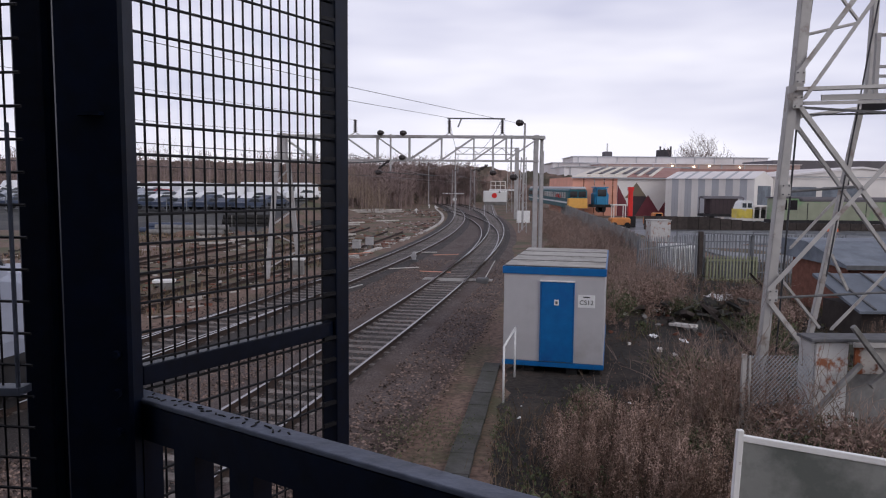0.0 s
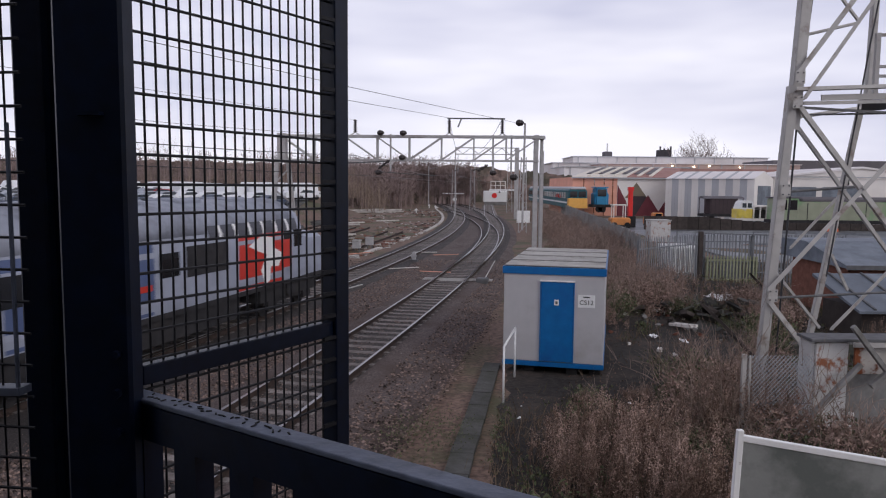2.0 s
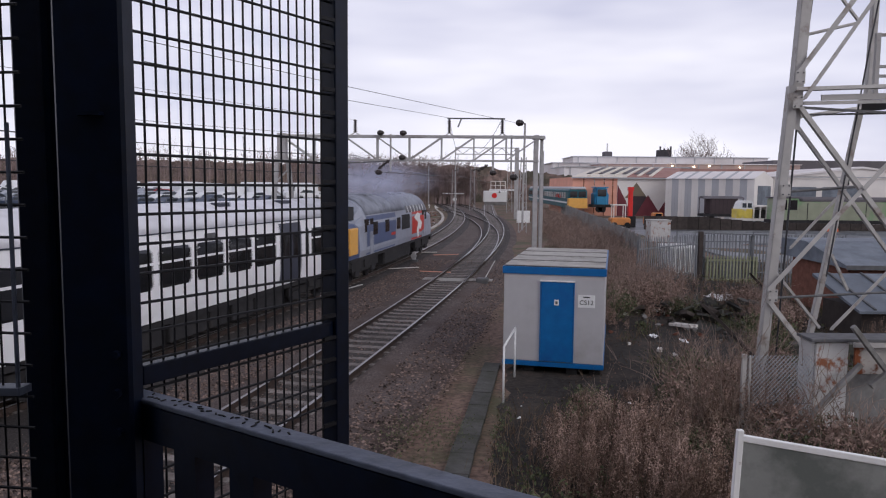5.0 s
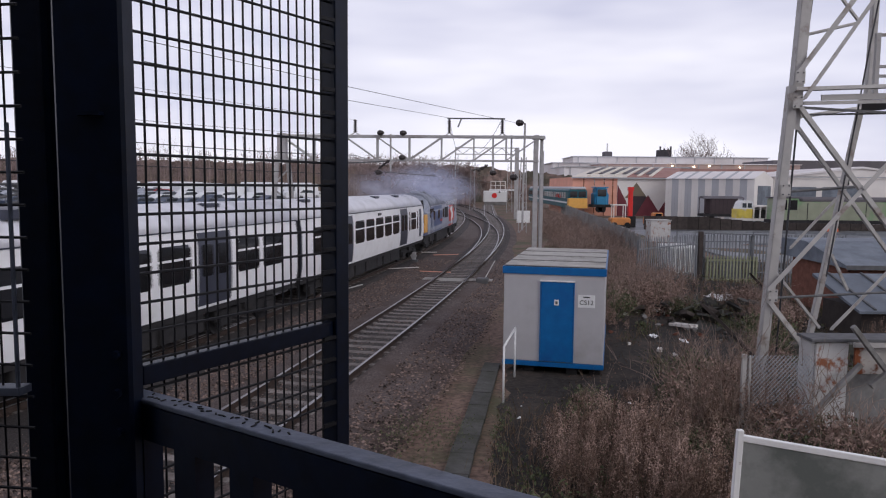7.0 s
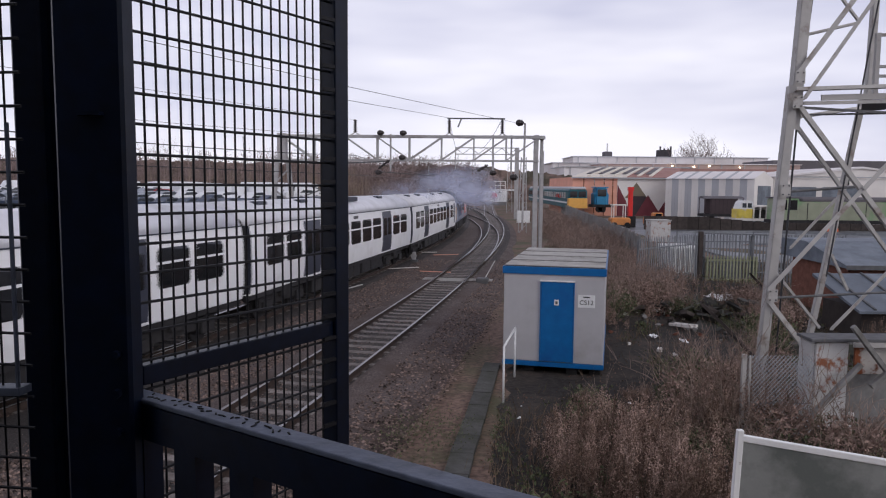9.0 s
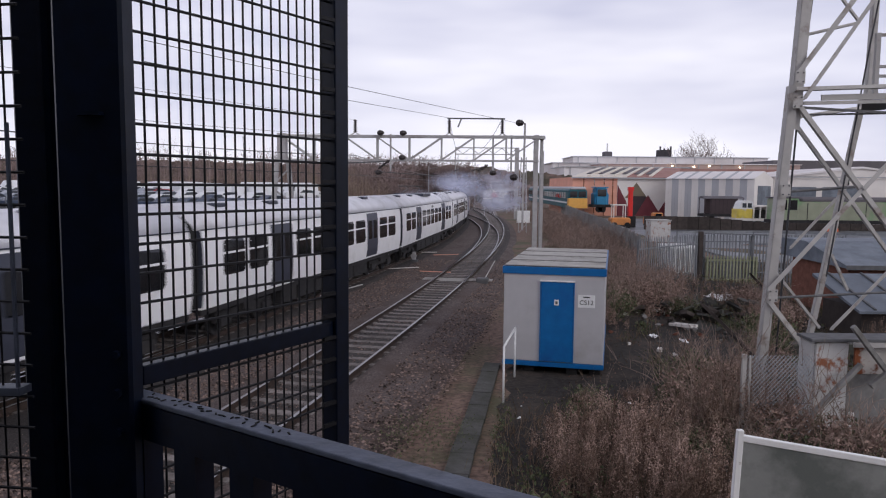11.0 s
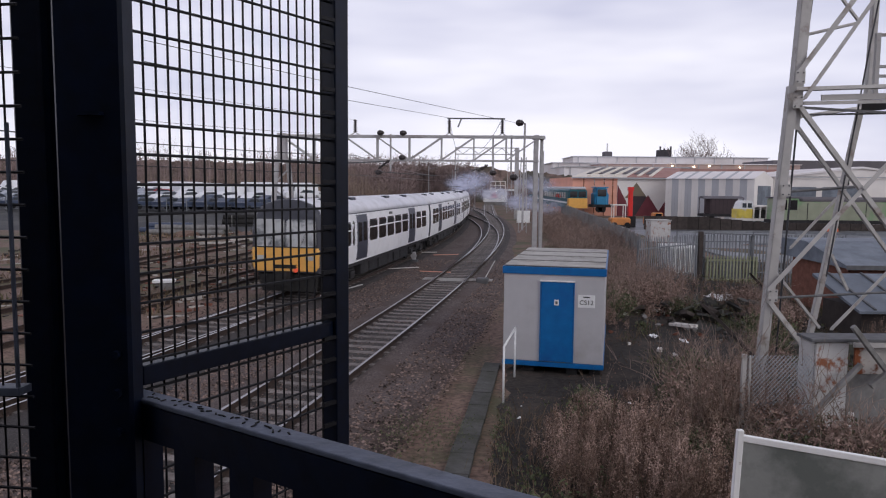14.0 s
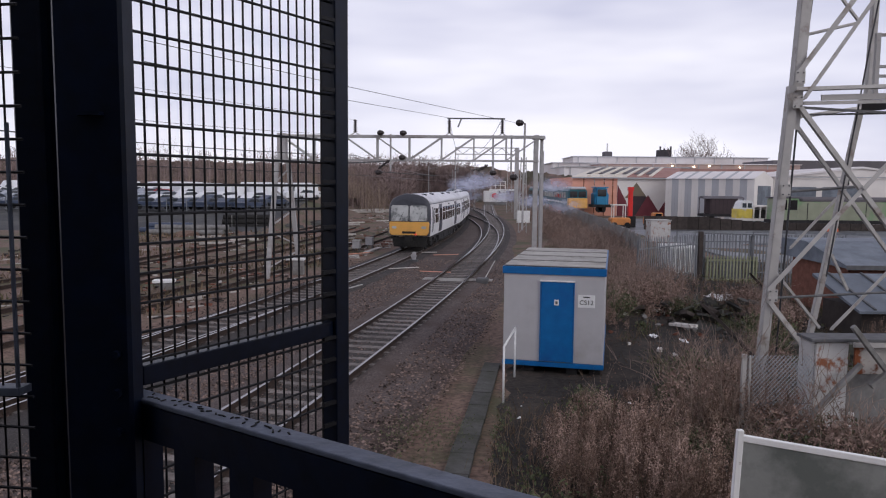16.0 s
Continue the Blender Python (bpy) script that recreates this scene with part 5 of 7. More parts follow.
    for x in (53.6, 60.2):
        part("door", Mesh().box(x, 112.9, -0.6, x + 5.6, 112.99, 4.6), SHED_ROOF, r, "blue-grey roller door")
    for x in (63.4, 70.8):
        part("window", Mesh().box(x, 112.9, 4.9, x + 1.0, 112.99, 6.1), GLASS, r)
    # far warehouses
    for x0, x1, y, z, mat, lab in ((44, 90, 260, 11.5, FAR_WHITE, "pale windowless warehouse behind the workshops"), (46, 120, 300, 14.2, FAR_WHITE, "pale low works building behind the workshops"), (60, 150, 330, 18.2, FAR_WHITE, "long pale warehouse on the skyline"),
                                   (62, 140, 280, 13.5, FAR_PINK, "pinkish works building with pale roof"), (135, 260, 300, 14.5, FAR_WHITE, "pale warehouse with a dark roof band")):
        b = thing("warehouse", lab, "building")
        part("wall", Mesh().box(x0, y, -1, x1, y + 30, z), mat, b)
        part("parapet", Mesh().box(x0 - 0.5, y - 0.5, z, x1 + 0.5, y + 30, z + 0.35), GREY_CLAD if mat is not FAR_PINK else FAR_WHITE, b)
        for i in range(int((x1 - x0) / 9)):
            part("wall_bay", Mesh().box(x0 + 2 + i * 9, y - 0.3, 2, x0 + 2.3 + i * 9, y, z), GREY_CLAD, b)
    part_b = thing("warehouse", "dark flat-roofed works block", "building")
    part("wall", Mesh().box(134, 290, -1, 262, 320, 15.8), FAR_DARK, part_b)
    # lit lamps on the far works
    for x, y, z in ((89.5, 279.4, 12.9), (98, 279.4, 12.6), (116, 279.4, 12.5), (63.5, 259.4, 11.0), (72.5, 259.4, 10.5), (104, 279.4, 12.9)):
        l = thing("wall_lamp", "lit white wall lamp on the works", "lamp", group="works lamps")
        part("bracket", Mesh().box(x - 0.2, y, z - 0.3, x + 0.2, y + 0.7, z + 0.1), STEEL_DARK, l)
        part("lamp_glass", Mesh().chamfer(x - 0.35, y - 0.4, z - 0.3, x + 0.35, y - 0.01, z + 0.2, 0.08), LAMP_GLOW, l)
    c = thing("church_tower", "dark sandstone church tower with corner pinnacles", "church tower")
    part("tower", Mesh().box(108.8, 360, 0, 114.8, 366, 23.3), STONE_DARK, c)
    for x in (108.8, 110.8, 112.8, 114.1):
        part("pinnacle", Mesh().box(x, 359.9, 23.3, x + 0.7, 360.6, 25.0 if x in (108.8, 114.1) else 24.0), STONE_DARK, c)
    v = thing("roof_turret", "small dark turret with a white mast on a works roof", "turret")
    part("turret", Mesh().chamfer(77.3, 345, 15, 81.5, 349, 21.5, 0.4), FAR_DARK, v)
    part("mast", Mesh().tube((79.4, 347, 21.5), (79.4, 347, 25.5), 0.35), WHITE_PAINT, v)


make_buildings()


def boxy_loco(name, label, m, length, mats, cab=None, height=3.4, hood=2.6):
    """A small shunter or bogie loco: frame, hood, cab with windows, wheels."""
    l = thing(name, label, "locomotive", m)
    h = length / 2
    part("frame", Mesh().box(-h, -1.25, 0.75, h, 1.25, 1.15), UNDER, l)
    part("hood", Mesh().chamfer(-h + 0.3, -1.1, 1.15, h - 0.3, 1.1, hood, 0.15), mats[0], l)
    if cab:
        a, b = cab
        part("cab", Mesh().chamfer(a, -1.3, 1.15, b, 1.3, height, 0.12), mats[1], l)
        part("cab_roof", Mesh().chamfer(a - 0.15, -1.35, height, b + 0.15, 1.35, height + 0.14, 0.05), mats[2], l)
        n = max(1, int((b - a) / 1.1))
        for i in range(n):
            x = a + 0.2 + i * (b - a - 0.2) / n
            part("cab_window", Mesh().box(x, -1.34, 2.3, x + (b - a) / n - 0.35, -1.29, height - 0.2), GLASS, l)
    for i in range(max(2, int(length / 2.2))):
        x = -h + 1.1 + i * (length - 2.2) / max(1, int(length / 2.2) - 1)
        part("wheel", Mesh().tube((x, -0.85, 0.5), (x, -0.72, 0.5), 0.5, n=16), UNDER, l)
    for x in (-h, h):
        part("buffer", Mesh().tube((x, -0.85, 1.0), (x + (0.4 if x > 0 else -0.4), -0.85, 1.0), 0.2, n=10), UNDER, l)
    return l


def make_yard():
    single("yard_tarmac", Mesh().box(19.2, 36, -0.5, 90, 104, -0.26), TARMAC, "wet grey yard surface", "yard", kind="structure")
    # dark low wall in front of the stock
    w = thing("yard_wall", "dark timber retaining wall in the railway yard", "wall")
    for i in range(40):
        part("plank", Mesh().box(22 + i * 1.2, 77.4 + 0.02 * i, -0.4, 23.15 + i * 1.2, 77.6 + 0.02 * i, float(np.interp(22 + i * 1.2, (22, 28, 35, 50), (1.2, 1.15, 0.6, 0.45))) + random.uniform(-0.04, 0.04)), DARK_TIMBER, w)
    g = boxy_loco("diesel_locomotive", "faded pale green diesel locomotive parked in the yard", pose(46.5, 81, -0.35, 0, 0, 0), 18.5, (LOCO_GREEN, LOCO_GREEN, FAR_DARK), (-9.0, -6.5), 3.6, 3.25)
    part("roof_panel", Mesh().chamfer(-6.3, -1.05, 3.25, 8.6, 1.05, 3.75, 0.25), FAR_DARK, g, "dark grey sloping roof")
    for i in range(4):
        part("body_seam", Mesh().box(-5.5 + i * 3.3, -1.115, 1.2, -5.42 + i * 3.3, -1.095, 3.1), UNDER, g)
    part("red_cover", Mesh().chamfer(5.0, -1.2, 3.76, 9.0, 1.2, 4.3, 0.2), RED_BRIGHT, g, "red cover on the roof")
    y = thing("shunting_locomotive", "small yellow shunting locomotive with a white cab", "locomotive", pose(37.9, 88, -0.5))
    part("bonnet", Mesh().chamfer(-1.75, -1.0, 1.15, 0.1, 1.0, 2.3, 0.1), YELLOW_PALE, y)
    part("cab", Mesh().loft([[(x, -0.95, z), (x + 0.0, 0.95, z)] + [(x2, 0.95, z), (x2, -0.95, z)] for z, x, x2 in ((2.3, -1.6, 0.15), (3.1, -1.3, 0.1), (3.3, -1.1, -0.1))]), WHITE_PAINT, y)
    for x0, x1 in ((-1.2, -0.7), (-0.55, -0.05)):
        part("cab_window", Mesh().box(x0, -0.965, 2.45, x1, -0.9, 3.0), CAR_GLASS, y)
    part("end_frame", Mesh().box(0.15, -1.0, 1.05, 0.3, 1.0, 2.6).box(0.98, -1.0, 1.05, 1.1, 1.0, 2.6).box(1.8, -1.0, 1.05, 1.98, 1.0, 2.6).box(0.15, -1.0, 2.55, 1.98, 1.0, 2.75), CREAM_CLAD, y)
    part("engine", Mesh().chamfer(0.3, -0.7, 1.0, 1.8, 0.7, 2.2, 0.1), DARK, y)
    part("frame", Mesh().box(-2.0, -1.0, 0.85, 2.0, 1.0, 1.14), CREAM_CLAD, y)
    for x0, x1 in ((-1.75, -2.0), (1.55, 2.0)):
        part("guard_plate", Mesh().beam((x0, -0.98, 0.95), (x1, -0.98, 0.2), 0.28, 0.06), CREAM_CLAD, y)
    for x in (-1.0, 0.9):
        part("wheel", Mesh().tube((x, -0.8, 0.45), (x, -0.68, 0.45), 0.45, n=16), UNDER, y)
    boxy_loco("shunting_locomotive", "bright blue shunting locomotive with a cab", pose(24.65, 112, 0.35) @ Matrix.Scale(1.1, 4), 2.7, (BLUE_SHUNT, BLUE_SHUNT, BLUE_SHUNT), (-0.8, 0.8), 3.5, 2.8)
    b = thing("brake_van", "dark brown goods brake van with verandahs", "railway wagon", pose(39.1, 100, -0.35, 0, 0, 0))
    part("body", Mesh().box(-1.9, -1.2, 1.1, 1.9, 1.2, 3.2), BROWN_PAINT, b)
    part("roof", Mesh().loft([[(x, y, z) for y, z in ((-1.3, 3.2), (-0.7, 3.45), (0, 3.55), (0.7, 3.45), (1.3, 3.2), (0, 3.2))] for x in (-2.8, 2.8)]), FAR_DARK, b)
    part("frame", Mesh().box(-2.8, -1.2, 0.7, 2.8, 1.2, 1.08), UNDER, b)
    for x in (-2.7, 2.6):
        for y in (-1.15, 1.05):
            part("verandah_post", Mesh().box(x, y, 1.08, x + 0.1, y + 0.1, 3.2), BROWN_PAINT, b)
    for x in (-1.6, 1.6):
        part("wheel", Mesh().tube((x, -0.9, 0.48), (x, -0.75, 0.48), 0.48, n=14), UNDER, b)
    for i in range(7):
        part("board_line", Mesh().box(-1.8 + i * 0.55, -1.215, 1.15, -1.77 + i * 0.55, -1.202, 3.15), DARK, b)
    # teal passenger train standing far off
    t = thing("parked_train", "teal railcar with a yellow end parked in the yard", "railway carriage", pose(20.5, 126, 0.45, 0, 0, -91.2))
    part("body", Mesh().chamfer(-40, -1.4, 0.7, 20, 1.4, 3.5, 0.2), TEAL, t)
    part("roof", Mesh().chamfer(-40, -1.2, 3.5, 20, 1.2, 3.9, 0.2), GREY_CLAD, t)
    part("stripe", Mesh().box(-40, -1.43, 1.35, 18.5, -1.405, 1.6), WHITE_PAINT, t)
    part("yellow_end", Mesh().chamfer(18.8, -1.43, 0.7, 20.08, 1.43, 2.2, 0.1), YELLOW, t)
    for y0 in (-1.2, 0.1):
        part("windscreen", Mesh().box(20.0, y0, 2.35, 20.06, y0 + 1.1, 3.2), GLASS, t)
    for i in range(24):
        part("window", Mesh().box(-38.5 + i * 2.35, -1.43, 2.1, -36.8 + i * 2.35, -1.405, 3.0), GLASS, t)
    # orange plant machines
    for m, lab in ((pose(19.9, 80, -0.3) @ Matrix.Scale(0.86, 4), "orange compact roller with a frame roof"), (pose(24.4, 82, -0.3) @ Matrix.Scale(0.86, 4), "orange tracked loader with a low cab")):
        d = thing("plant_machine", lab, "machine", m)
        part("body", Mesh().chamfer(-1.3, -0.8, 0.5, 1.3, 0.8, 1.4, 0.15), ORANGE_PLANT, d)
        part("chassis", Mesh().box(-1.2, -0.75, 0.25, 1.2, 0.75, 0.5), UNDER, d)
        for x in (-0.85, 0.85):
            part("wheel", Mesh().tube((x, -0.9, 0.4), (x, -0.6, 0.4), 0.42, n=16), RUBBER, d)
        if "roller" in lab:
            for x in (-0.9, 0.6):
                part("roof_post", Mesh().beam((x, -0.6, 1.4), (x, -0.6, 3.0), 0.1).beam((x, 0.6, 1.4), (x, 0.6, 3.0), 0.1), CREAM_CLAD, d)
            part("canopy", Mesh().box(-1.1, -0.8, 3.0, 0.8, 0.8, 3.12), CREAM_CLAD, d)
        else:
            part("cab", Mesh().chamfer(-0.2, -0.7, 1.4, 1.0, 0.7, 2.0, 0.1), ORANGE_PLANT, d)
            part("cab_window", Mesh().box(0.0, -0.73, 1.55, 0.8, -0.705, 1.9), GLASS, d)
    p = thing("crane_jib", "bright red upright crane jib", "crane")
    part("jib", Mesh().chamfer(21.3, 81.5, 1.0, 21.78, 82.0, 4.1, 0.06).box(21.25, 81.4, 3.95, 21.83, 82.1, 4.35), RED_BRIGHT, p)
    part("base", Mesh().box(21.0, 81.3, -0.3, 22.1, 82.3, 1.0), UNDER, p)
    s = thing("storage_box", "white weathered storage box in the yard", "container")
    part("box_body", Mesh().chamfer(17.6, 60, -0.35, 19.3, 61.5, 1.5, 0.04), RUSTY_WHITE, s)
    part("box_lid", Mesh().box(17.55, 59.95, 1.5, 19.35, 61.55, 1.58), PALE_STEEL, s)
    v = thing("storage_box", "white container behind the yard fence", "container")
    part("box_body", Mesh().chamfer(12.45, 38.4, -0.4, 14.1, 41.0, 1.1, 0.05), WHITE_PAINT, v)
    for i in range(6):
        part("rib", Mesh().box(12.5 + i * 0.28, 38.34, -0.3, 12.56 + i * 0.28, 38.395, 1.0), PALE_STEEL, v)
    for x, y in ((24.5, 96), (23.7, 97.2)):
        k = thing("traffic_cone", "orange traffic cone in the yard", "cone", pose(42 + (x - 24), 76.6, -0.3))
        part("cone", Mesh().tube((0, 0, 0.05), (0, 0, 1.0), 0.3, 0.06, n=12), ORANGE_PIPE, k)
        part("cone_base", Mesh().box(-0.35, -0.35, 0, 0.35, 0.35, 0.06), DARK, k)
    # dull curving fence rails in the yard
    m = thing("barrier", "low grey steel barrier around the yard road", "barrier")
    for i in range(9):
        a, b2 = (20 + i * 1.8, 62 - 0.25 * (i - 4) ** 2 * 0.4), (20 + (i + 1) * 1.8, 62 - 0.25 * (i - 3) ** 2 * 0.4)
        part("barrier_rail", Mesh().beam((a[0], a[1], 0.5), (b2[0], b2[1], 0.5), 0.05, 0.2), PALISADE, m)
        part("barrier_post", Mesh().beam((a[0], a[1], -0.3), (a[0], a[1], 0.6), 0.1), PALISADE, m)


make_yard()


# ---- railway furniture ----
def make_lineside():
    # buffer stop at the end of the siding
    e, h = on_line(SPUR, 118)
    b = thing("buffer_stop", "white concrete buffer stop with a red disc", "buffer stop", pose(12.6, 172, 0.3, 0, 0, 0))
    part("block", Mesh().chamfer(-2.9, 0, 0.25, 2.9, 2.0, 2.9, 0.15), WHITE_PAINT, b)
    part("base", Mesh().box(-2.6, 0.1, -0.8, 2.6, 1.9, 0.25), CONCRETE, b)
    part("disc", Mesh().tube((-0.3, -0.03, 1.75), (-0.3, -0.12, 1.75), 0.62, n=24), RED_BRIGHT, b, "round red disc")
    part("lamp", Mesh().tube((0.95, -0.03, 2.6), (0.95, -0.25, 2.6), 0.2, n=12), DARK, b)
    part("cap_beam", Mesh().box(-1.5, 0.1, 2.95, 5.5, 0.8, 3.3), WHITE_PAINT, b)
    for x in (-1.1, 0.0, 1.2, 2.4):
        part("stage_post", Mesh().beam((x, 0.6, 2.9), (x, 0.6, 5.3), 0.14), CREAM_CLAD, b)
    for z in (4.2, 5.2):
        part("stage_rail", Mesh().beam((-1.2, 0.6, z), (2.5, 0.6, z), 0.13), CREAM_CLAD, b)
    # second gantry and lattice posts further along
    g = thing("overhead_gantry", "slender lattice gantry over the far curve", "gantry")
    Y = 100.0
    for z, w in ((9.65, 0.12), (8.75, 0.12)):
        part("chord", Mesh().beam((1.6, Y, z), (10.3, Y, z), w), STEEL, g)
    for i in range(8):
        x = 1.6 + i * 1.085
        part("web", Mesh().beam((x, Y, 8.8 if i % 2 else 9.6), (x + 1.085, Y, 9.6 if i % 2 else 8.8), 0.08), STEEL, g)
    for x, w in ((1.65, 0.16), (10.25, 0.55)):
        part("mast", Mesh().beam((x, Y, -0.4), (x, Y, 9.7), w, w), STEEL, g)
    for x in (2.0, 4.4, 7.0):
        part("drop_tube", Mesh().beam((x, Y, 6.2), (x, Y, 8.8), 0.1), STEEL, g)
        insulator(g, (x - 0.5, Y, 6.4), length=0.9, axis=(0.9, 0, 0.4), r=0.16)
    def lattice_post(x, y, top, label, w=0.8):
        p = thing("lattice_post", label, "mast", pose(x, y, -0.4))
        for dx in (-w / 2, w / 2):
            part("upright", Mesh().beam((dx, 0, 0), (dx * 0.6, 0, top), 0.09), STEEL, p)
        n = int(top / 0.9)
        for i in range(n):
            s = 1 if i % 2 else -1
            k = lambda z: w / 2 * (1 - 0.4 * z / top)
            z0, z1 = i * top / n, (i + 1) * top / n
            part("web", Mesh().beam((s * k(z0), 0, z0), (-s * k(z1), 0, z1), 0.05), STEEL, p)
        return p
    p = lattice_post(7.95, 71, 7.6, "galvanised lattice signal post beside the track")
    part("cabinet", Mesh().chamfer(-0.6, -0.35, 1.1, 0.7, -0.06, 2.3, 0.04), WHITE_PAINT, p, "white relay box")
    for x, y, t in ((5.3, 130, 8), (2.2, 150, 8), (11.6, 125, 8.5)):
        lattice_post(x, y, t, "distant lattice mast of the overhead line", 1.0)
    for x, y, t in ((-22.6, 170, 10.4), (-3.6, 172, 9), (-16.1, 180, 9.8)):
        m = thing("mast", "slender grey steel overhead line mast", "mast")
        part("pole", Mesh().beam((x, y, -0.4), (x, y, t), 0.2, 0.2), STEEL, m)
        part("arm", Mesh().beam((x, y, t - 0.6), (x + 2.2, y, t - 0.3), 0.08), STEEL, m)
    # location cases, low signals and white markers
    for x, y in ((-5.95, 48.6), (-5.35, 51.4)):
        c = thing("location_case", "small pale grey lineside cabinet on legs", "cabinet", pose(x, y, -0.32, 0, 0, -10), group="lineside cabinets")
        part("case", Mesh().chamfer(-0.27, -0.2, 0.3, 0.27, 0.2, 0.82, 0.03), STEEL, c)
        part("lid", Mesh().box(-0.3, -0.23, 0.82, 0.3, 0.23, 0.87), PALE_STEEL, c)
        for lx in (-0.2, 0.16):
            part("leg", Mesh().box(lx, -0.05, 0, lx + 0.05, 0.05, 0.3), STEEL_DARK, c)
    d = thing("shunting_signal", "round white ground signal on a short post", "signal", pose(-1.72, 41.6, -0.25, 0, 0, -8))
    part("disc", Mesh().tube((0, -0.05, 0.42), (0, 0.0, 0.42), 0.17, n=20), STEEL, d)
    part("lamp_case", Mesh().chamfer(-0.1, 0, 0.2, 0.1, 0.2, 0.66, 0.03), STEEL, d)
    part("foot", Mesh().box(-0.2, -0.1, -0.1, 0.2, 0.3, 0.2), STEEL_DARK, d)
    for x, y in ((-1.6, 140), (-2.9, 146), (-1.2, 132), (-4.6, 120)):
        w = thing("marker_post", "short white trackside marker post", "marker", pose(x, y, -0.3), group="marker posts")
        part("post", Mesh().beam((0, 0, 0), (0, 0, 0.75), 0.14), WHITE_PAINT, w)
        part("cross", Mesh().box(-0.25, -0.05, 0.5, 0.25, 0.05, 0.62), WHITE_PAINT, w)
    s = thing("shelter", "small dark lineside hut with a pale flat roof", "hut", pose(2.9, 176, -0.3))
    part("hut_wall", Mesh().box(-1.6, 0, 0, 1.6, 2.5, 2.6), DARK_TIMBER, s)
    part("hut_roof", Mesh().box(-3.2, -0.5, 2.6, 2.2, 3.0, 2.85), WHITE_PAINT, s)
    q = thing("distance_disc", "round white sign on a thin post", "sign", pose(2.6, 160, -0.3))
    part("disc", Mesh().tube((0, 0, 1.6), (0, 0.06, 1.6), 0.42, n=20), WHITE_PAINT, q)
    part("post", Mesh().tube((0, 0.1, 0), (0, 0.1, 1.6), 0.05), STEEL, q)
    b2 = thing("equipment_bin", "white lineside equipment bin with a flat lid", "bin", pose(-12.0, 30.4, -0.3, 0, 0, 12))
    part("bin_body", Mesh().chamfer(-0.2, -0.25, 0, 0.35, 0.25, 0.36, 0.03), CONCRETE, b2)
    part("bin_lid", Mesh().box(-0.5, -0.3, 0.36, 0.4, 0.3, 0.46), WHITE_PAINT, b2)
    k = thing("equipment_bin", "small pale box beside the gantry leg", "bin", pose(-7.6, 36.2, -0.3))
    part("bin_body", Mesh().chamfer(-0.1, -0.2, 0.0, 0.45, 0.2, 0.75, 0.03), CONCRETE, k)
    part("bin_lid", Mesh().box(-0.4, -0.25, 0.75, 0.5, 0.25, 0.85), WHITE_PAINT, k)
    # point machine and rodding by the switch
    pm = thing("point_machine", "grey point machine with rods across the track", "point machine")
    a, h = on_line(LINE_NEAR, 23.5)
    tr = pose(a.x, a.y, 0, 0, 0, -math.degrees(h))
    for i in range(3):
        part("rod", Mesh().tube(tr @ Vector((-1.4, i * 0.28, -0.1)), tr @ Vector((1.9, i * 0.28, -0.1)), 0.022), PALE_STEEL, pm)
    part("stretcher_plate", Mesh().box(-0.55, -0.1, -0.15, 0.55, 0.22, -0.11, m=tr), PALE_STEEL, pm)
    part("machine_case", Mesh().chamfer(1.2, -0.25, -0.2, 1.75, 0.25, 0.05, 0.04, m=tr), STEEL_DARK, pm)
    part("machine_case", Mesh().chamfer(2.75, -0.15, -0.25, 3.05, 0.15, 0.25, 0.04, m=tr), CONCRETE, pm)
    # loose orange pipes and rails lying about
    for p, q2, r, mat, lab in (((-7.0, 45.2, -0.2), (-4.9, 47.6, -0.2), 0.028, ORANGE_CLAD, "faded orange pipe lying by the track"), ((-0.6, 45.4, -0.13), (1.0, 45.9, -0.13), 0.022, ORANGE_CLAD, "faded orange pipe between the tracks"),
                               ((-2.9, 37.6, -0.12), (-1.3, 38.3, -0.12), 0.02, CREAM_CLAD, "pale rod lying in the ballast"), ((-1.2, 36.6, -0.12), (0.4, 36.2, -0.12), 0.024, ORANGE_CLAD, "rusty orange rod lying in the ballast"),
                               ((2.05, 34, -0.12), (3.1, 42, -0.12), 0.03, PALE_STEEL, "spare steel bar lying beside the line"), ((-5.2, 27.2, -0.12), (-3.6, 31.4, -0.12), 0.03, PALE_STEEL, "spare steel bar lying beside the line"),
                               ((-2.0, 47.0, -0.12), (-0.4, 47.2, -0.12), 0.025, CREAM_CLAD, "pale rod lying in the ballast")):
        single("loose_bar", Mesh().tube(p, q2, r, n=8), mat, lab, "bar")
    # cable trough: slabs beside the cabin, lids along the curve
    t = thing("cable_trough", "dark concrete cable trough slabs beside the cabin", "trough", kind="structure")
    A, B = Vector((-0.58, 5.5, -0.27)), Vector((1.30, 17.9, -0.27))
    n = 14
    for i in range(n):
        o, e = A.lerp(B, i / n), A.lerp(B, (i + 0.975) / n)
        part("slab", Mesh().beam(o + Vector((random.uniform(-0.02, 0.02), 0, random.uniform(-0.01, 0.015))), e, 0.4, 0.12), CONCRETE_DARK, t)
    u = thing("cable_trough", "pale concrete cable trough along the main line", "trough", kind="structure")
    for i in range(96):
        s = 30 + i * 1.0
        if random.random() < 0.06 + (0.5 if s < 62 else 0):
            continue
        off = -2.7 - 0.5 * math.sin(s * 0.06)
        a, _ = on_line(LINE_MAIN, s, off, -0.24)
        b3, _ = on_line(LINE_MAIN, s + 0.95, off, -0.24)
        part("trough_lid", Mesh().beam(a, b3, 0.36, 0.12), PALE_CONCRETE, u)
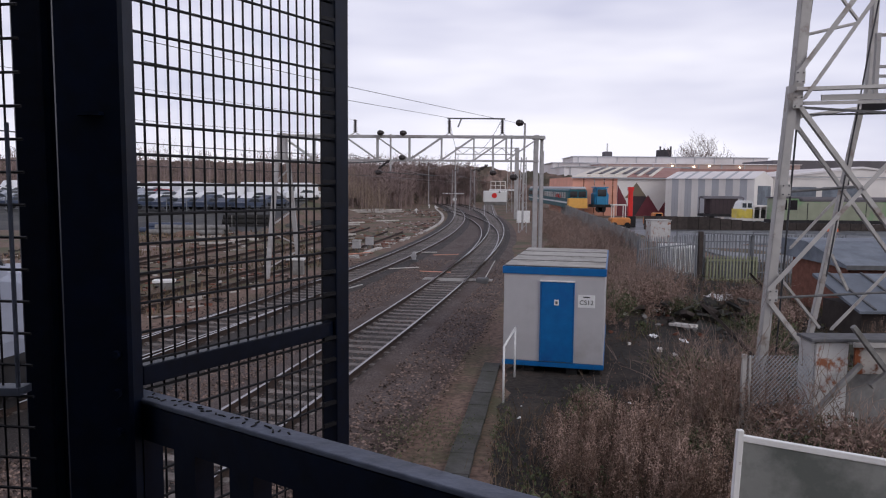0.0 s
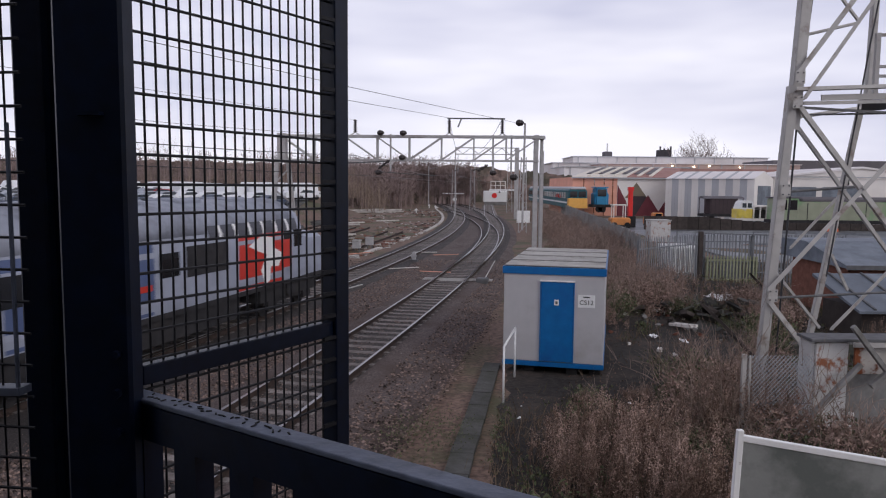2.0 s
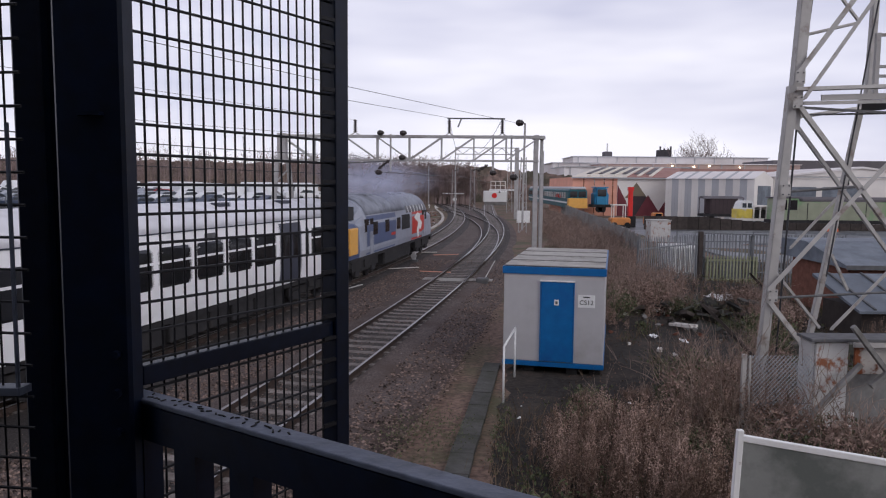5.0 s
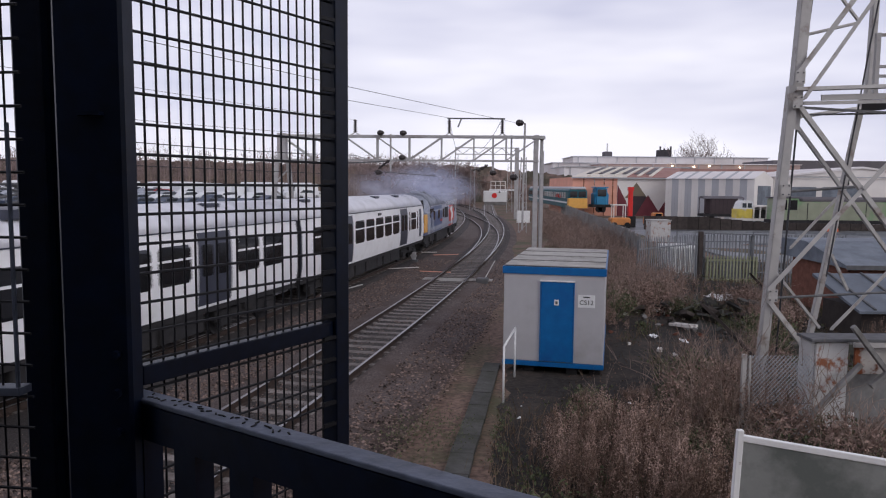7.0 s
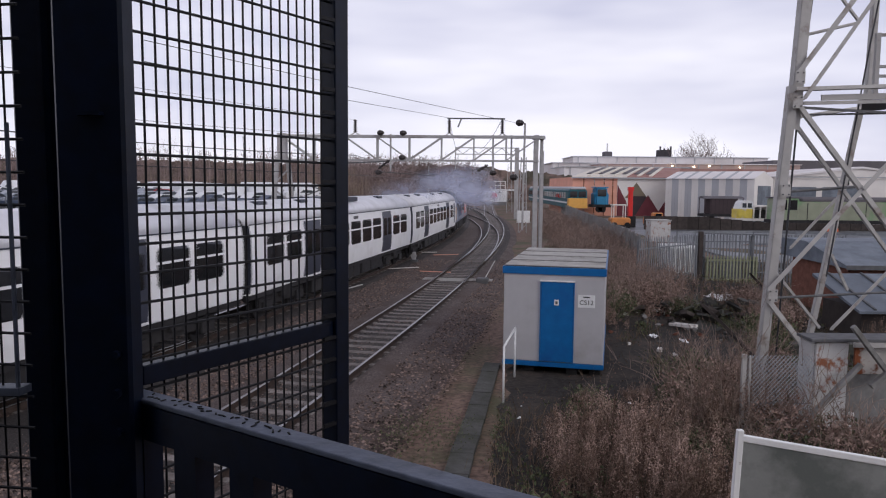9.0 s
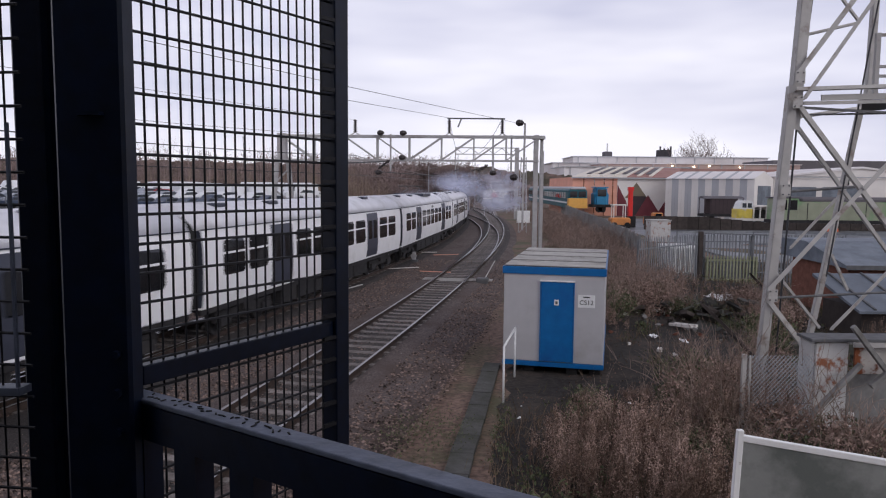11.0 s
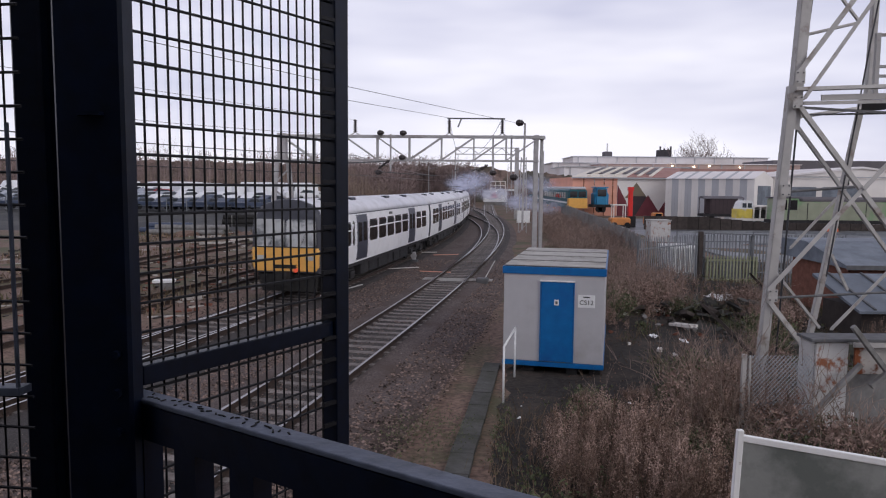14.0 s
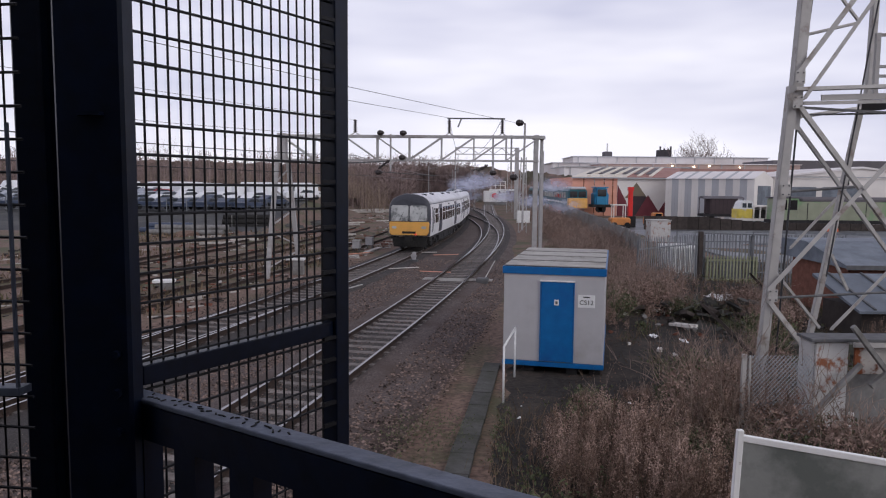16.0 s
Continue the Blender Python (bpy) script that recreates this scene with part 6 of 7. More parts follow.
    # old sidings in the rough ground
    for off, s0, s1 in ((-5.2, 2, 60), (-9.6, 0, 66), (-14.2, 8, 70)):
        t = thing("disused_track", "rusty disused siding rails in weeds", "railway track", kind="structure")
        for o in (-0.75, 0.75):
            m = rail_mesh(LINE_MAIN, s0, s1, off + o, 2.0)
            m.v = [(x, y, z - 0.13) for x, y, z in m.v]
            part("rail", m, (RAIL_SIDE, RAIL_SIDE), t)


make_lineside()


def make_wires():
    w = thing("overhead_wires", "thin overhead contact and feeder wires", "wires")

    def wire(pts, r=0.014, sag=0.0):
        out = []
        for (a, b) in zip(pts[:-1], pts[1:]):
            a, b = Vector(a), Vector(b)
            for i in range(8):
                k = i / 8
                q = a.lerp(b, k)
                q.z -= sag * 4 * k * (1 - k)
                out.append(q)
        out.append(Vector(pts[-1]))
        part("wire", Mesh().line(out, r, 4), WIRE, w)

    near = lambda s, z, o=0: tuple(on_line(LINE_MAIN, s, o, z)[0])
    wire([near(-25, 4.75), near(25.5, 4.8), near(91, 4.8), near(170, 4.8)], 0.012)
    wire([near(-25, 6.3), near(25.5, 5.75), near(91, 6.0), near(170, 6)], 0.014, 0.6)
    n2 = lambda s, z, o=0: tuple(on_line(LINE_NEAR, s, o, z)[0])
    wire([n2(25.2, 4.8), n2(91, 4.8), n2(170, 4.8)], 0.012)
    wire([n2(25.2, 5.6), n2(91, 6.0), n2(170, 6)], 0.014, 0.5)
    # feeders running from beyond the guard to the gantry head
    wire([(-9.3, 10.0, 6.38), (-4.35, 35.1, 7.5)], 0.006, 0.05)
    wire([(-5.87, 14, 7.08), (-2.93, 22, 7.3), (3.45, 34.5, 7.36)], 0.008)
    wire([(-5.88, 14, 6.67), (-2.93, 22, 6.89), (0.26, 35.1, 7.62)], 0.008)
    wire([(-9.4, 12.0, 5.75), (-4.9, 34.8, 6.75)], 0.006, 0.1)
    wire([(2.86, 35.1, 7.6), (4.4, 98, 9.7)], 0.014, 0.8)
    wire([(0.26, 35.1, 7.6), (2.0, 98, 9.7)], 0.014, 0.8)
    for s, z0, z1, o in ((14, 4.78, 5.9, 0), (40, 4.8, 5.6, 0), (56, 4.8, 5.6, 0)):
        wire([near(s, z0, o), near(s, z1, o)], 0.008)


make_wires()


# ---- car park ----
def make_car(name, label, mat, van=False):
    c = thing(name, label, "van" if van else "car", group="vehicles in the car park")
    if van:
        body = [(-2.6, 0.35), (2.5, 0.35), (2.65, 0.6), (2.6, 1.05), (2.0, 1.25), (1.45, 2.1), (1.2, 2.25), (-2.5, 2.3), (-2.65, 2.1)]
        glass = [(1.32, 1.3), (1.9, 1.3), (1.42, 2.05), (1.2, 2.1)]
    else:
        body = [(-2.1, 0.35), (2.0, 0.35), (2.15, 0.55), (2.1, 0.8), (1.2, 0.95), (0.5, 1.42), (-1.1, 1.48), (-1.8, 1.05), (-2.15, 0.95)]
        glass = [(1.0, 0.98), (0.42, 1.36), (-1.0, 1.40), (-1.55, 1.02)]
    w = 0.95 if van else 0.85
    part("body", Mesh().loft([[(x * 0.985, -w, 0.4 + (z - 0.4) * 0.97) for x, z in body], [(x, -w + 0.08, z) for x, z in body], [(x, w - 0.08, z) for x, z in body], [(x * 0.985, w, 0.4 + (z - 0.4) * 0.97) for x, z in body]]), mat, c)
    part("window", Mesh().loft([[(x, -w - 0.012, z) for x, z in glass], [(x, w + 0.012, z) for x, z in glass]]), CAR_GLASS, c)
    for x in (-1.35, 1.35) if not van else (-1.6, 1.7):
        for y in (-w + 0.02, w - 0.2):
            part("wheel", Mesh().tube((x, y - 0.02, 0.33), (x, y + 0.18, 0.33), 0.33, n=14), RUBBER, c)
    return c


def park_height(y):
    return float(np.interp(y, (66, 104), (-0.2, 2.3)))


def make_car_park():
    v = [(-130, 66, -0.45), (-17.5, 66, -0.45), (-19.5, 104, 2.3), (-130, 104, 2.3), (-27, 150, 2.4), (-130, 150, 2.4), (-27, 150, -0.6), (-130, 150, -0.6), (-17.5, 66, -0.7), (-130, 66, -0.7), (-19.5, 104, -0.6)]
    single("car_park", Mesh().add(v, [(0, 1, 2, 3), (3, 2, 4, 5), (5, 4, 6, 7), (9, 8, 1, 0), (1, 8, 10, 2), (2, 10, 6, 4)]), PARK_TARMAC, "sloping tarmac car park beyond the sidings", "car park", kind="structure")
    # earth slope from the car park down to the sidings
    edge = [(-17.5, 66, -0.43), (-18.4, 84, 0.87), (-19.5, 104, 2.32), (-23.5, 128, 2.38), (-27, 150, 2.42)]
    v = []
    for x, y, z in edge:
        for k in range(7):
            u = k / 6
            v.append((x - 0.3 + u * (3.0 + 2.6 * max(0, z)), y, -0.45 + (z + 0.47) * (1 - u) ** 1.3 + 0.12 * u * noise.noise(Vector((x + u * 6, y, 1)))))
    single("earth_slope", Mesh().add(v, [(j * 7 + i, j * 7 + i + 1, (j + 1) * 7 + i + 1, (j + 1) * 7 + i) for j in range(4) for i in range(6)]), SOIL, "brown earth slope below the car park", "slope", kind="structure", smooth=True)
    base = [make_car("white_van", "white panel van parked in the car park", CAR_WHITE, True), make_car("white_car", "white car parked in the car park", CAR_WHITE), make_car("silver_car", "silver-grey car parked in the car park", CAR_SILVER),
            make_car("blue_car", "dark blue car parked in the car park", CAR_BLUE), make_car("red_car", "red car parked in the car park", CAR_RED)]
    rnd = random.Random(11)
    spots = []
    for row, (y, kinds) in enumerate(((101.5, (1, 1, 2, 1)), (107, (1, 1, 1, 0)), (113, (1, 1, 0, 0)), (119, (1, 1, 0)), (96, (1, 1, 2, 1)), (91, (1, 2, 3, 1)), (86.5, (3, 2, 3)))):
        x = -72.0 if row < 4 else -66.0
        end = -19.5 if row < 4 else (-21 if y > 80 else -27)
        while x < end:
            k = kinds[rnd.randrange(len(kinds))]
            if rnd.random() < 0.93:
                spots.append((x, y, k))
            x += rnd.uniform(2.3, 3.4)
    spots += [(-29.5, 99, 0), (-27.2, 99.5, 0), (-25.0, 100, 0), (-33.0, 101, 0), (-20.5, 101, 0)]
    first = set()
    spots = [s for s in spots if not (abs(s[1] - 101.5) < 1.6 and (-31.5 < s[0] < -23.5 or -41.0 < s[0] < -37.5)) or s[2] == 0]
    spots.append((-39.3, 100.5, 4))
    for x, y, k in spots:
        turn = rnd.choice((60, 240)) + rnd.uniform(-18, 18) if k != 4 else 10
        m = pose(x, y + rnd.uniform(-0.5, 0.5), park_height(y) + 0.02, rnd.uniform(-1, 1), 0, turn)
        if k in first:
            copy_thing(base[k], m)
        else:
            first.add(k)
            base[k].matrix_basis = m
    # mesh fence and stacked pipes at the foot of the car park
    f = thing("mesh_fence", "blue-grey steel mesh fence below the car park", "fence")
    for i in range(24):
        x = -70 + i * 2.35
        part("post", Mesh().beam((x, 83, park_height(83) - 0.2), (x, 83, park_height(83) + 1.7), 0.08), PALISADE, f)
    for z in (0.3, 0.8, 1.3, 1.65):
        part("rail", Mesh().beam((-70, 83, park_height(83) + z), (-16, 83, park_height(83) + z), 0.04), PALISADE, f)
    p = thing("pipe_stack", "black pipes stacked three high with pale ties", "pipes")
    for j in range(3):
        for k in range(4 - j):
            part("pipe", Mesh().tube((-22.6 + 0.1 * k, 72.2 + 0.56 * k + 0.28 * j, -0.05 + 0.48 * j), (-18.0 + 0.1 * k, 72.6 + 0.56 * k + 0.28 * j, -0.05 + 0.48 * j), 0.275, n=12), DARK, p)
    for x in (-21.5, -19.0):
        part("tie_strap", Mesh().box(x, 71.85, -0.33, x + 0.07, 71.9, 1.15), CONCRETE, p)
    for x0, x1, y, mat, lab in ((-28.5, -24.2, 66.5, CAR_BLUE, "blue-grey pipes bundled on the ground"), (-26.4, -19.8, 63.4, CONCRETE, "long grey pipes lying in the sidings"), (-33.0, -28.8, 65.0, CONCRETE, "long grey pipes lying in the sidings")):
        o = thing("pipe_bundle", lab, "pipes")
        for j, (dy, z) in enumerate(((0, -0.05), (0.52, -0.05), (0.26, 0.38))):
            part("pipe", Mesh().tube((x0 + 0.25 * j, y + dy, z), (x1 + 0.2 * j, y + dy + 0.3, z), 0.25, n=12), mat, o)
    for x, y, h in ((-33, 108, 10.2), (-52, 112, 9.5)):
        l = thing("lamp_post", "slim grey car park lamp post", "street lamp", pose(x, y, 2.2))
        part("pole", Mesh().tube((0, 0, 0), (0, 0, h - 4.2), 0.09, 0.05), STEEL, l)
        part("lamp_head", Mesh().chamfer(-0.1, -0.15, h - 4.2, 0.7, 0.15, h - 4.05, 0.03), STEEL, l)


make_car_park()


# ---- plants ----
def twig(m, p, d, length, r, rnd, depth, bend=0.35, slot=0):
    """A branch in three short lengths that splits at its end."""
    p, d = Vector(p), Vector(d).normalized()
    for k in range(3):
        q = p + d * (length / 3)
        m.tube(p, q, r * (1 - 0.22 * k), r * (0.78 - 0.22 * k), n=3, slot=slot)
        p = q
        d = (d + Vector((rnd.uniform(-bend, bend), rnd.uniform(-bend, bend), rnd.uniform(-bend * 0.6, bend)))).normalized()
        if depth and k:
            for _ in range(2):
                e = (d + Vector((rnd.uniform(-0.9, 0.9), rnd.uniform(-0.9, 0.9), rnd.uniform(-0.2, 0.7)))).normalized()
                twig(m, p, e, length * rnd.uniform(0.45, 0.7), r * 0.55, rnd, depth - 1, bend, slot)


def leafy(m, p, r, n, size, rnd, slot=0, squash=0.8):
    for _ in range(n):
        a = Vector((rnd.gauss(0, r * 0.5), rnd.gauss(0, r * 0.5), rnd.gauss(0, r * 0.5 * squash))) + p
        u = Vector((rnd.uniform(-1, 1), rnd.uniform(-1, 1), rnd.uniform(-1, 1))).normalized() * size * rnd.uniform(0.5, 1.3)
        v = Vector((rnd.uniform(-1, 1), rnd.uniform(-1, 1), rnd.uniform(-1, 1))).normalized() * size * 0.55
        m.add([a - u, a + v * 0.8, a + u, a - v], [(0, 1, 2, 3)], slot)


def bank(x, y):
    """True where the ground beside the line is overgrown."""
    edge = float(np.interp(y, (5, 11, 17.5, 22, 36, 60, 100), (0.1, 0.75, 1.6, 5.2, 5.6, 8.0, 10.5)))
    cabin = (1.2 < x < 5.4 and 15.3 < y < 22.6) or (x < 2.6 and 14.2 < y < 17)
    clear = 4.2 < x < 9.5 and 18.5 < y < 24.5 and noise.noise(Vector((x * 0.6, y * 0.6, 9))) > -0.25
    return x > edge and not cabin and not clear


def make_plants():
    rnd = random.Random(21)
    # tall dead weeds with fluffy heads
    stems, heads = Mesh(), Mesh()
    count = 0
    while count < 1650:
        y = rnd.uniform(7.5, 16.5) if rnd.random() < 0.72 else rnd.uniform(16, 34)
        x = rnd.uniform(0.2, 7.5) if y < 17 else rnd.uniform(4.8, 13)
        if not bank(x, y):
            continue
        dens = noise.noise(Vector((x * 0.45, y * 0.45, 1.5)))
        dens += 0.35 * noise.noise(Vector((x * 1.7, y * 1.7, 4.5)))
        if dens < rnd.uniform(0.14, 0.36):
            continue
        count += 1
        z = ground_height(x, y)
        grow = 0.55 + 0.6 * min(1, max(0, (x - 0.8) / 2.5))
        h = rnd.uniform(0.35, 0.95) * grow * (1.15 if y < 17 else 0.75)
        lean = Vector((rnd.gauss(0, 0.16), rnd.gauss(0, 0.16), 1)).normalized()
        top = Vector((x, y, z)) + lean * h
        stems.tube((x, y, z), top, 0.006, 0.003, n=3)
        for _ in range(rnd.randint(1, 3)):
            a = Vector((x, y, z)) + lean * h * rnd.uniform(0.35, 0.9)
            b = a + Vector((rnd.gauss(0, 0.1), rnd.gauss(0, 0.1), rnd.uniform(0.05, 0.25)))
            stems.tube(a, b, 0.004, 0.002, n=3)
            if count % 2:
                leafy(heads, b, 0.04, 10, 0.014, rnd, 0, 3.0)
        if count % 2:
            big = rnd.uniform(0.8, 1.5)
            leafy(heads, top - lean * 0.14 * big, 0.058 * big, rnd.randint(80, 140), 0.019, rnd, 0, 3.2)
    single("weed_stems", stems, DRY_STEM, "dead brown weed stems on the bank", "weeds", kind="stuff")
    single("weed_heads", heads, PLUME, "faded fluffy brown seed heads on dead weeds", "weeds", kind="stuff")
    # low dry grass, litter of leaves and ground ivy
    grass, ivy = Mesh(), Mesh()
    for _ in range(30000):
        y = 7 + 38 * rnd.random() ** 1.7
        x = rnd.uniform(-0.3, 6 + y * 0.42)
        ok = bank(x, y)
        if not ok and rnd.random() > 0.1:
            continue
        if not ok and (x < -0.1 or noise.noise(Vector((x, y, 2))) < 0.15):
            continue
        z = ground_height(x, y)
        h = rnd.uniform(0.06, 0.34)
        w = 0.006 + 0.0004 * y
        a = rnd.uniform(0, math.pi)
        dx, dy = math.cos(a) * w, math.sin(a) * w
        grass.add([(x - dx, y - dy, z), (x + dx, y + dy, z), (x + rnd.gauss(0, 0.09), y + rnd.gauss(0, 0.09), z + h)], [(0, 1, 2)])
    for _ in range(9000):
        y = 7 + 36 * rnd.random() ** 1.6
        x = rnd.uniform(0.3, 6 + y * 0.4)
        if not bank(x, y) or noise.noise(Vector((x * 0.5, y * 0.5, 7))) < 0.0:
            continue
        leafy(ivy, Vector((x, y, ground_height(x, y) + rnd.uniform(0.02, 0.3))), 0.08, 4, 0.034 + 0.0006 * y, rnd)
    # weeds at the edge of the stones and in the left sidings
    for cx, cy, n, sp in ((-0.6, 12.2, 420, 0.6), (0.1, 12.8, 260, 0.5), (-0.3, 13.2, 150, 0.5)):
        for _ in range(n):
            x, y = rnd.gauss(cx, sp * 0.6), rnd.gauss(cy, sp)
            leafy(ivy, Vector((x, y, -0.2 + rnd.uniform(0, 0.14))), 0.05, 2, 0.022, rnd)
    for _ in range(9000):
        x, y = rnd.uniform(-30, -6), 24 + 45 * rnd.random() ** 1.4
        if noise.noise(Vector((x * 0.22, y * 0.16, 4))) < 0.05 or x > -7.2 + (y - 22) * 0.24 - 3.6:
            continue
        z = -0.3
        h, w, a = rnd.uniform(0.1, 0.4), 0.02 + 0.0006 * y, rnd.uniform(0, math.pi)
        grass.add([(x - math.cos(a) * w, y - math.sin(a) * w, z), (x + math.cos(a) * w, y + math.sin(a) * w, z), (x + rnd.gauss(0, 0.12), y + rnd.gauss(0, 0.12), z + h)], [(0, 1, 2)])
    litter = Mesh()
    for _ in range(14000):
        y = 7 + 26 * rnd.random() ** 1.5
        x = rnd.uniform(0.2, 6 + y * 0.35)
        if x < float(np.interp(y, (5, 11, 17.5, 22, 36), (0.0, 0.65, 1.45, 4.4, 5.0))) or noise.noise(Vector((x * 0.7, y * 0.7, 12))) < rnd.uniform(-0.4, 0.3):
            continue
        leafy(litter, Vector((x, y, ground_height(x, y) + 0.035)), 0.06, 1, 0.02 + 0.0006 * y, rnd, 0, 0.3)
    single("leaf_litter", litter, LEAF_LITTER, "fallen red-brown leaves on the dark soil", "leaves", kind="stuff")
    single("dry_grass", grass, DRY_GRASS, "thin dry grass over the rough ground", "grass", kind="stuff")
    single("ground_ivy", ivy, GREEN_LEAF, "dull green low leaves among the weeds", "ground cover", kind="stuff")

    # brown scrub along the boundary: a few shrub shapes, repeated
    def shrub(seed, tall, leaf_mat, leaves, label):
        r2 = random.Random(seed)
        s = thing("shrub", label, "shrub", group="scrub along the boundary")
        br, lf = Mesh(), Mesh()
        for _ in range(11):
            d = Vector((r2.gauss(0, 0.55), r2.gauss(0, 0.55), 1))
            twig(br, (r2.gauss(0, 0.12), r2.gauss(0, 0.12), -0.1), d, tall * r2.uniform(0.6, 0.95), 0.018, r2, 2, 0.3)
        for _ in range(leaves):
            a, rr = r2.uniform(0, 6.28), r2.random() ** 0.5 * tall * 0.62
            leafy(lf, Vector((math.cos(a) * rr, math.sin(a) * rr, tall * (0.15 + 0.75 * r2.random() * (1 - (rr / tall) ** 2)))), 0.16, 4, 0.05, r2)
        part("twig_tangle", br, SCRUB_STEM, s)
        part("foliage", lf, leaf_mat, s)
        return s

    shrubs = [shrub(1, 1.5, SCRUB_LEAF, 420, "bare brown scrub bush with faded leaves"), shrub(2, 1.9, SEED_HEAD, 380, "tall bare brown scrub bush"), shrub(3, 1.3, GREEN_LEAF, 380, "low scrub bush with dull green leaves"),
              shrub(4, 1.0, SCRUB_LEAF, 300, "low tangle of dead brown bramble")]
    placed = [False] * 4
    spots = []
    for _ in range(46):
        y = rnd.uniform(24, 48)
        spots.append((rnd.uniform(5.4 + (y - 24) * 0.06, 8.8 + (y - 24) * 0.16), y, rnd.choice((0, 0, 3, 3, 2)), rnd.uniform(0.7, 1.05)))
    for _ in range(95):
        y = rnd.uniform(40, 108)
        e = float(np.interp(y, (46, 105), (8.4, 12.5)))
        spots.append((rnd.uniform(e - 0.3, e + 3.4), y, rnd.choice((0, 3, 0, 1)), rnd.uniform(0.6, 1.0)))
    for x, y, k in ((5.2, 23.2, 3), (5.9, 24.0, 2), (6.9, 27, 2), (8.3, 28.5, 2), (9.6, 30, 0), (5.2, 13.4, 0), (5.9, 12.0, 3), (5.4, 15.0, 2), (8.6, 18.4, 2), (9.6, 20.5, 2), (10.5, 22, 0), (7.8, 16.8, 3), (6.4, 14.4, 0), (11.4, 26.5, 3), (6.6, 11, 3)):
        spots.append((x, y, k, rnd.uniform(0.75, 1.0)))
    for _ in range(34):
        y = rnd.uniform(8.5, 15.2)
        x = rnd.uniform(1.4 + (y - 8.5) * 0.12, 5.6)
        if bank(x, y):
            spots.append((x, y, rnd.choice((0, 2, 2, 3)), rnd.uniform(0.28, 0.5)))
    for x, y, k, sc in spots:
        m = pose(x, y, ground_height(x, y), 0, 0, rnd.uniform(0, 360)) @ Matrix.Scale(sc, 4)
        if placed[k]:
            q = copy_thing(shrubs[k], pose(0, 0, 0))
            q.matrix_basis = m
        else:
            placed[k] = True
            shrubs[k].matrix_basis = m
    # tangle of thin bare stems over the weeds
    tangle = Mesh()
    for _ in range(210):
        y = rnd.uniform(9.0, 17.0)
        x = rnd.uniform(2.6 + (y - 9.5) * 0.1, 6.6)
        if not bank(x, y) or (x < 4.6 and y > 13.5):
            continue
        d = Vector((rnd.gauss(-0.2, 0.6), rnd.gauss(0, 0.5), 1))
        twig(tangle, (x, y, ground_height(x, y)), d, rnd.uniform(0.5, 1.3), 0.007, rnd, 1, 0.35)
    single("bramble_tangle", tangle, CREAM_STEM, "tangle of thin bare bramble stems", "brambles", kind="stuff")
    # green nettles and brambles low in the weeds
    low = Mesh()
    for _ in range(120):
        y = rnd.uniform(8.2, 24)
        x = rnd.uniform(1.2, 7.5) if y < 17 else rnd.uniform(5, 11)
        if not bank(x, y) or noise.noise(Vector((x * 0.4, y * 0.4, 21))) < -0.05:
            continue
        leafy(low, Vector((x, y, ground_height(x, y) + 0.22)), rnd.uniform(0.2, 0.42), rnd.randint(60, 160), 0.045, rnd, 0, 0.6)
    single("green_brambles", low, GREEN_LEAF, "dull green bramble leaves among dead weeds", "brambles", kind="stuff")
    # arching bare canes by the fence
    for x, y, d in ((5.1, 12.0, (-0.35, 0.1, 1)), (5.2, 12.4, (-0.15, -0.2, 1)), (4.9, 12.9, (-0.55, 0.1, 0.8)), (5.35, 12.8, (0.2, 0, 1)), (4.6, 12.2, (-0.1, 0.2, 1)), (6.5, 12.3, (0.2, 0, 1)), (7.4, 12.9, (-0.2, 0, 1))):
        c = Mesh()
        for _ in range(3):
            twig(c, (x + rnd.gauss(0, 0.12), y, -0.35), Vector(d) + Vector((rnd.gauss(0, 0.25), rnd.gauss(0, 0.2), 0)), rnd.uniform(0.9, 1.8), 0.013, rnd, 1, 0.3)
        single("cane_clump", c, CREAM_STEM, "pale bare arching canes beside the fence", "canes")
    # woods beyond the railway
    trunks, back = Mesh(), Mesh()
    for _ in range(900):
        y = rnd.uniform(138, 205)
        x = rnd.uniform(-140, 6) if rnd.random() < 0.7 else rnd.uniform(-32, 8)
        y = max(y, 176) if x > -6 else y
        top = float(np.interp(x, (-140, -75, -40, -5, 14), (14.8, 14.2, 13.8, 12.8, 10.5))) * rnd.uniform(0.6, 1.05) * (y / 170)
        base = Vector((x, y, -0.4))
        trunks.tube(base, base + Vector((rnd.gauss(0, 0.3), 0, top * 0.85)), 0.2, 0.06, n=4)
        for _ in range(26):
            k = rnd.uniform(0.15, 0.95)
            p = base + Vector((0, 0, top * k * 0.9))
            q = p + Vector((rnd.gauss(0, 1.3), rnd.gauss(0, 0.8), rnd.uniform(0.4, 2.4) * (1.2 - k)))
            s = Vector((0.065, 0, 0.0))
            trunks.add([p - s, p + s, q], [(0, 1, 2)])
            for _ in range(2):
                e = q + Vector((rnd.gauss(0, 0.7), rnd.gauss(0, 0.5), rnd.uniform(-0.1, 0.9)))
                mid = p.lerp(q, rnd.uniform(0.3, 0.9))
                trunks.add([mid - s * 0.8, mid + s * 0.8, e], [(0, 1, 2)])
    single("winter_woods", trunks, WOOD_TWIG, "bare brown winter woodland beyond the railway", "woods", kind="stuff")
    for yb, zb, x0, x1, step in ((208, 1.0, -260, 40, 0.8), (186, 0.55, -150, 4, 0.6)):
        n = int((x1 - x0) / step)
        top = []
        for i in range(n + 1):
            x = x0 + i * step
            k = float(np.interp(x, (-140, -75, -40, -5, 14, 60), (10.2, 9.8, 9.4, 9.2, 8.4, 5.5))) * zb * (yb / 185)
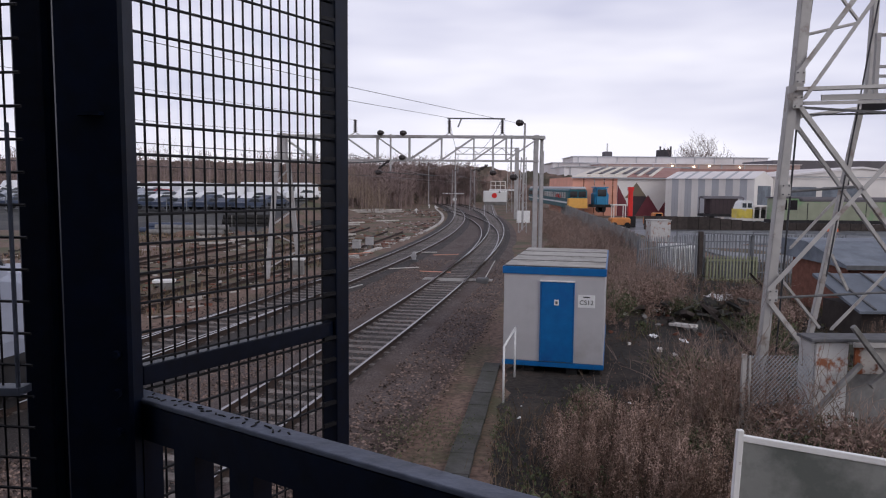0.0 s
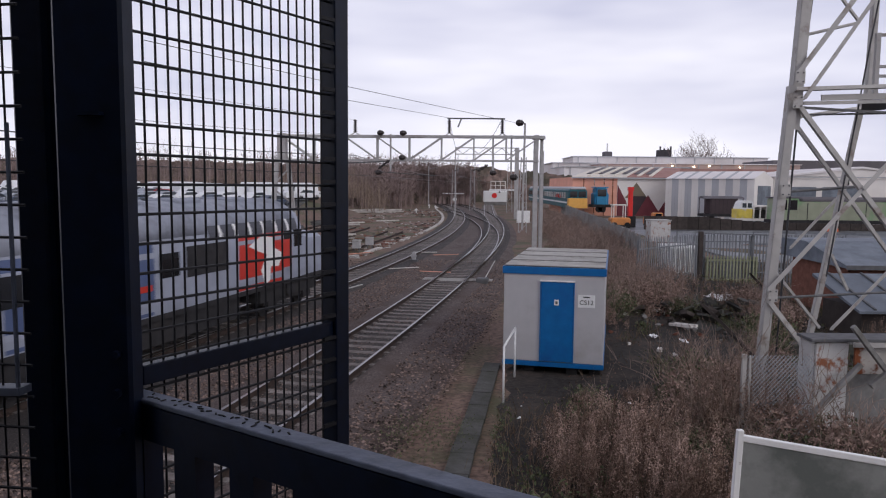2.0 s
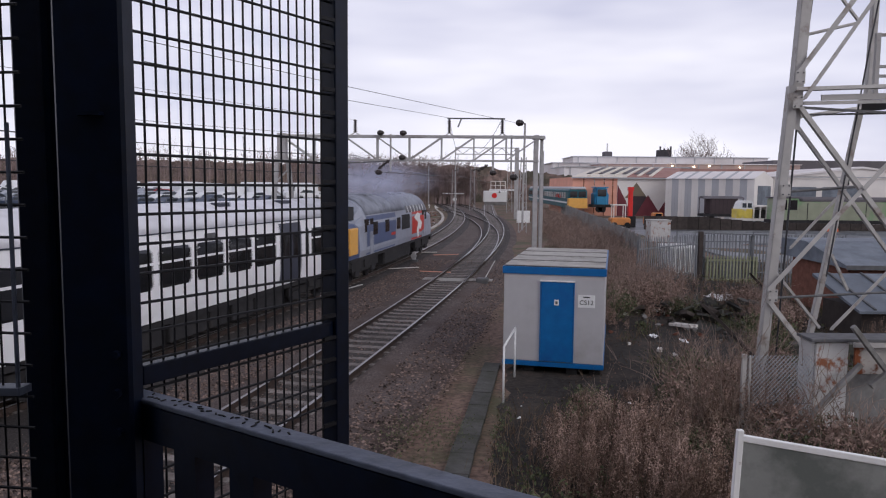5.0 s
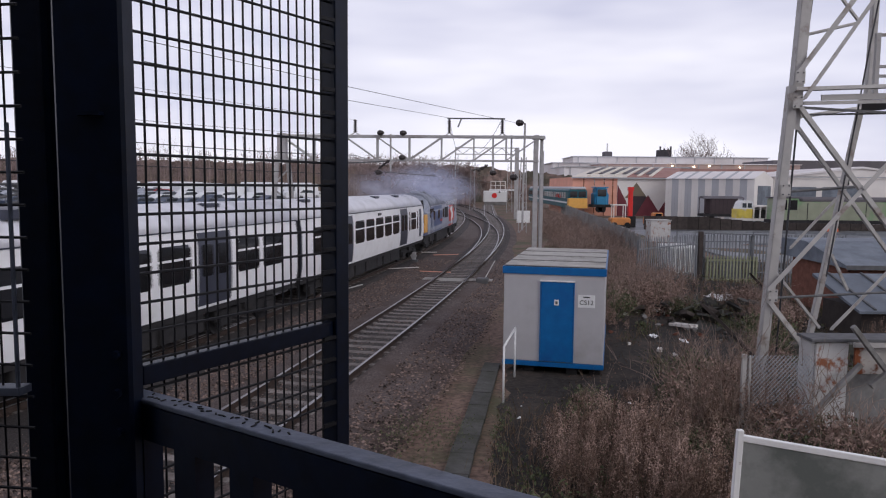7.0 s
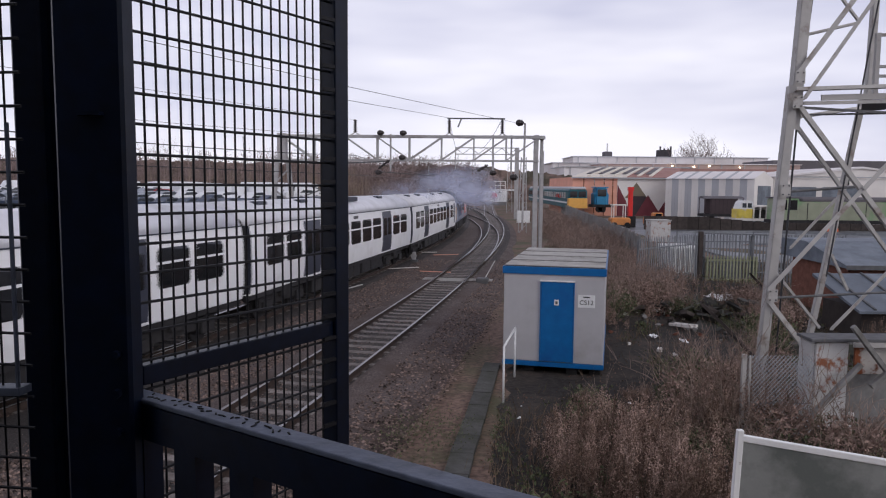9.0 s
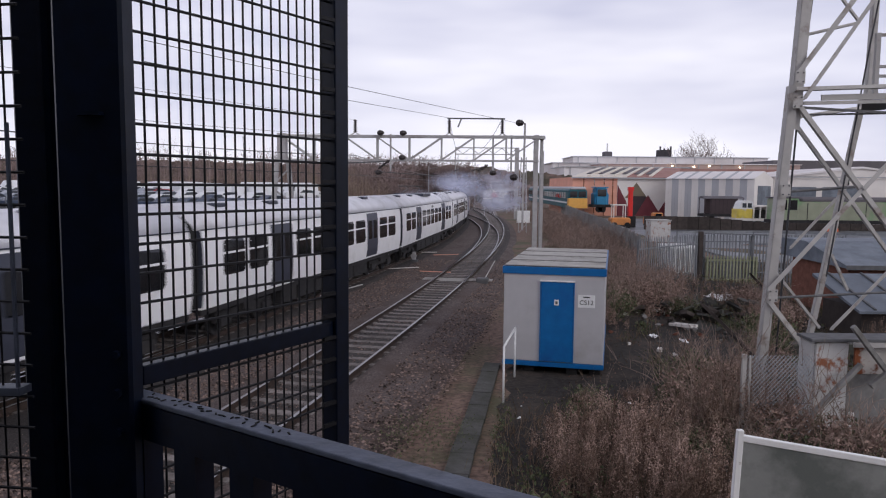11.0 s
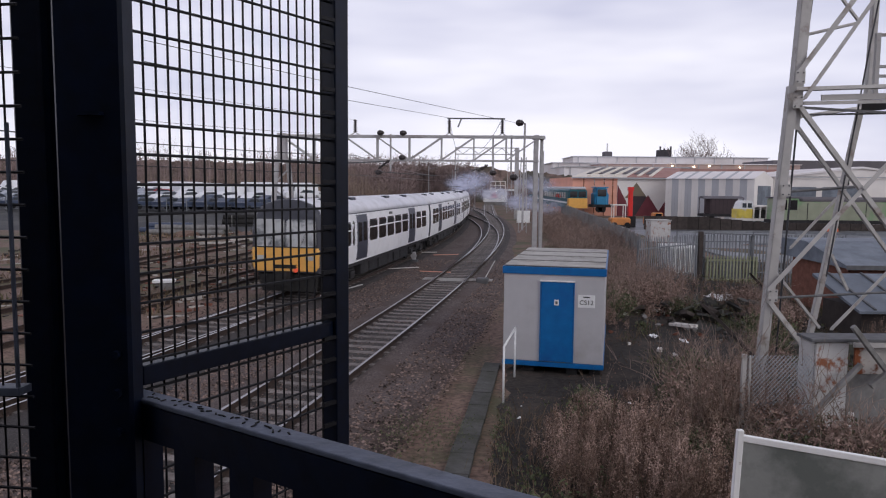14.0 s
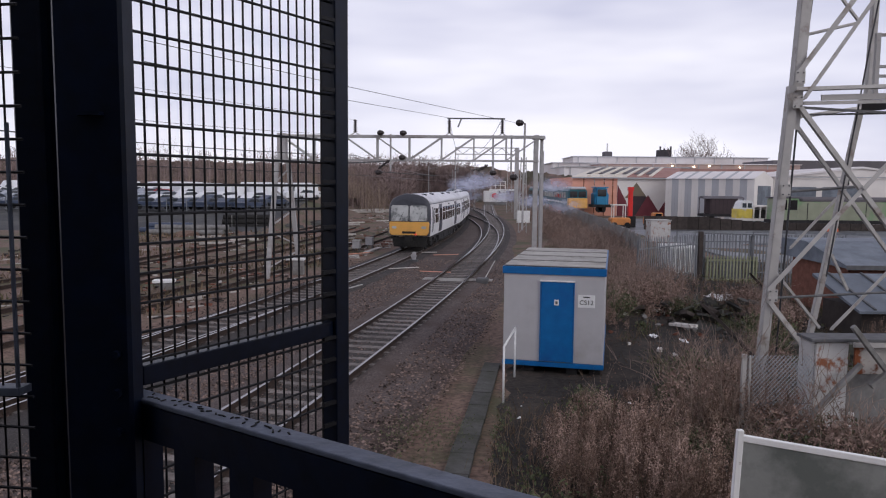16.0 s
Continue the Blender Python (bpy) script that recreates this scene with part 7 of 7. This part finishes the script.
            top.append((x, k + 1.3 * noise.noise(Vector((x * 0.13, yb, 0))) + 0.9 * noise.noise(Vector((x * 0.7, yb, 2))) + rnd.uniform(-0.22, 0.22)))
        v = []
        for x, t in top:
            for j in range(6):
                u = j / 5
                v.append((x + rnd.gauss(0, 0.3), yb + 3.0 * u ** 2 + 1.2 * noise.noise(Vector((x * 0.4, u * 4, yb))), -0.5 + (t + 0.5) * u))
        back.add(v, [(i * 6 + j, (i + 1) * 6 + j, (i + 1) * 6 + j + 1, i * 6 + j + 1) for i in range(n) for j in range(5)])
    single("scrub_belt", back, WOOD_FAR, "dense brown belt of scrub and hedges", "woods", kind="stuff")
    pale = Mesh()
    for _ in range(520):
        y = rnd.uniform(118, 150)
        x = rnd.uniform(-60, -9) if rnd.random() < 0.45 else rnd.uniform(-24, 5.5)
        if x > -10 and y < 142 or x > -1:
            continue
        h = rnd.uniform(2.0, 5.8)
        p = Vector((x, y, -0.4 if x > -14.5 else 1.9))
        q = p + Vector((rnd.gauss(0, 0.35), 0, h))
        pale.tube(p, q, 0.06, 0.02, n=3)
        for _ in range(9):
            a = p.lerp(q, rnd.uniform(0.2, 0.95))
            e = a + Vector((rnd.gauss(0, 0.8), rnd.gauss(0, 0.4), rnd.uniform(0.2, 1.3)))
            pale.add([a - Vector((0.03, 0, 0)), a + Vector((0.03, 0, 0)), e], [(0, 1, 2)])
    single("young_birches", pale, CREAM_STEM, "pale bare young trees at the edge of the scrub", "woods", kind="stuff")
    # single bare trees on the skyline
    for x, y, h in ((124.5, 345, 25), (128, 348, 22), (120.5, 350, 20), (58, 240, 11), (132, 352, 17), (-38, 160, 12), (-12, 165, 11), (2, 172, 12), (-20, 140, 9), (-64, 165, 13)):
        r3 = random.Random(int(x * 7 + y))
        t = thing("bare_tree", "bare winter tree on the skyline", "tree", pose(x, y, -0.4))
        k = h / 10
        part("trunk", Mesh().tube((0, 0, 0), (0.1, 0, h * 0.55), 0.16 * k, 0.08 * k, n=6), WOOD_TWIG, t)
        cr = Mesh()
        for i in range(14):
            d = Vector((r3.gauss(0, 0.75), r3.gauss(0, 0.6), r3.uniform(0.5, 1.2)))
            twig(cr, (0.05, 0, h * r3.uniform(0.3, 0.55)), d, h * r3.uniform(0.3, 0.48), (0.085 if h > 15 else 0.05) * k, r3, 3 if h > 15 else 2, 0.35)
        part("crown", cr, WOOD_TWIG, t)


PLUME = material("faded_pinkish_seed_heads", (0.42, 0.30, 0.245), 0.95, 0, 0.3, 4, (0.16, 0.105, 0.075), 0.9, (0.44, 0.58), island=0.4)
CREAM_STEM = material("pale_bare_canes", (0.27, 0.205, 0.16), 0.9, 0, 0.25, 3, island=0.3)
make_plants()


# ---- stones, rubbish and rubble ----
def make_debris():
    rnd = random.Random(8)
    m = Mesh()
    for _ in range(52000):
        y = 9 + 34 * rnd.random() ** 2.0
        a = on_line(LINE_MAIN, y - 10)[0].x
        x = rnd.uniform(a - 2.2, min(on_line(LINE_NEAR, y - 10)[0].x + 3.2, float(np.interp(y, (9, 17, 40), (0.2, 1.3, 6)))))
        r = rnd.uniform(0.014, 0.046)
        z = -0.195 + r * 0.3
        c = Vector((x, y, z))
        pts = [c + Vector((rnd.uniform(-r, r) * 0.3 + s[0] * r * rnd.uniform(0.6, 1.2), s[1] * r * rnd.uniform(0.6, 1.2), s[2] * r * rnd.uniform(0.5, 1.0))) for s in ((1, 0, 0), (0, 1, 0), (-1, 0, 0), (0, -1, 0), (0, 0, 1))]
        m.add(pts, [(0, 1, 4), (1, 2, 4), (2, 3, 4), (3, 0, 4)])
    single("ballast_stones", m, STONE, "loose ballast stones between the tracks", "stones", kind="stuff")
    # rubble heap of broken slabs
    for i in range(46):
        x, y = rnd.gauss(9.2, 1.5), rnd.gauss(25.6, 1.6)
        s = rnd.uniform(0.15, 0.55)
        k = Mesh().loft([[(s * math.cos(t) * rnd.uniform(0.7, 1.2), s * 0.7 * math.sin(t) * rnd.uniform(0.7, 1.2), z) for t in (0.2, 1.3, 2.4, 3.5, 4.6, 5.6)] for z in (0, rnd.uniform(0.06, 0.16))])
        single("broken_slab", k, (CONCRETE_DARK, DARK_TIMBER, CONCRETE_DARK)[i % 3], "broken slab on the rubble heap", "rubble", pose(x, y, ground_height(x, y) + rnd.uniform(0.0, 0.45), rnd.uniform(-35, 35), rnd.uniform(-35, 35), rnd.uniform(0, 360)), group="rubble heap")
    for x, y, sx, rz, mat, lab in ((11.5, 29.0, 0.62, 10, WHITE_PAINT, "crumpled white sheet on the rubble"), (6.5, 21.5, 0.17, 40, CAR_WHITE, "pale blue-white plastic bag on the ground"), (7.15, 20.7, 0.2, 80, CAR_WHITE, "pale crumpled sack on the ground"), (8.2, 25.6, 0.5, 20, WHITE_PAINT, "pale torn sheet on the rubble")):
        k = Mesh()
        n = 7
        v = [((i / (n - 1) - 0.5) * 2 * sx, (j / (n - 1) - 0.5) * 1.2 * sx, 0.08 + 0.35 * sx * noise.noise(Vector((i * 0.9 + x, j * 0.9, y)))) for j in range(n) for i in range(n)]
        k.add(v, [(j * n + i, j * n + i + 1, (j + 1) * n + i + 1, (j + 1) * n + i) for j in range(n - 1) for i in range(n - 1)])
        single("litter", k, mat, lab, "litter", pose(x, y, ground_height(x, y) + 0.05, 12, 0, rz))
    for i in range(60):
        x, y = rnd.gauss(8.2, 1.8), rnd.gauss(23.8, 2.0)
        s = rnd.uniform(0.04, 0.14)
        single("rubble_piece", Mesh().loft([[(s * math.cos(t) * rnd.uniform(0.6, 1.3), s * 0.8 * math.sin(t) * rnd.uniform(0.6, 1.3), z) for t in (0.3, 1.6, 2.8, 4.0, 5.2)] for z in (0, rnd.uniform(0.03, 0.1))]), (CONCRETE, CONCRETE_DARK, BRICK_RED, CREAM_CLAD)[i % 4], "small broken piece of rubble on the soil", "rubble", pose(x, y, ground_height(x, y) + 0.03, rnd.uniform(-25, 25), rnd.uniform(-25, 25), rnd.uniform(0, 360)), group="rubble pieces")
    for a, b in (((7.55, 23.2), (8.0, 22.4)), ((7.75, 23.3), (8.2, 22.5))):
        single("timber_offcut", Mesh().beam((a[0], a[1], -0.2), (b[0], b[1], -0.12), 0.09), CREAM_CLAD, "pale timber offcut on the ground", "timber")
    for a, b in (((13.1, 30.0, 0.7), (14.2, 30.4, -0.3)), ((6.6, 16.2, 1.05), (7.35, 15.6, 0.2)), ((5.9, 16.0, 1.7), (6.6, 15.8, 1.0))):
        single("broken_pole", Mesh().beam(a, b, 0.065), DARK_TIMBER, "weathered broken pole leaning in the weeds", "pole")
    # white scraps in the weeds and pale heaps in the sidings
    for i in range(26):
        x, y = rnd.uniform(1.0, 8), rnd.uniform(9, 24)
        if not bank(x, y):
            continue
        s = rnd.uniform(0.02, 0.05)
        single("litter", Mesh().add([(-s, -s, 0), (s, -s * 0.6, 0.02), (s * 0.8, s, 0.035), (-s * 0.7, s * 0.8, 0.01), (0, 0, 0.05)], [(0, 1, 4), (1, 2, 4), (2, 3, 4), (3, 0, 4)]), WHITE_PAINT, "scrap of white litter in the weeds", "litter", pose(x, y, ground_height(x, y) + rnd.uniform(0.05, 0.3), 0, 0, rnd.uniform(0, 360)), group="white litter")
    for x, y, l in ((-15.5, 118, 6), (-12.5, 121, 7), (-18, 115, 5), (-12.8, 80, 4), (-8.5, 90, 3.5), (-13.5, 84, 5), (-18.5, 53.5, 3.0), (-17.2, 57, 2.6), (-21, 60, 2.4), (-10.4, 27.6, 1.0), (-9.6, 64, 2)):
        single("timber_baulk", Mesh().beam((x, y, -0.2), (x + l * 0.8, y + l * 0.35, -0.18), 0.24, 0.16), PALE_CONCRETE, "pale stacked rails and timbers in the sidings", "rails")
    for i in range(14):
        x, y = rnd.uniform(-24, -8), rnd.uniform(60, 105)
        single("spoil_mound", Mesh().loft([[(s * math.cos(t) * rnd.uniform(0.7, 1.2), s * 0.8 * math.sin(t) * rnd.uniform(0.7, 1.2), z) for t in np.arange(0, 6.2, 0.8)] for s, z in ((1.8, -0.1), (1.3, 0.25), (0.5, 0.45))]), (SOIL, DARK_TIMBER, CONCRETE_DARK)[i % 3], "dark heap of spoil in the sidings", "heap", pose(x, y, -0.3, 0, 0, rnd.uniform(0, 360)), group="spoil heaps")

    # broken sleepers, stones and scraps strewn over the sidings
    m = Mesh()
    for i in range(2600):
        y = 24 + 110 * rnd.random() ** 1.3
        x = on_line(LINE_MAIN, y - 10)[0].x - 2.6 - 24 * rnd.random() ** 1.3
        if noise.noise(Vector((x * 0.13, y * 0.09, 31))) < rnd.uniform(-0.35, 0.25):
            continue
        l, w, h = (rnd.uniform(0.3, 1.4), rnd.uniform(0.05, 0.14), rnd.uniform(0.01, 0.06)) if i % 3 else (rnd.uniform(0.06, 0.3), rnd.uniform(0.06, 0.25), rnd.uniform(0.02, 0.12))
        slot = rnd.choice((0, 0, 1, 2, 2, 3, 3))
        m.box(-l / 2, -w / 2, -0.1, l / 2, w / 2, h, slot, Matrix.Translation((x, y, -0.3)) @ pose(0, 0, 0, rnd.uniform(-5, 5), rnd.uniform(-6, 6), rnd.gauss(62, 30)))
    single("siding_rubbish", m, (DARK_TIMBER, RAIL_SIDE, PALE_CONCRETE, BRICK_RED), "broken sleepers, stones and scraps strewn over the sidings", "rubbish", kind="stuff")
    for x, y, l in ((-15.2, 121.5, 5), (-13.6, 123.0, 6), (-14.4, 124.5, 4), (-16.8, 119.5, 5), (-11.4, 119.6, 3)):
        for j in range(4):
            single("timber_baulk", Mesh().beam((x + j * 0.9, y + j * 0.3, -0.2 + 0.24 * (j % 2)), (x + j * 0.9 + l * rnd.uniform(0.3, 0.6), y + j * 0.3 + rnd.uniform(-0.4, 0.9), -0.18 + 0.24 * (j % 2)), 0.28, 0.24), PALE_CONCRETE, "pale stacked rails and timbers in the sidings", "rails")


make_debris()


# ---- exhaust smoke: thin rigid puffs that leave the locomotive ----
def smoke_material():
    m = bpy.data.materials.new("thin_blue_smoke")
    m.use_nodes = True
    n, l = m.node_tree.nodes, m.node_tree.links
    n.clear()
    out = n.new("ShaderNodeOutputMaterial")
    mix = n.new("ShaderNodeMixShader")
    clear = n.new("ShaderNodeBsdfTransparent")
    body = n.new("ShaderNodeBsdfDiffuse")
    body.inputs["Color"].default_value = (0.66, 0.69, 0.85, 1)
    thru = n.new("ShaderNodeBsdfTranslucent")
    thru.inputs["Color"].default_value = (0.66, 0.69, 0.85, 1)
    both_sides = n.new("ShaderNodeMixShader")
    co = n.new("ShaderNodeTexCoord")
    mp = n.new("ShaderNodeMapping")
    mp.inputs["Scale"].default_value = (1 / 3.0, 1.0, 1 / 1.2)
    ball = n.new("ShaderNodeTexGradient")
    ball.gradient_type = "SPHERICAL"
    ease = n.new("ShaderNodeMapRange")
    ease.interpolation_type = "SMOOTHSTEP"
    ease.inputs[1].default_value, ease.inputs[2].default_value = 0.0, 0.85
    cloud = n.new("ShaderNodeTexNoise")
    cloud.inputs["Scale"].default_value = 0.9
    cloud.inputs["Detail"].default_value = 4.0
    soft = n.new("ShaderNodeMapRange")
    soft.inputs[1].default_value, soft.inputs[2].default_value = 0.25, 0.62
    soft.inputs[3].default_value, soft.inputs[4].default_value = 0.16, 0.66
    mul = n.new("ShaderNodeMath")
    mul.operation = "MULTIPLY"
    l.new(co.outputs["Object"], mp.inputs["Vector"])
    l.new(mp.outputs["Vector"], ball.inputs["Vector"])
    l.new(ball.outputs["Fac"], ease.inputs[0])
    l.new(co.outputs["Object"], cloud.inputs["Vector"])
    l.new(cloud.outputs["Fac"], soft.inputs[0])
    l.new(ease.outputs[0], mul.inputs[0])
    l.new(soft.outputs[0], mul.inputs[1])
    l.new(body.outputs[0], both_sides.inputs[1])
    l.new(thru.outputs[0], both_sides.inputs[2])
    l.new(mul.outputs[0], mix.inputs[0])
    l.new(clear.outputs[0], mix.inputs[1])
    l.new(both_sides.outputs[0], mix.inputs[2])
    l.new(mix.outputs[0], out.inputs["Surface"])
    return m


def make_smoke():
    mat = smoke_material()
    m = Mesh()
    nu, nv = 20, 7
    v = []
    for j in range(nv + 1):
        r = j / nv
        for i in range(nu):
            a = 2 * math.pi * i / nu
            v.append((3.0 * r * math.cos(a), 0.35 * (1 - r * r) - 0.1 + 0.08 * noise.noise(Vector((2 * math.cos(a) * r, 2 * math.sin(a) * r, 4))), 1.2 * r * math.sin(a)))
    f = [(j * nu + i, (j + 1) * nu + i, (j + 1) * nu + (i + 1) % nu, j * nu + (i + 1) % nu) for j in range(nv) for i in range(nu)]
    data = m.add(v, f).data("smoke_puff", mat, smooth=True)
    puffs = []
    for i in range(19):
        ob = new("smoke_puff", data)
        tagged(ob, "thin blue-grey exhaust smoke above the locomotive", "smoke", "exhaust smoke")
        puffs.append(ob)
    return puffs


PUFFS = make_smoke()


def smoke_motions():
    rnd = random.Random(17)
    times = [i * 0.5 for i in range(33)]
    for i, ob in enumerate(PUFFS):
        out = 2.2 + i * 0.68
        seat = rnd.uniform(-2.5, 3.0)
        drift = Vector((rnd.uniform(0.2, 1.7), rnd.uniform(2.6, 6.0), rnd.uniform(-0.5, 0.0)))
        rise, turn = rnd.uniform(1.7, 3.4), rnd.uniform(-12, 12)
        rows = []
        for t in times:
            k = min(t, out)
            p, h = on_line(LINE_MAIN, train_front(k) + 9.75 + seat, 0, 2.45)
            yaw = 90 - math.degrees(h)
            if t > out:
                a = t - out
                grow = min(1.0, a / 1.2)
                slow = train_speed(out)
                p = p + Vector((math.sin(h), math.cos(h), 0)) * slow * (1 - math.exp(-a / 1.3)) * 1.3 * 0.8 + drift * max(0, a - 0.4) + Vector((0, 0, rise * grow))
                p.z = max(p.z, 2.2)
                yaw = yaw * (1 - grow) + turn * grow
            rows.append((t, pose(p.x, p.y, p.z, 0, 0, yaw)))
        walk(ob, rows)


def train_speed(t):
    return 6.017 + 0.2712 * t


def motions():
    """Runs the train along the main line for the whole clip."""
    times = [i * 0.5 for i in range(33)]
    for ob, back, half in TRAIN:
        rows = []
        for t in times:
            s = train_front(t) - back
            a, _ = on_line(LINE_MAIN, s - half)
            b, _ = on_line(LINE_MAIN, s + half)
            mid, _ = on_line(LINE_MAIN, s)
            mid = (a + b) / 2 * 0.7 + mid * 0.3
            rows.append((t, pose(mid.x, mid.y, 0.0, 0, 0, -math.degrees(math.atan2(b.x - a.x, b.y - a.y)))))
        walk(ob, rows)
    smoke_motions()


motions()
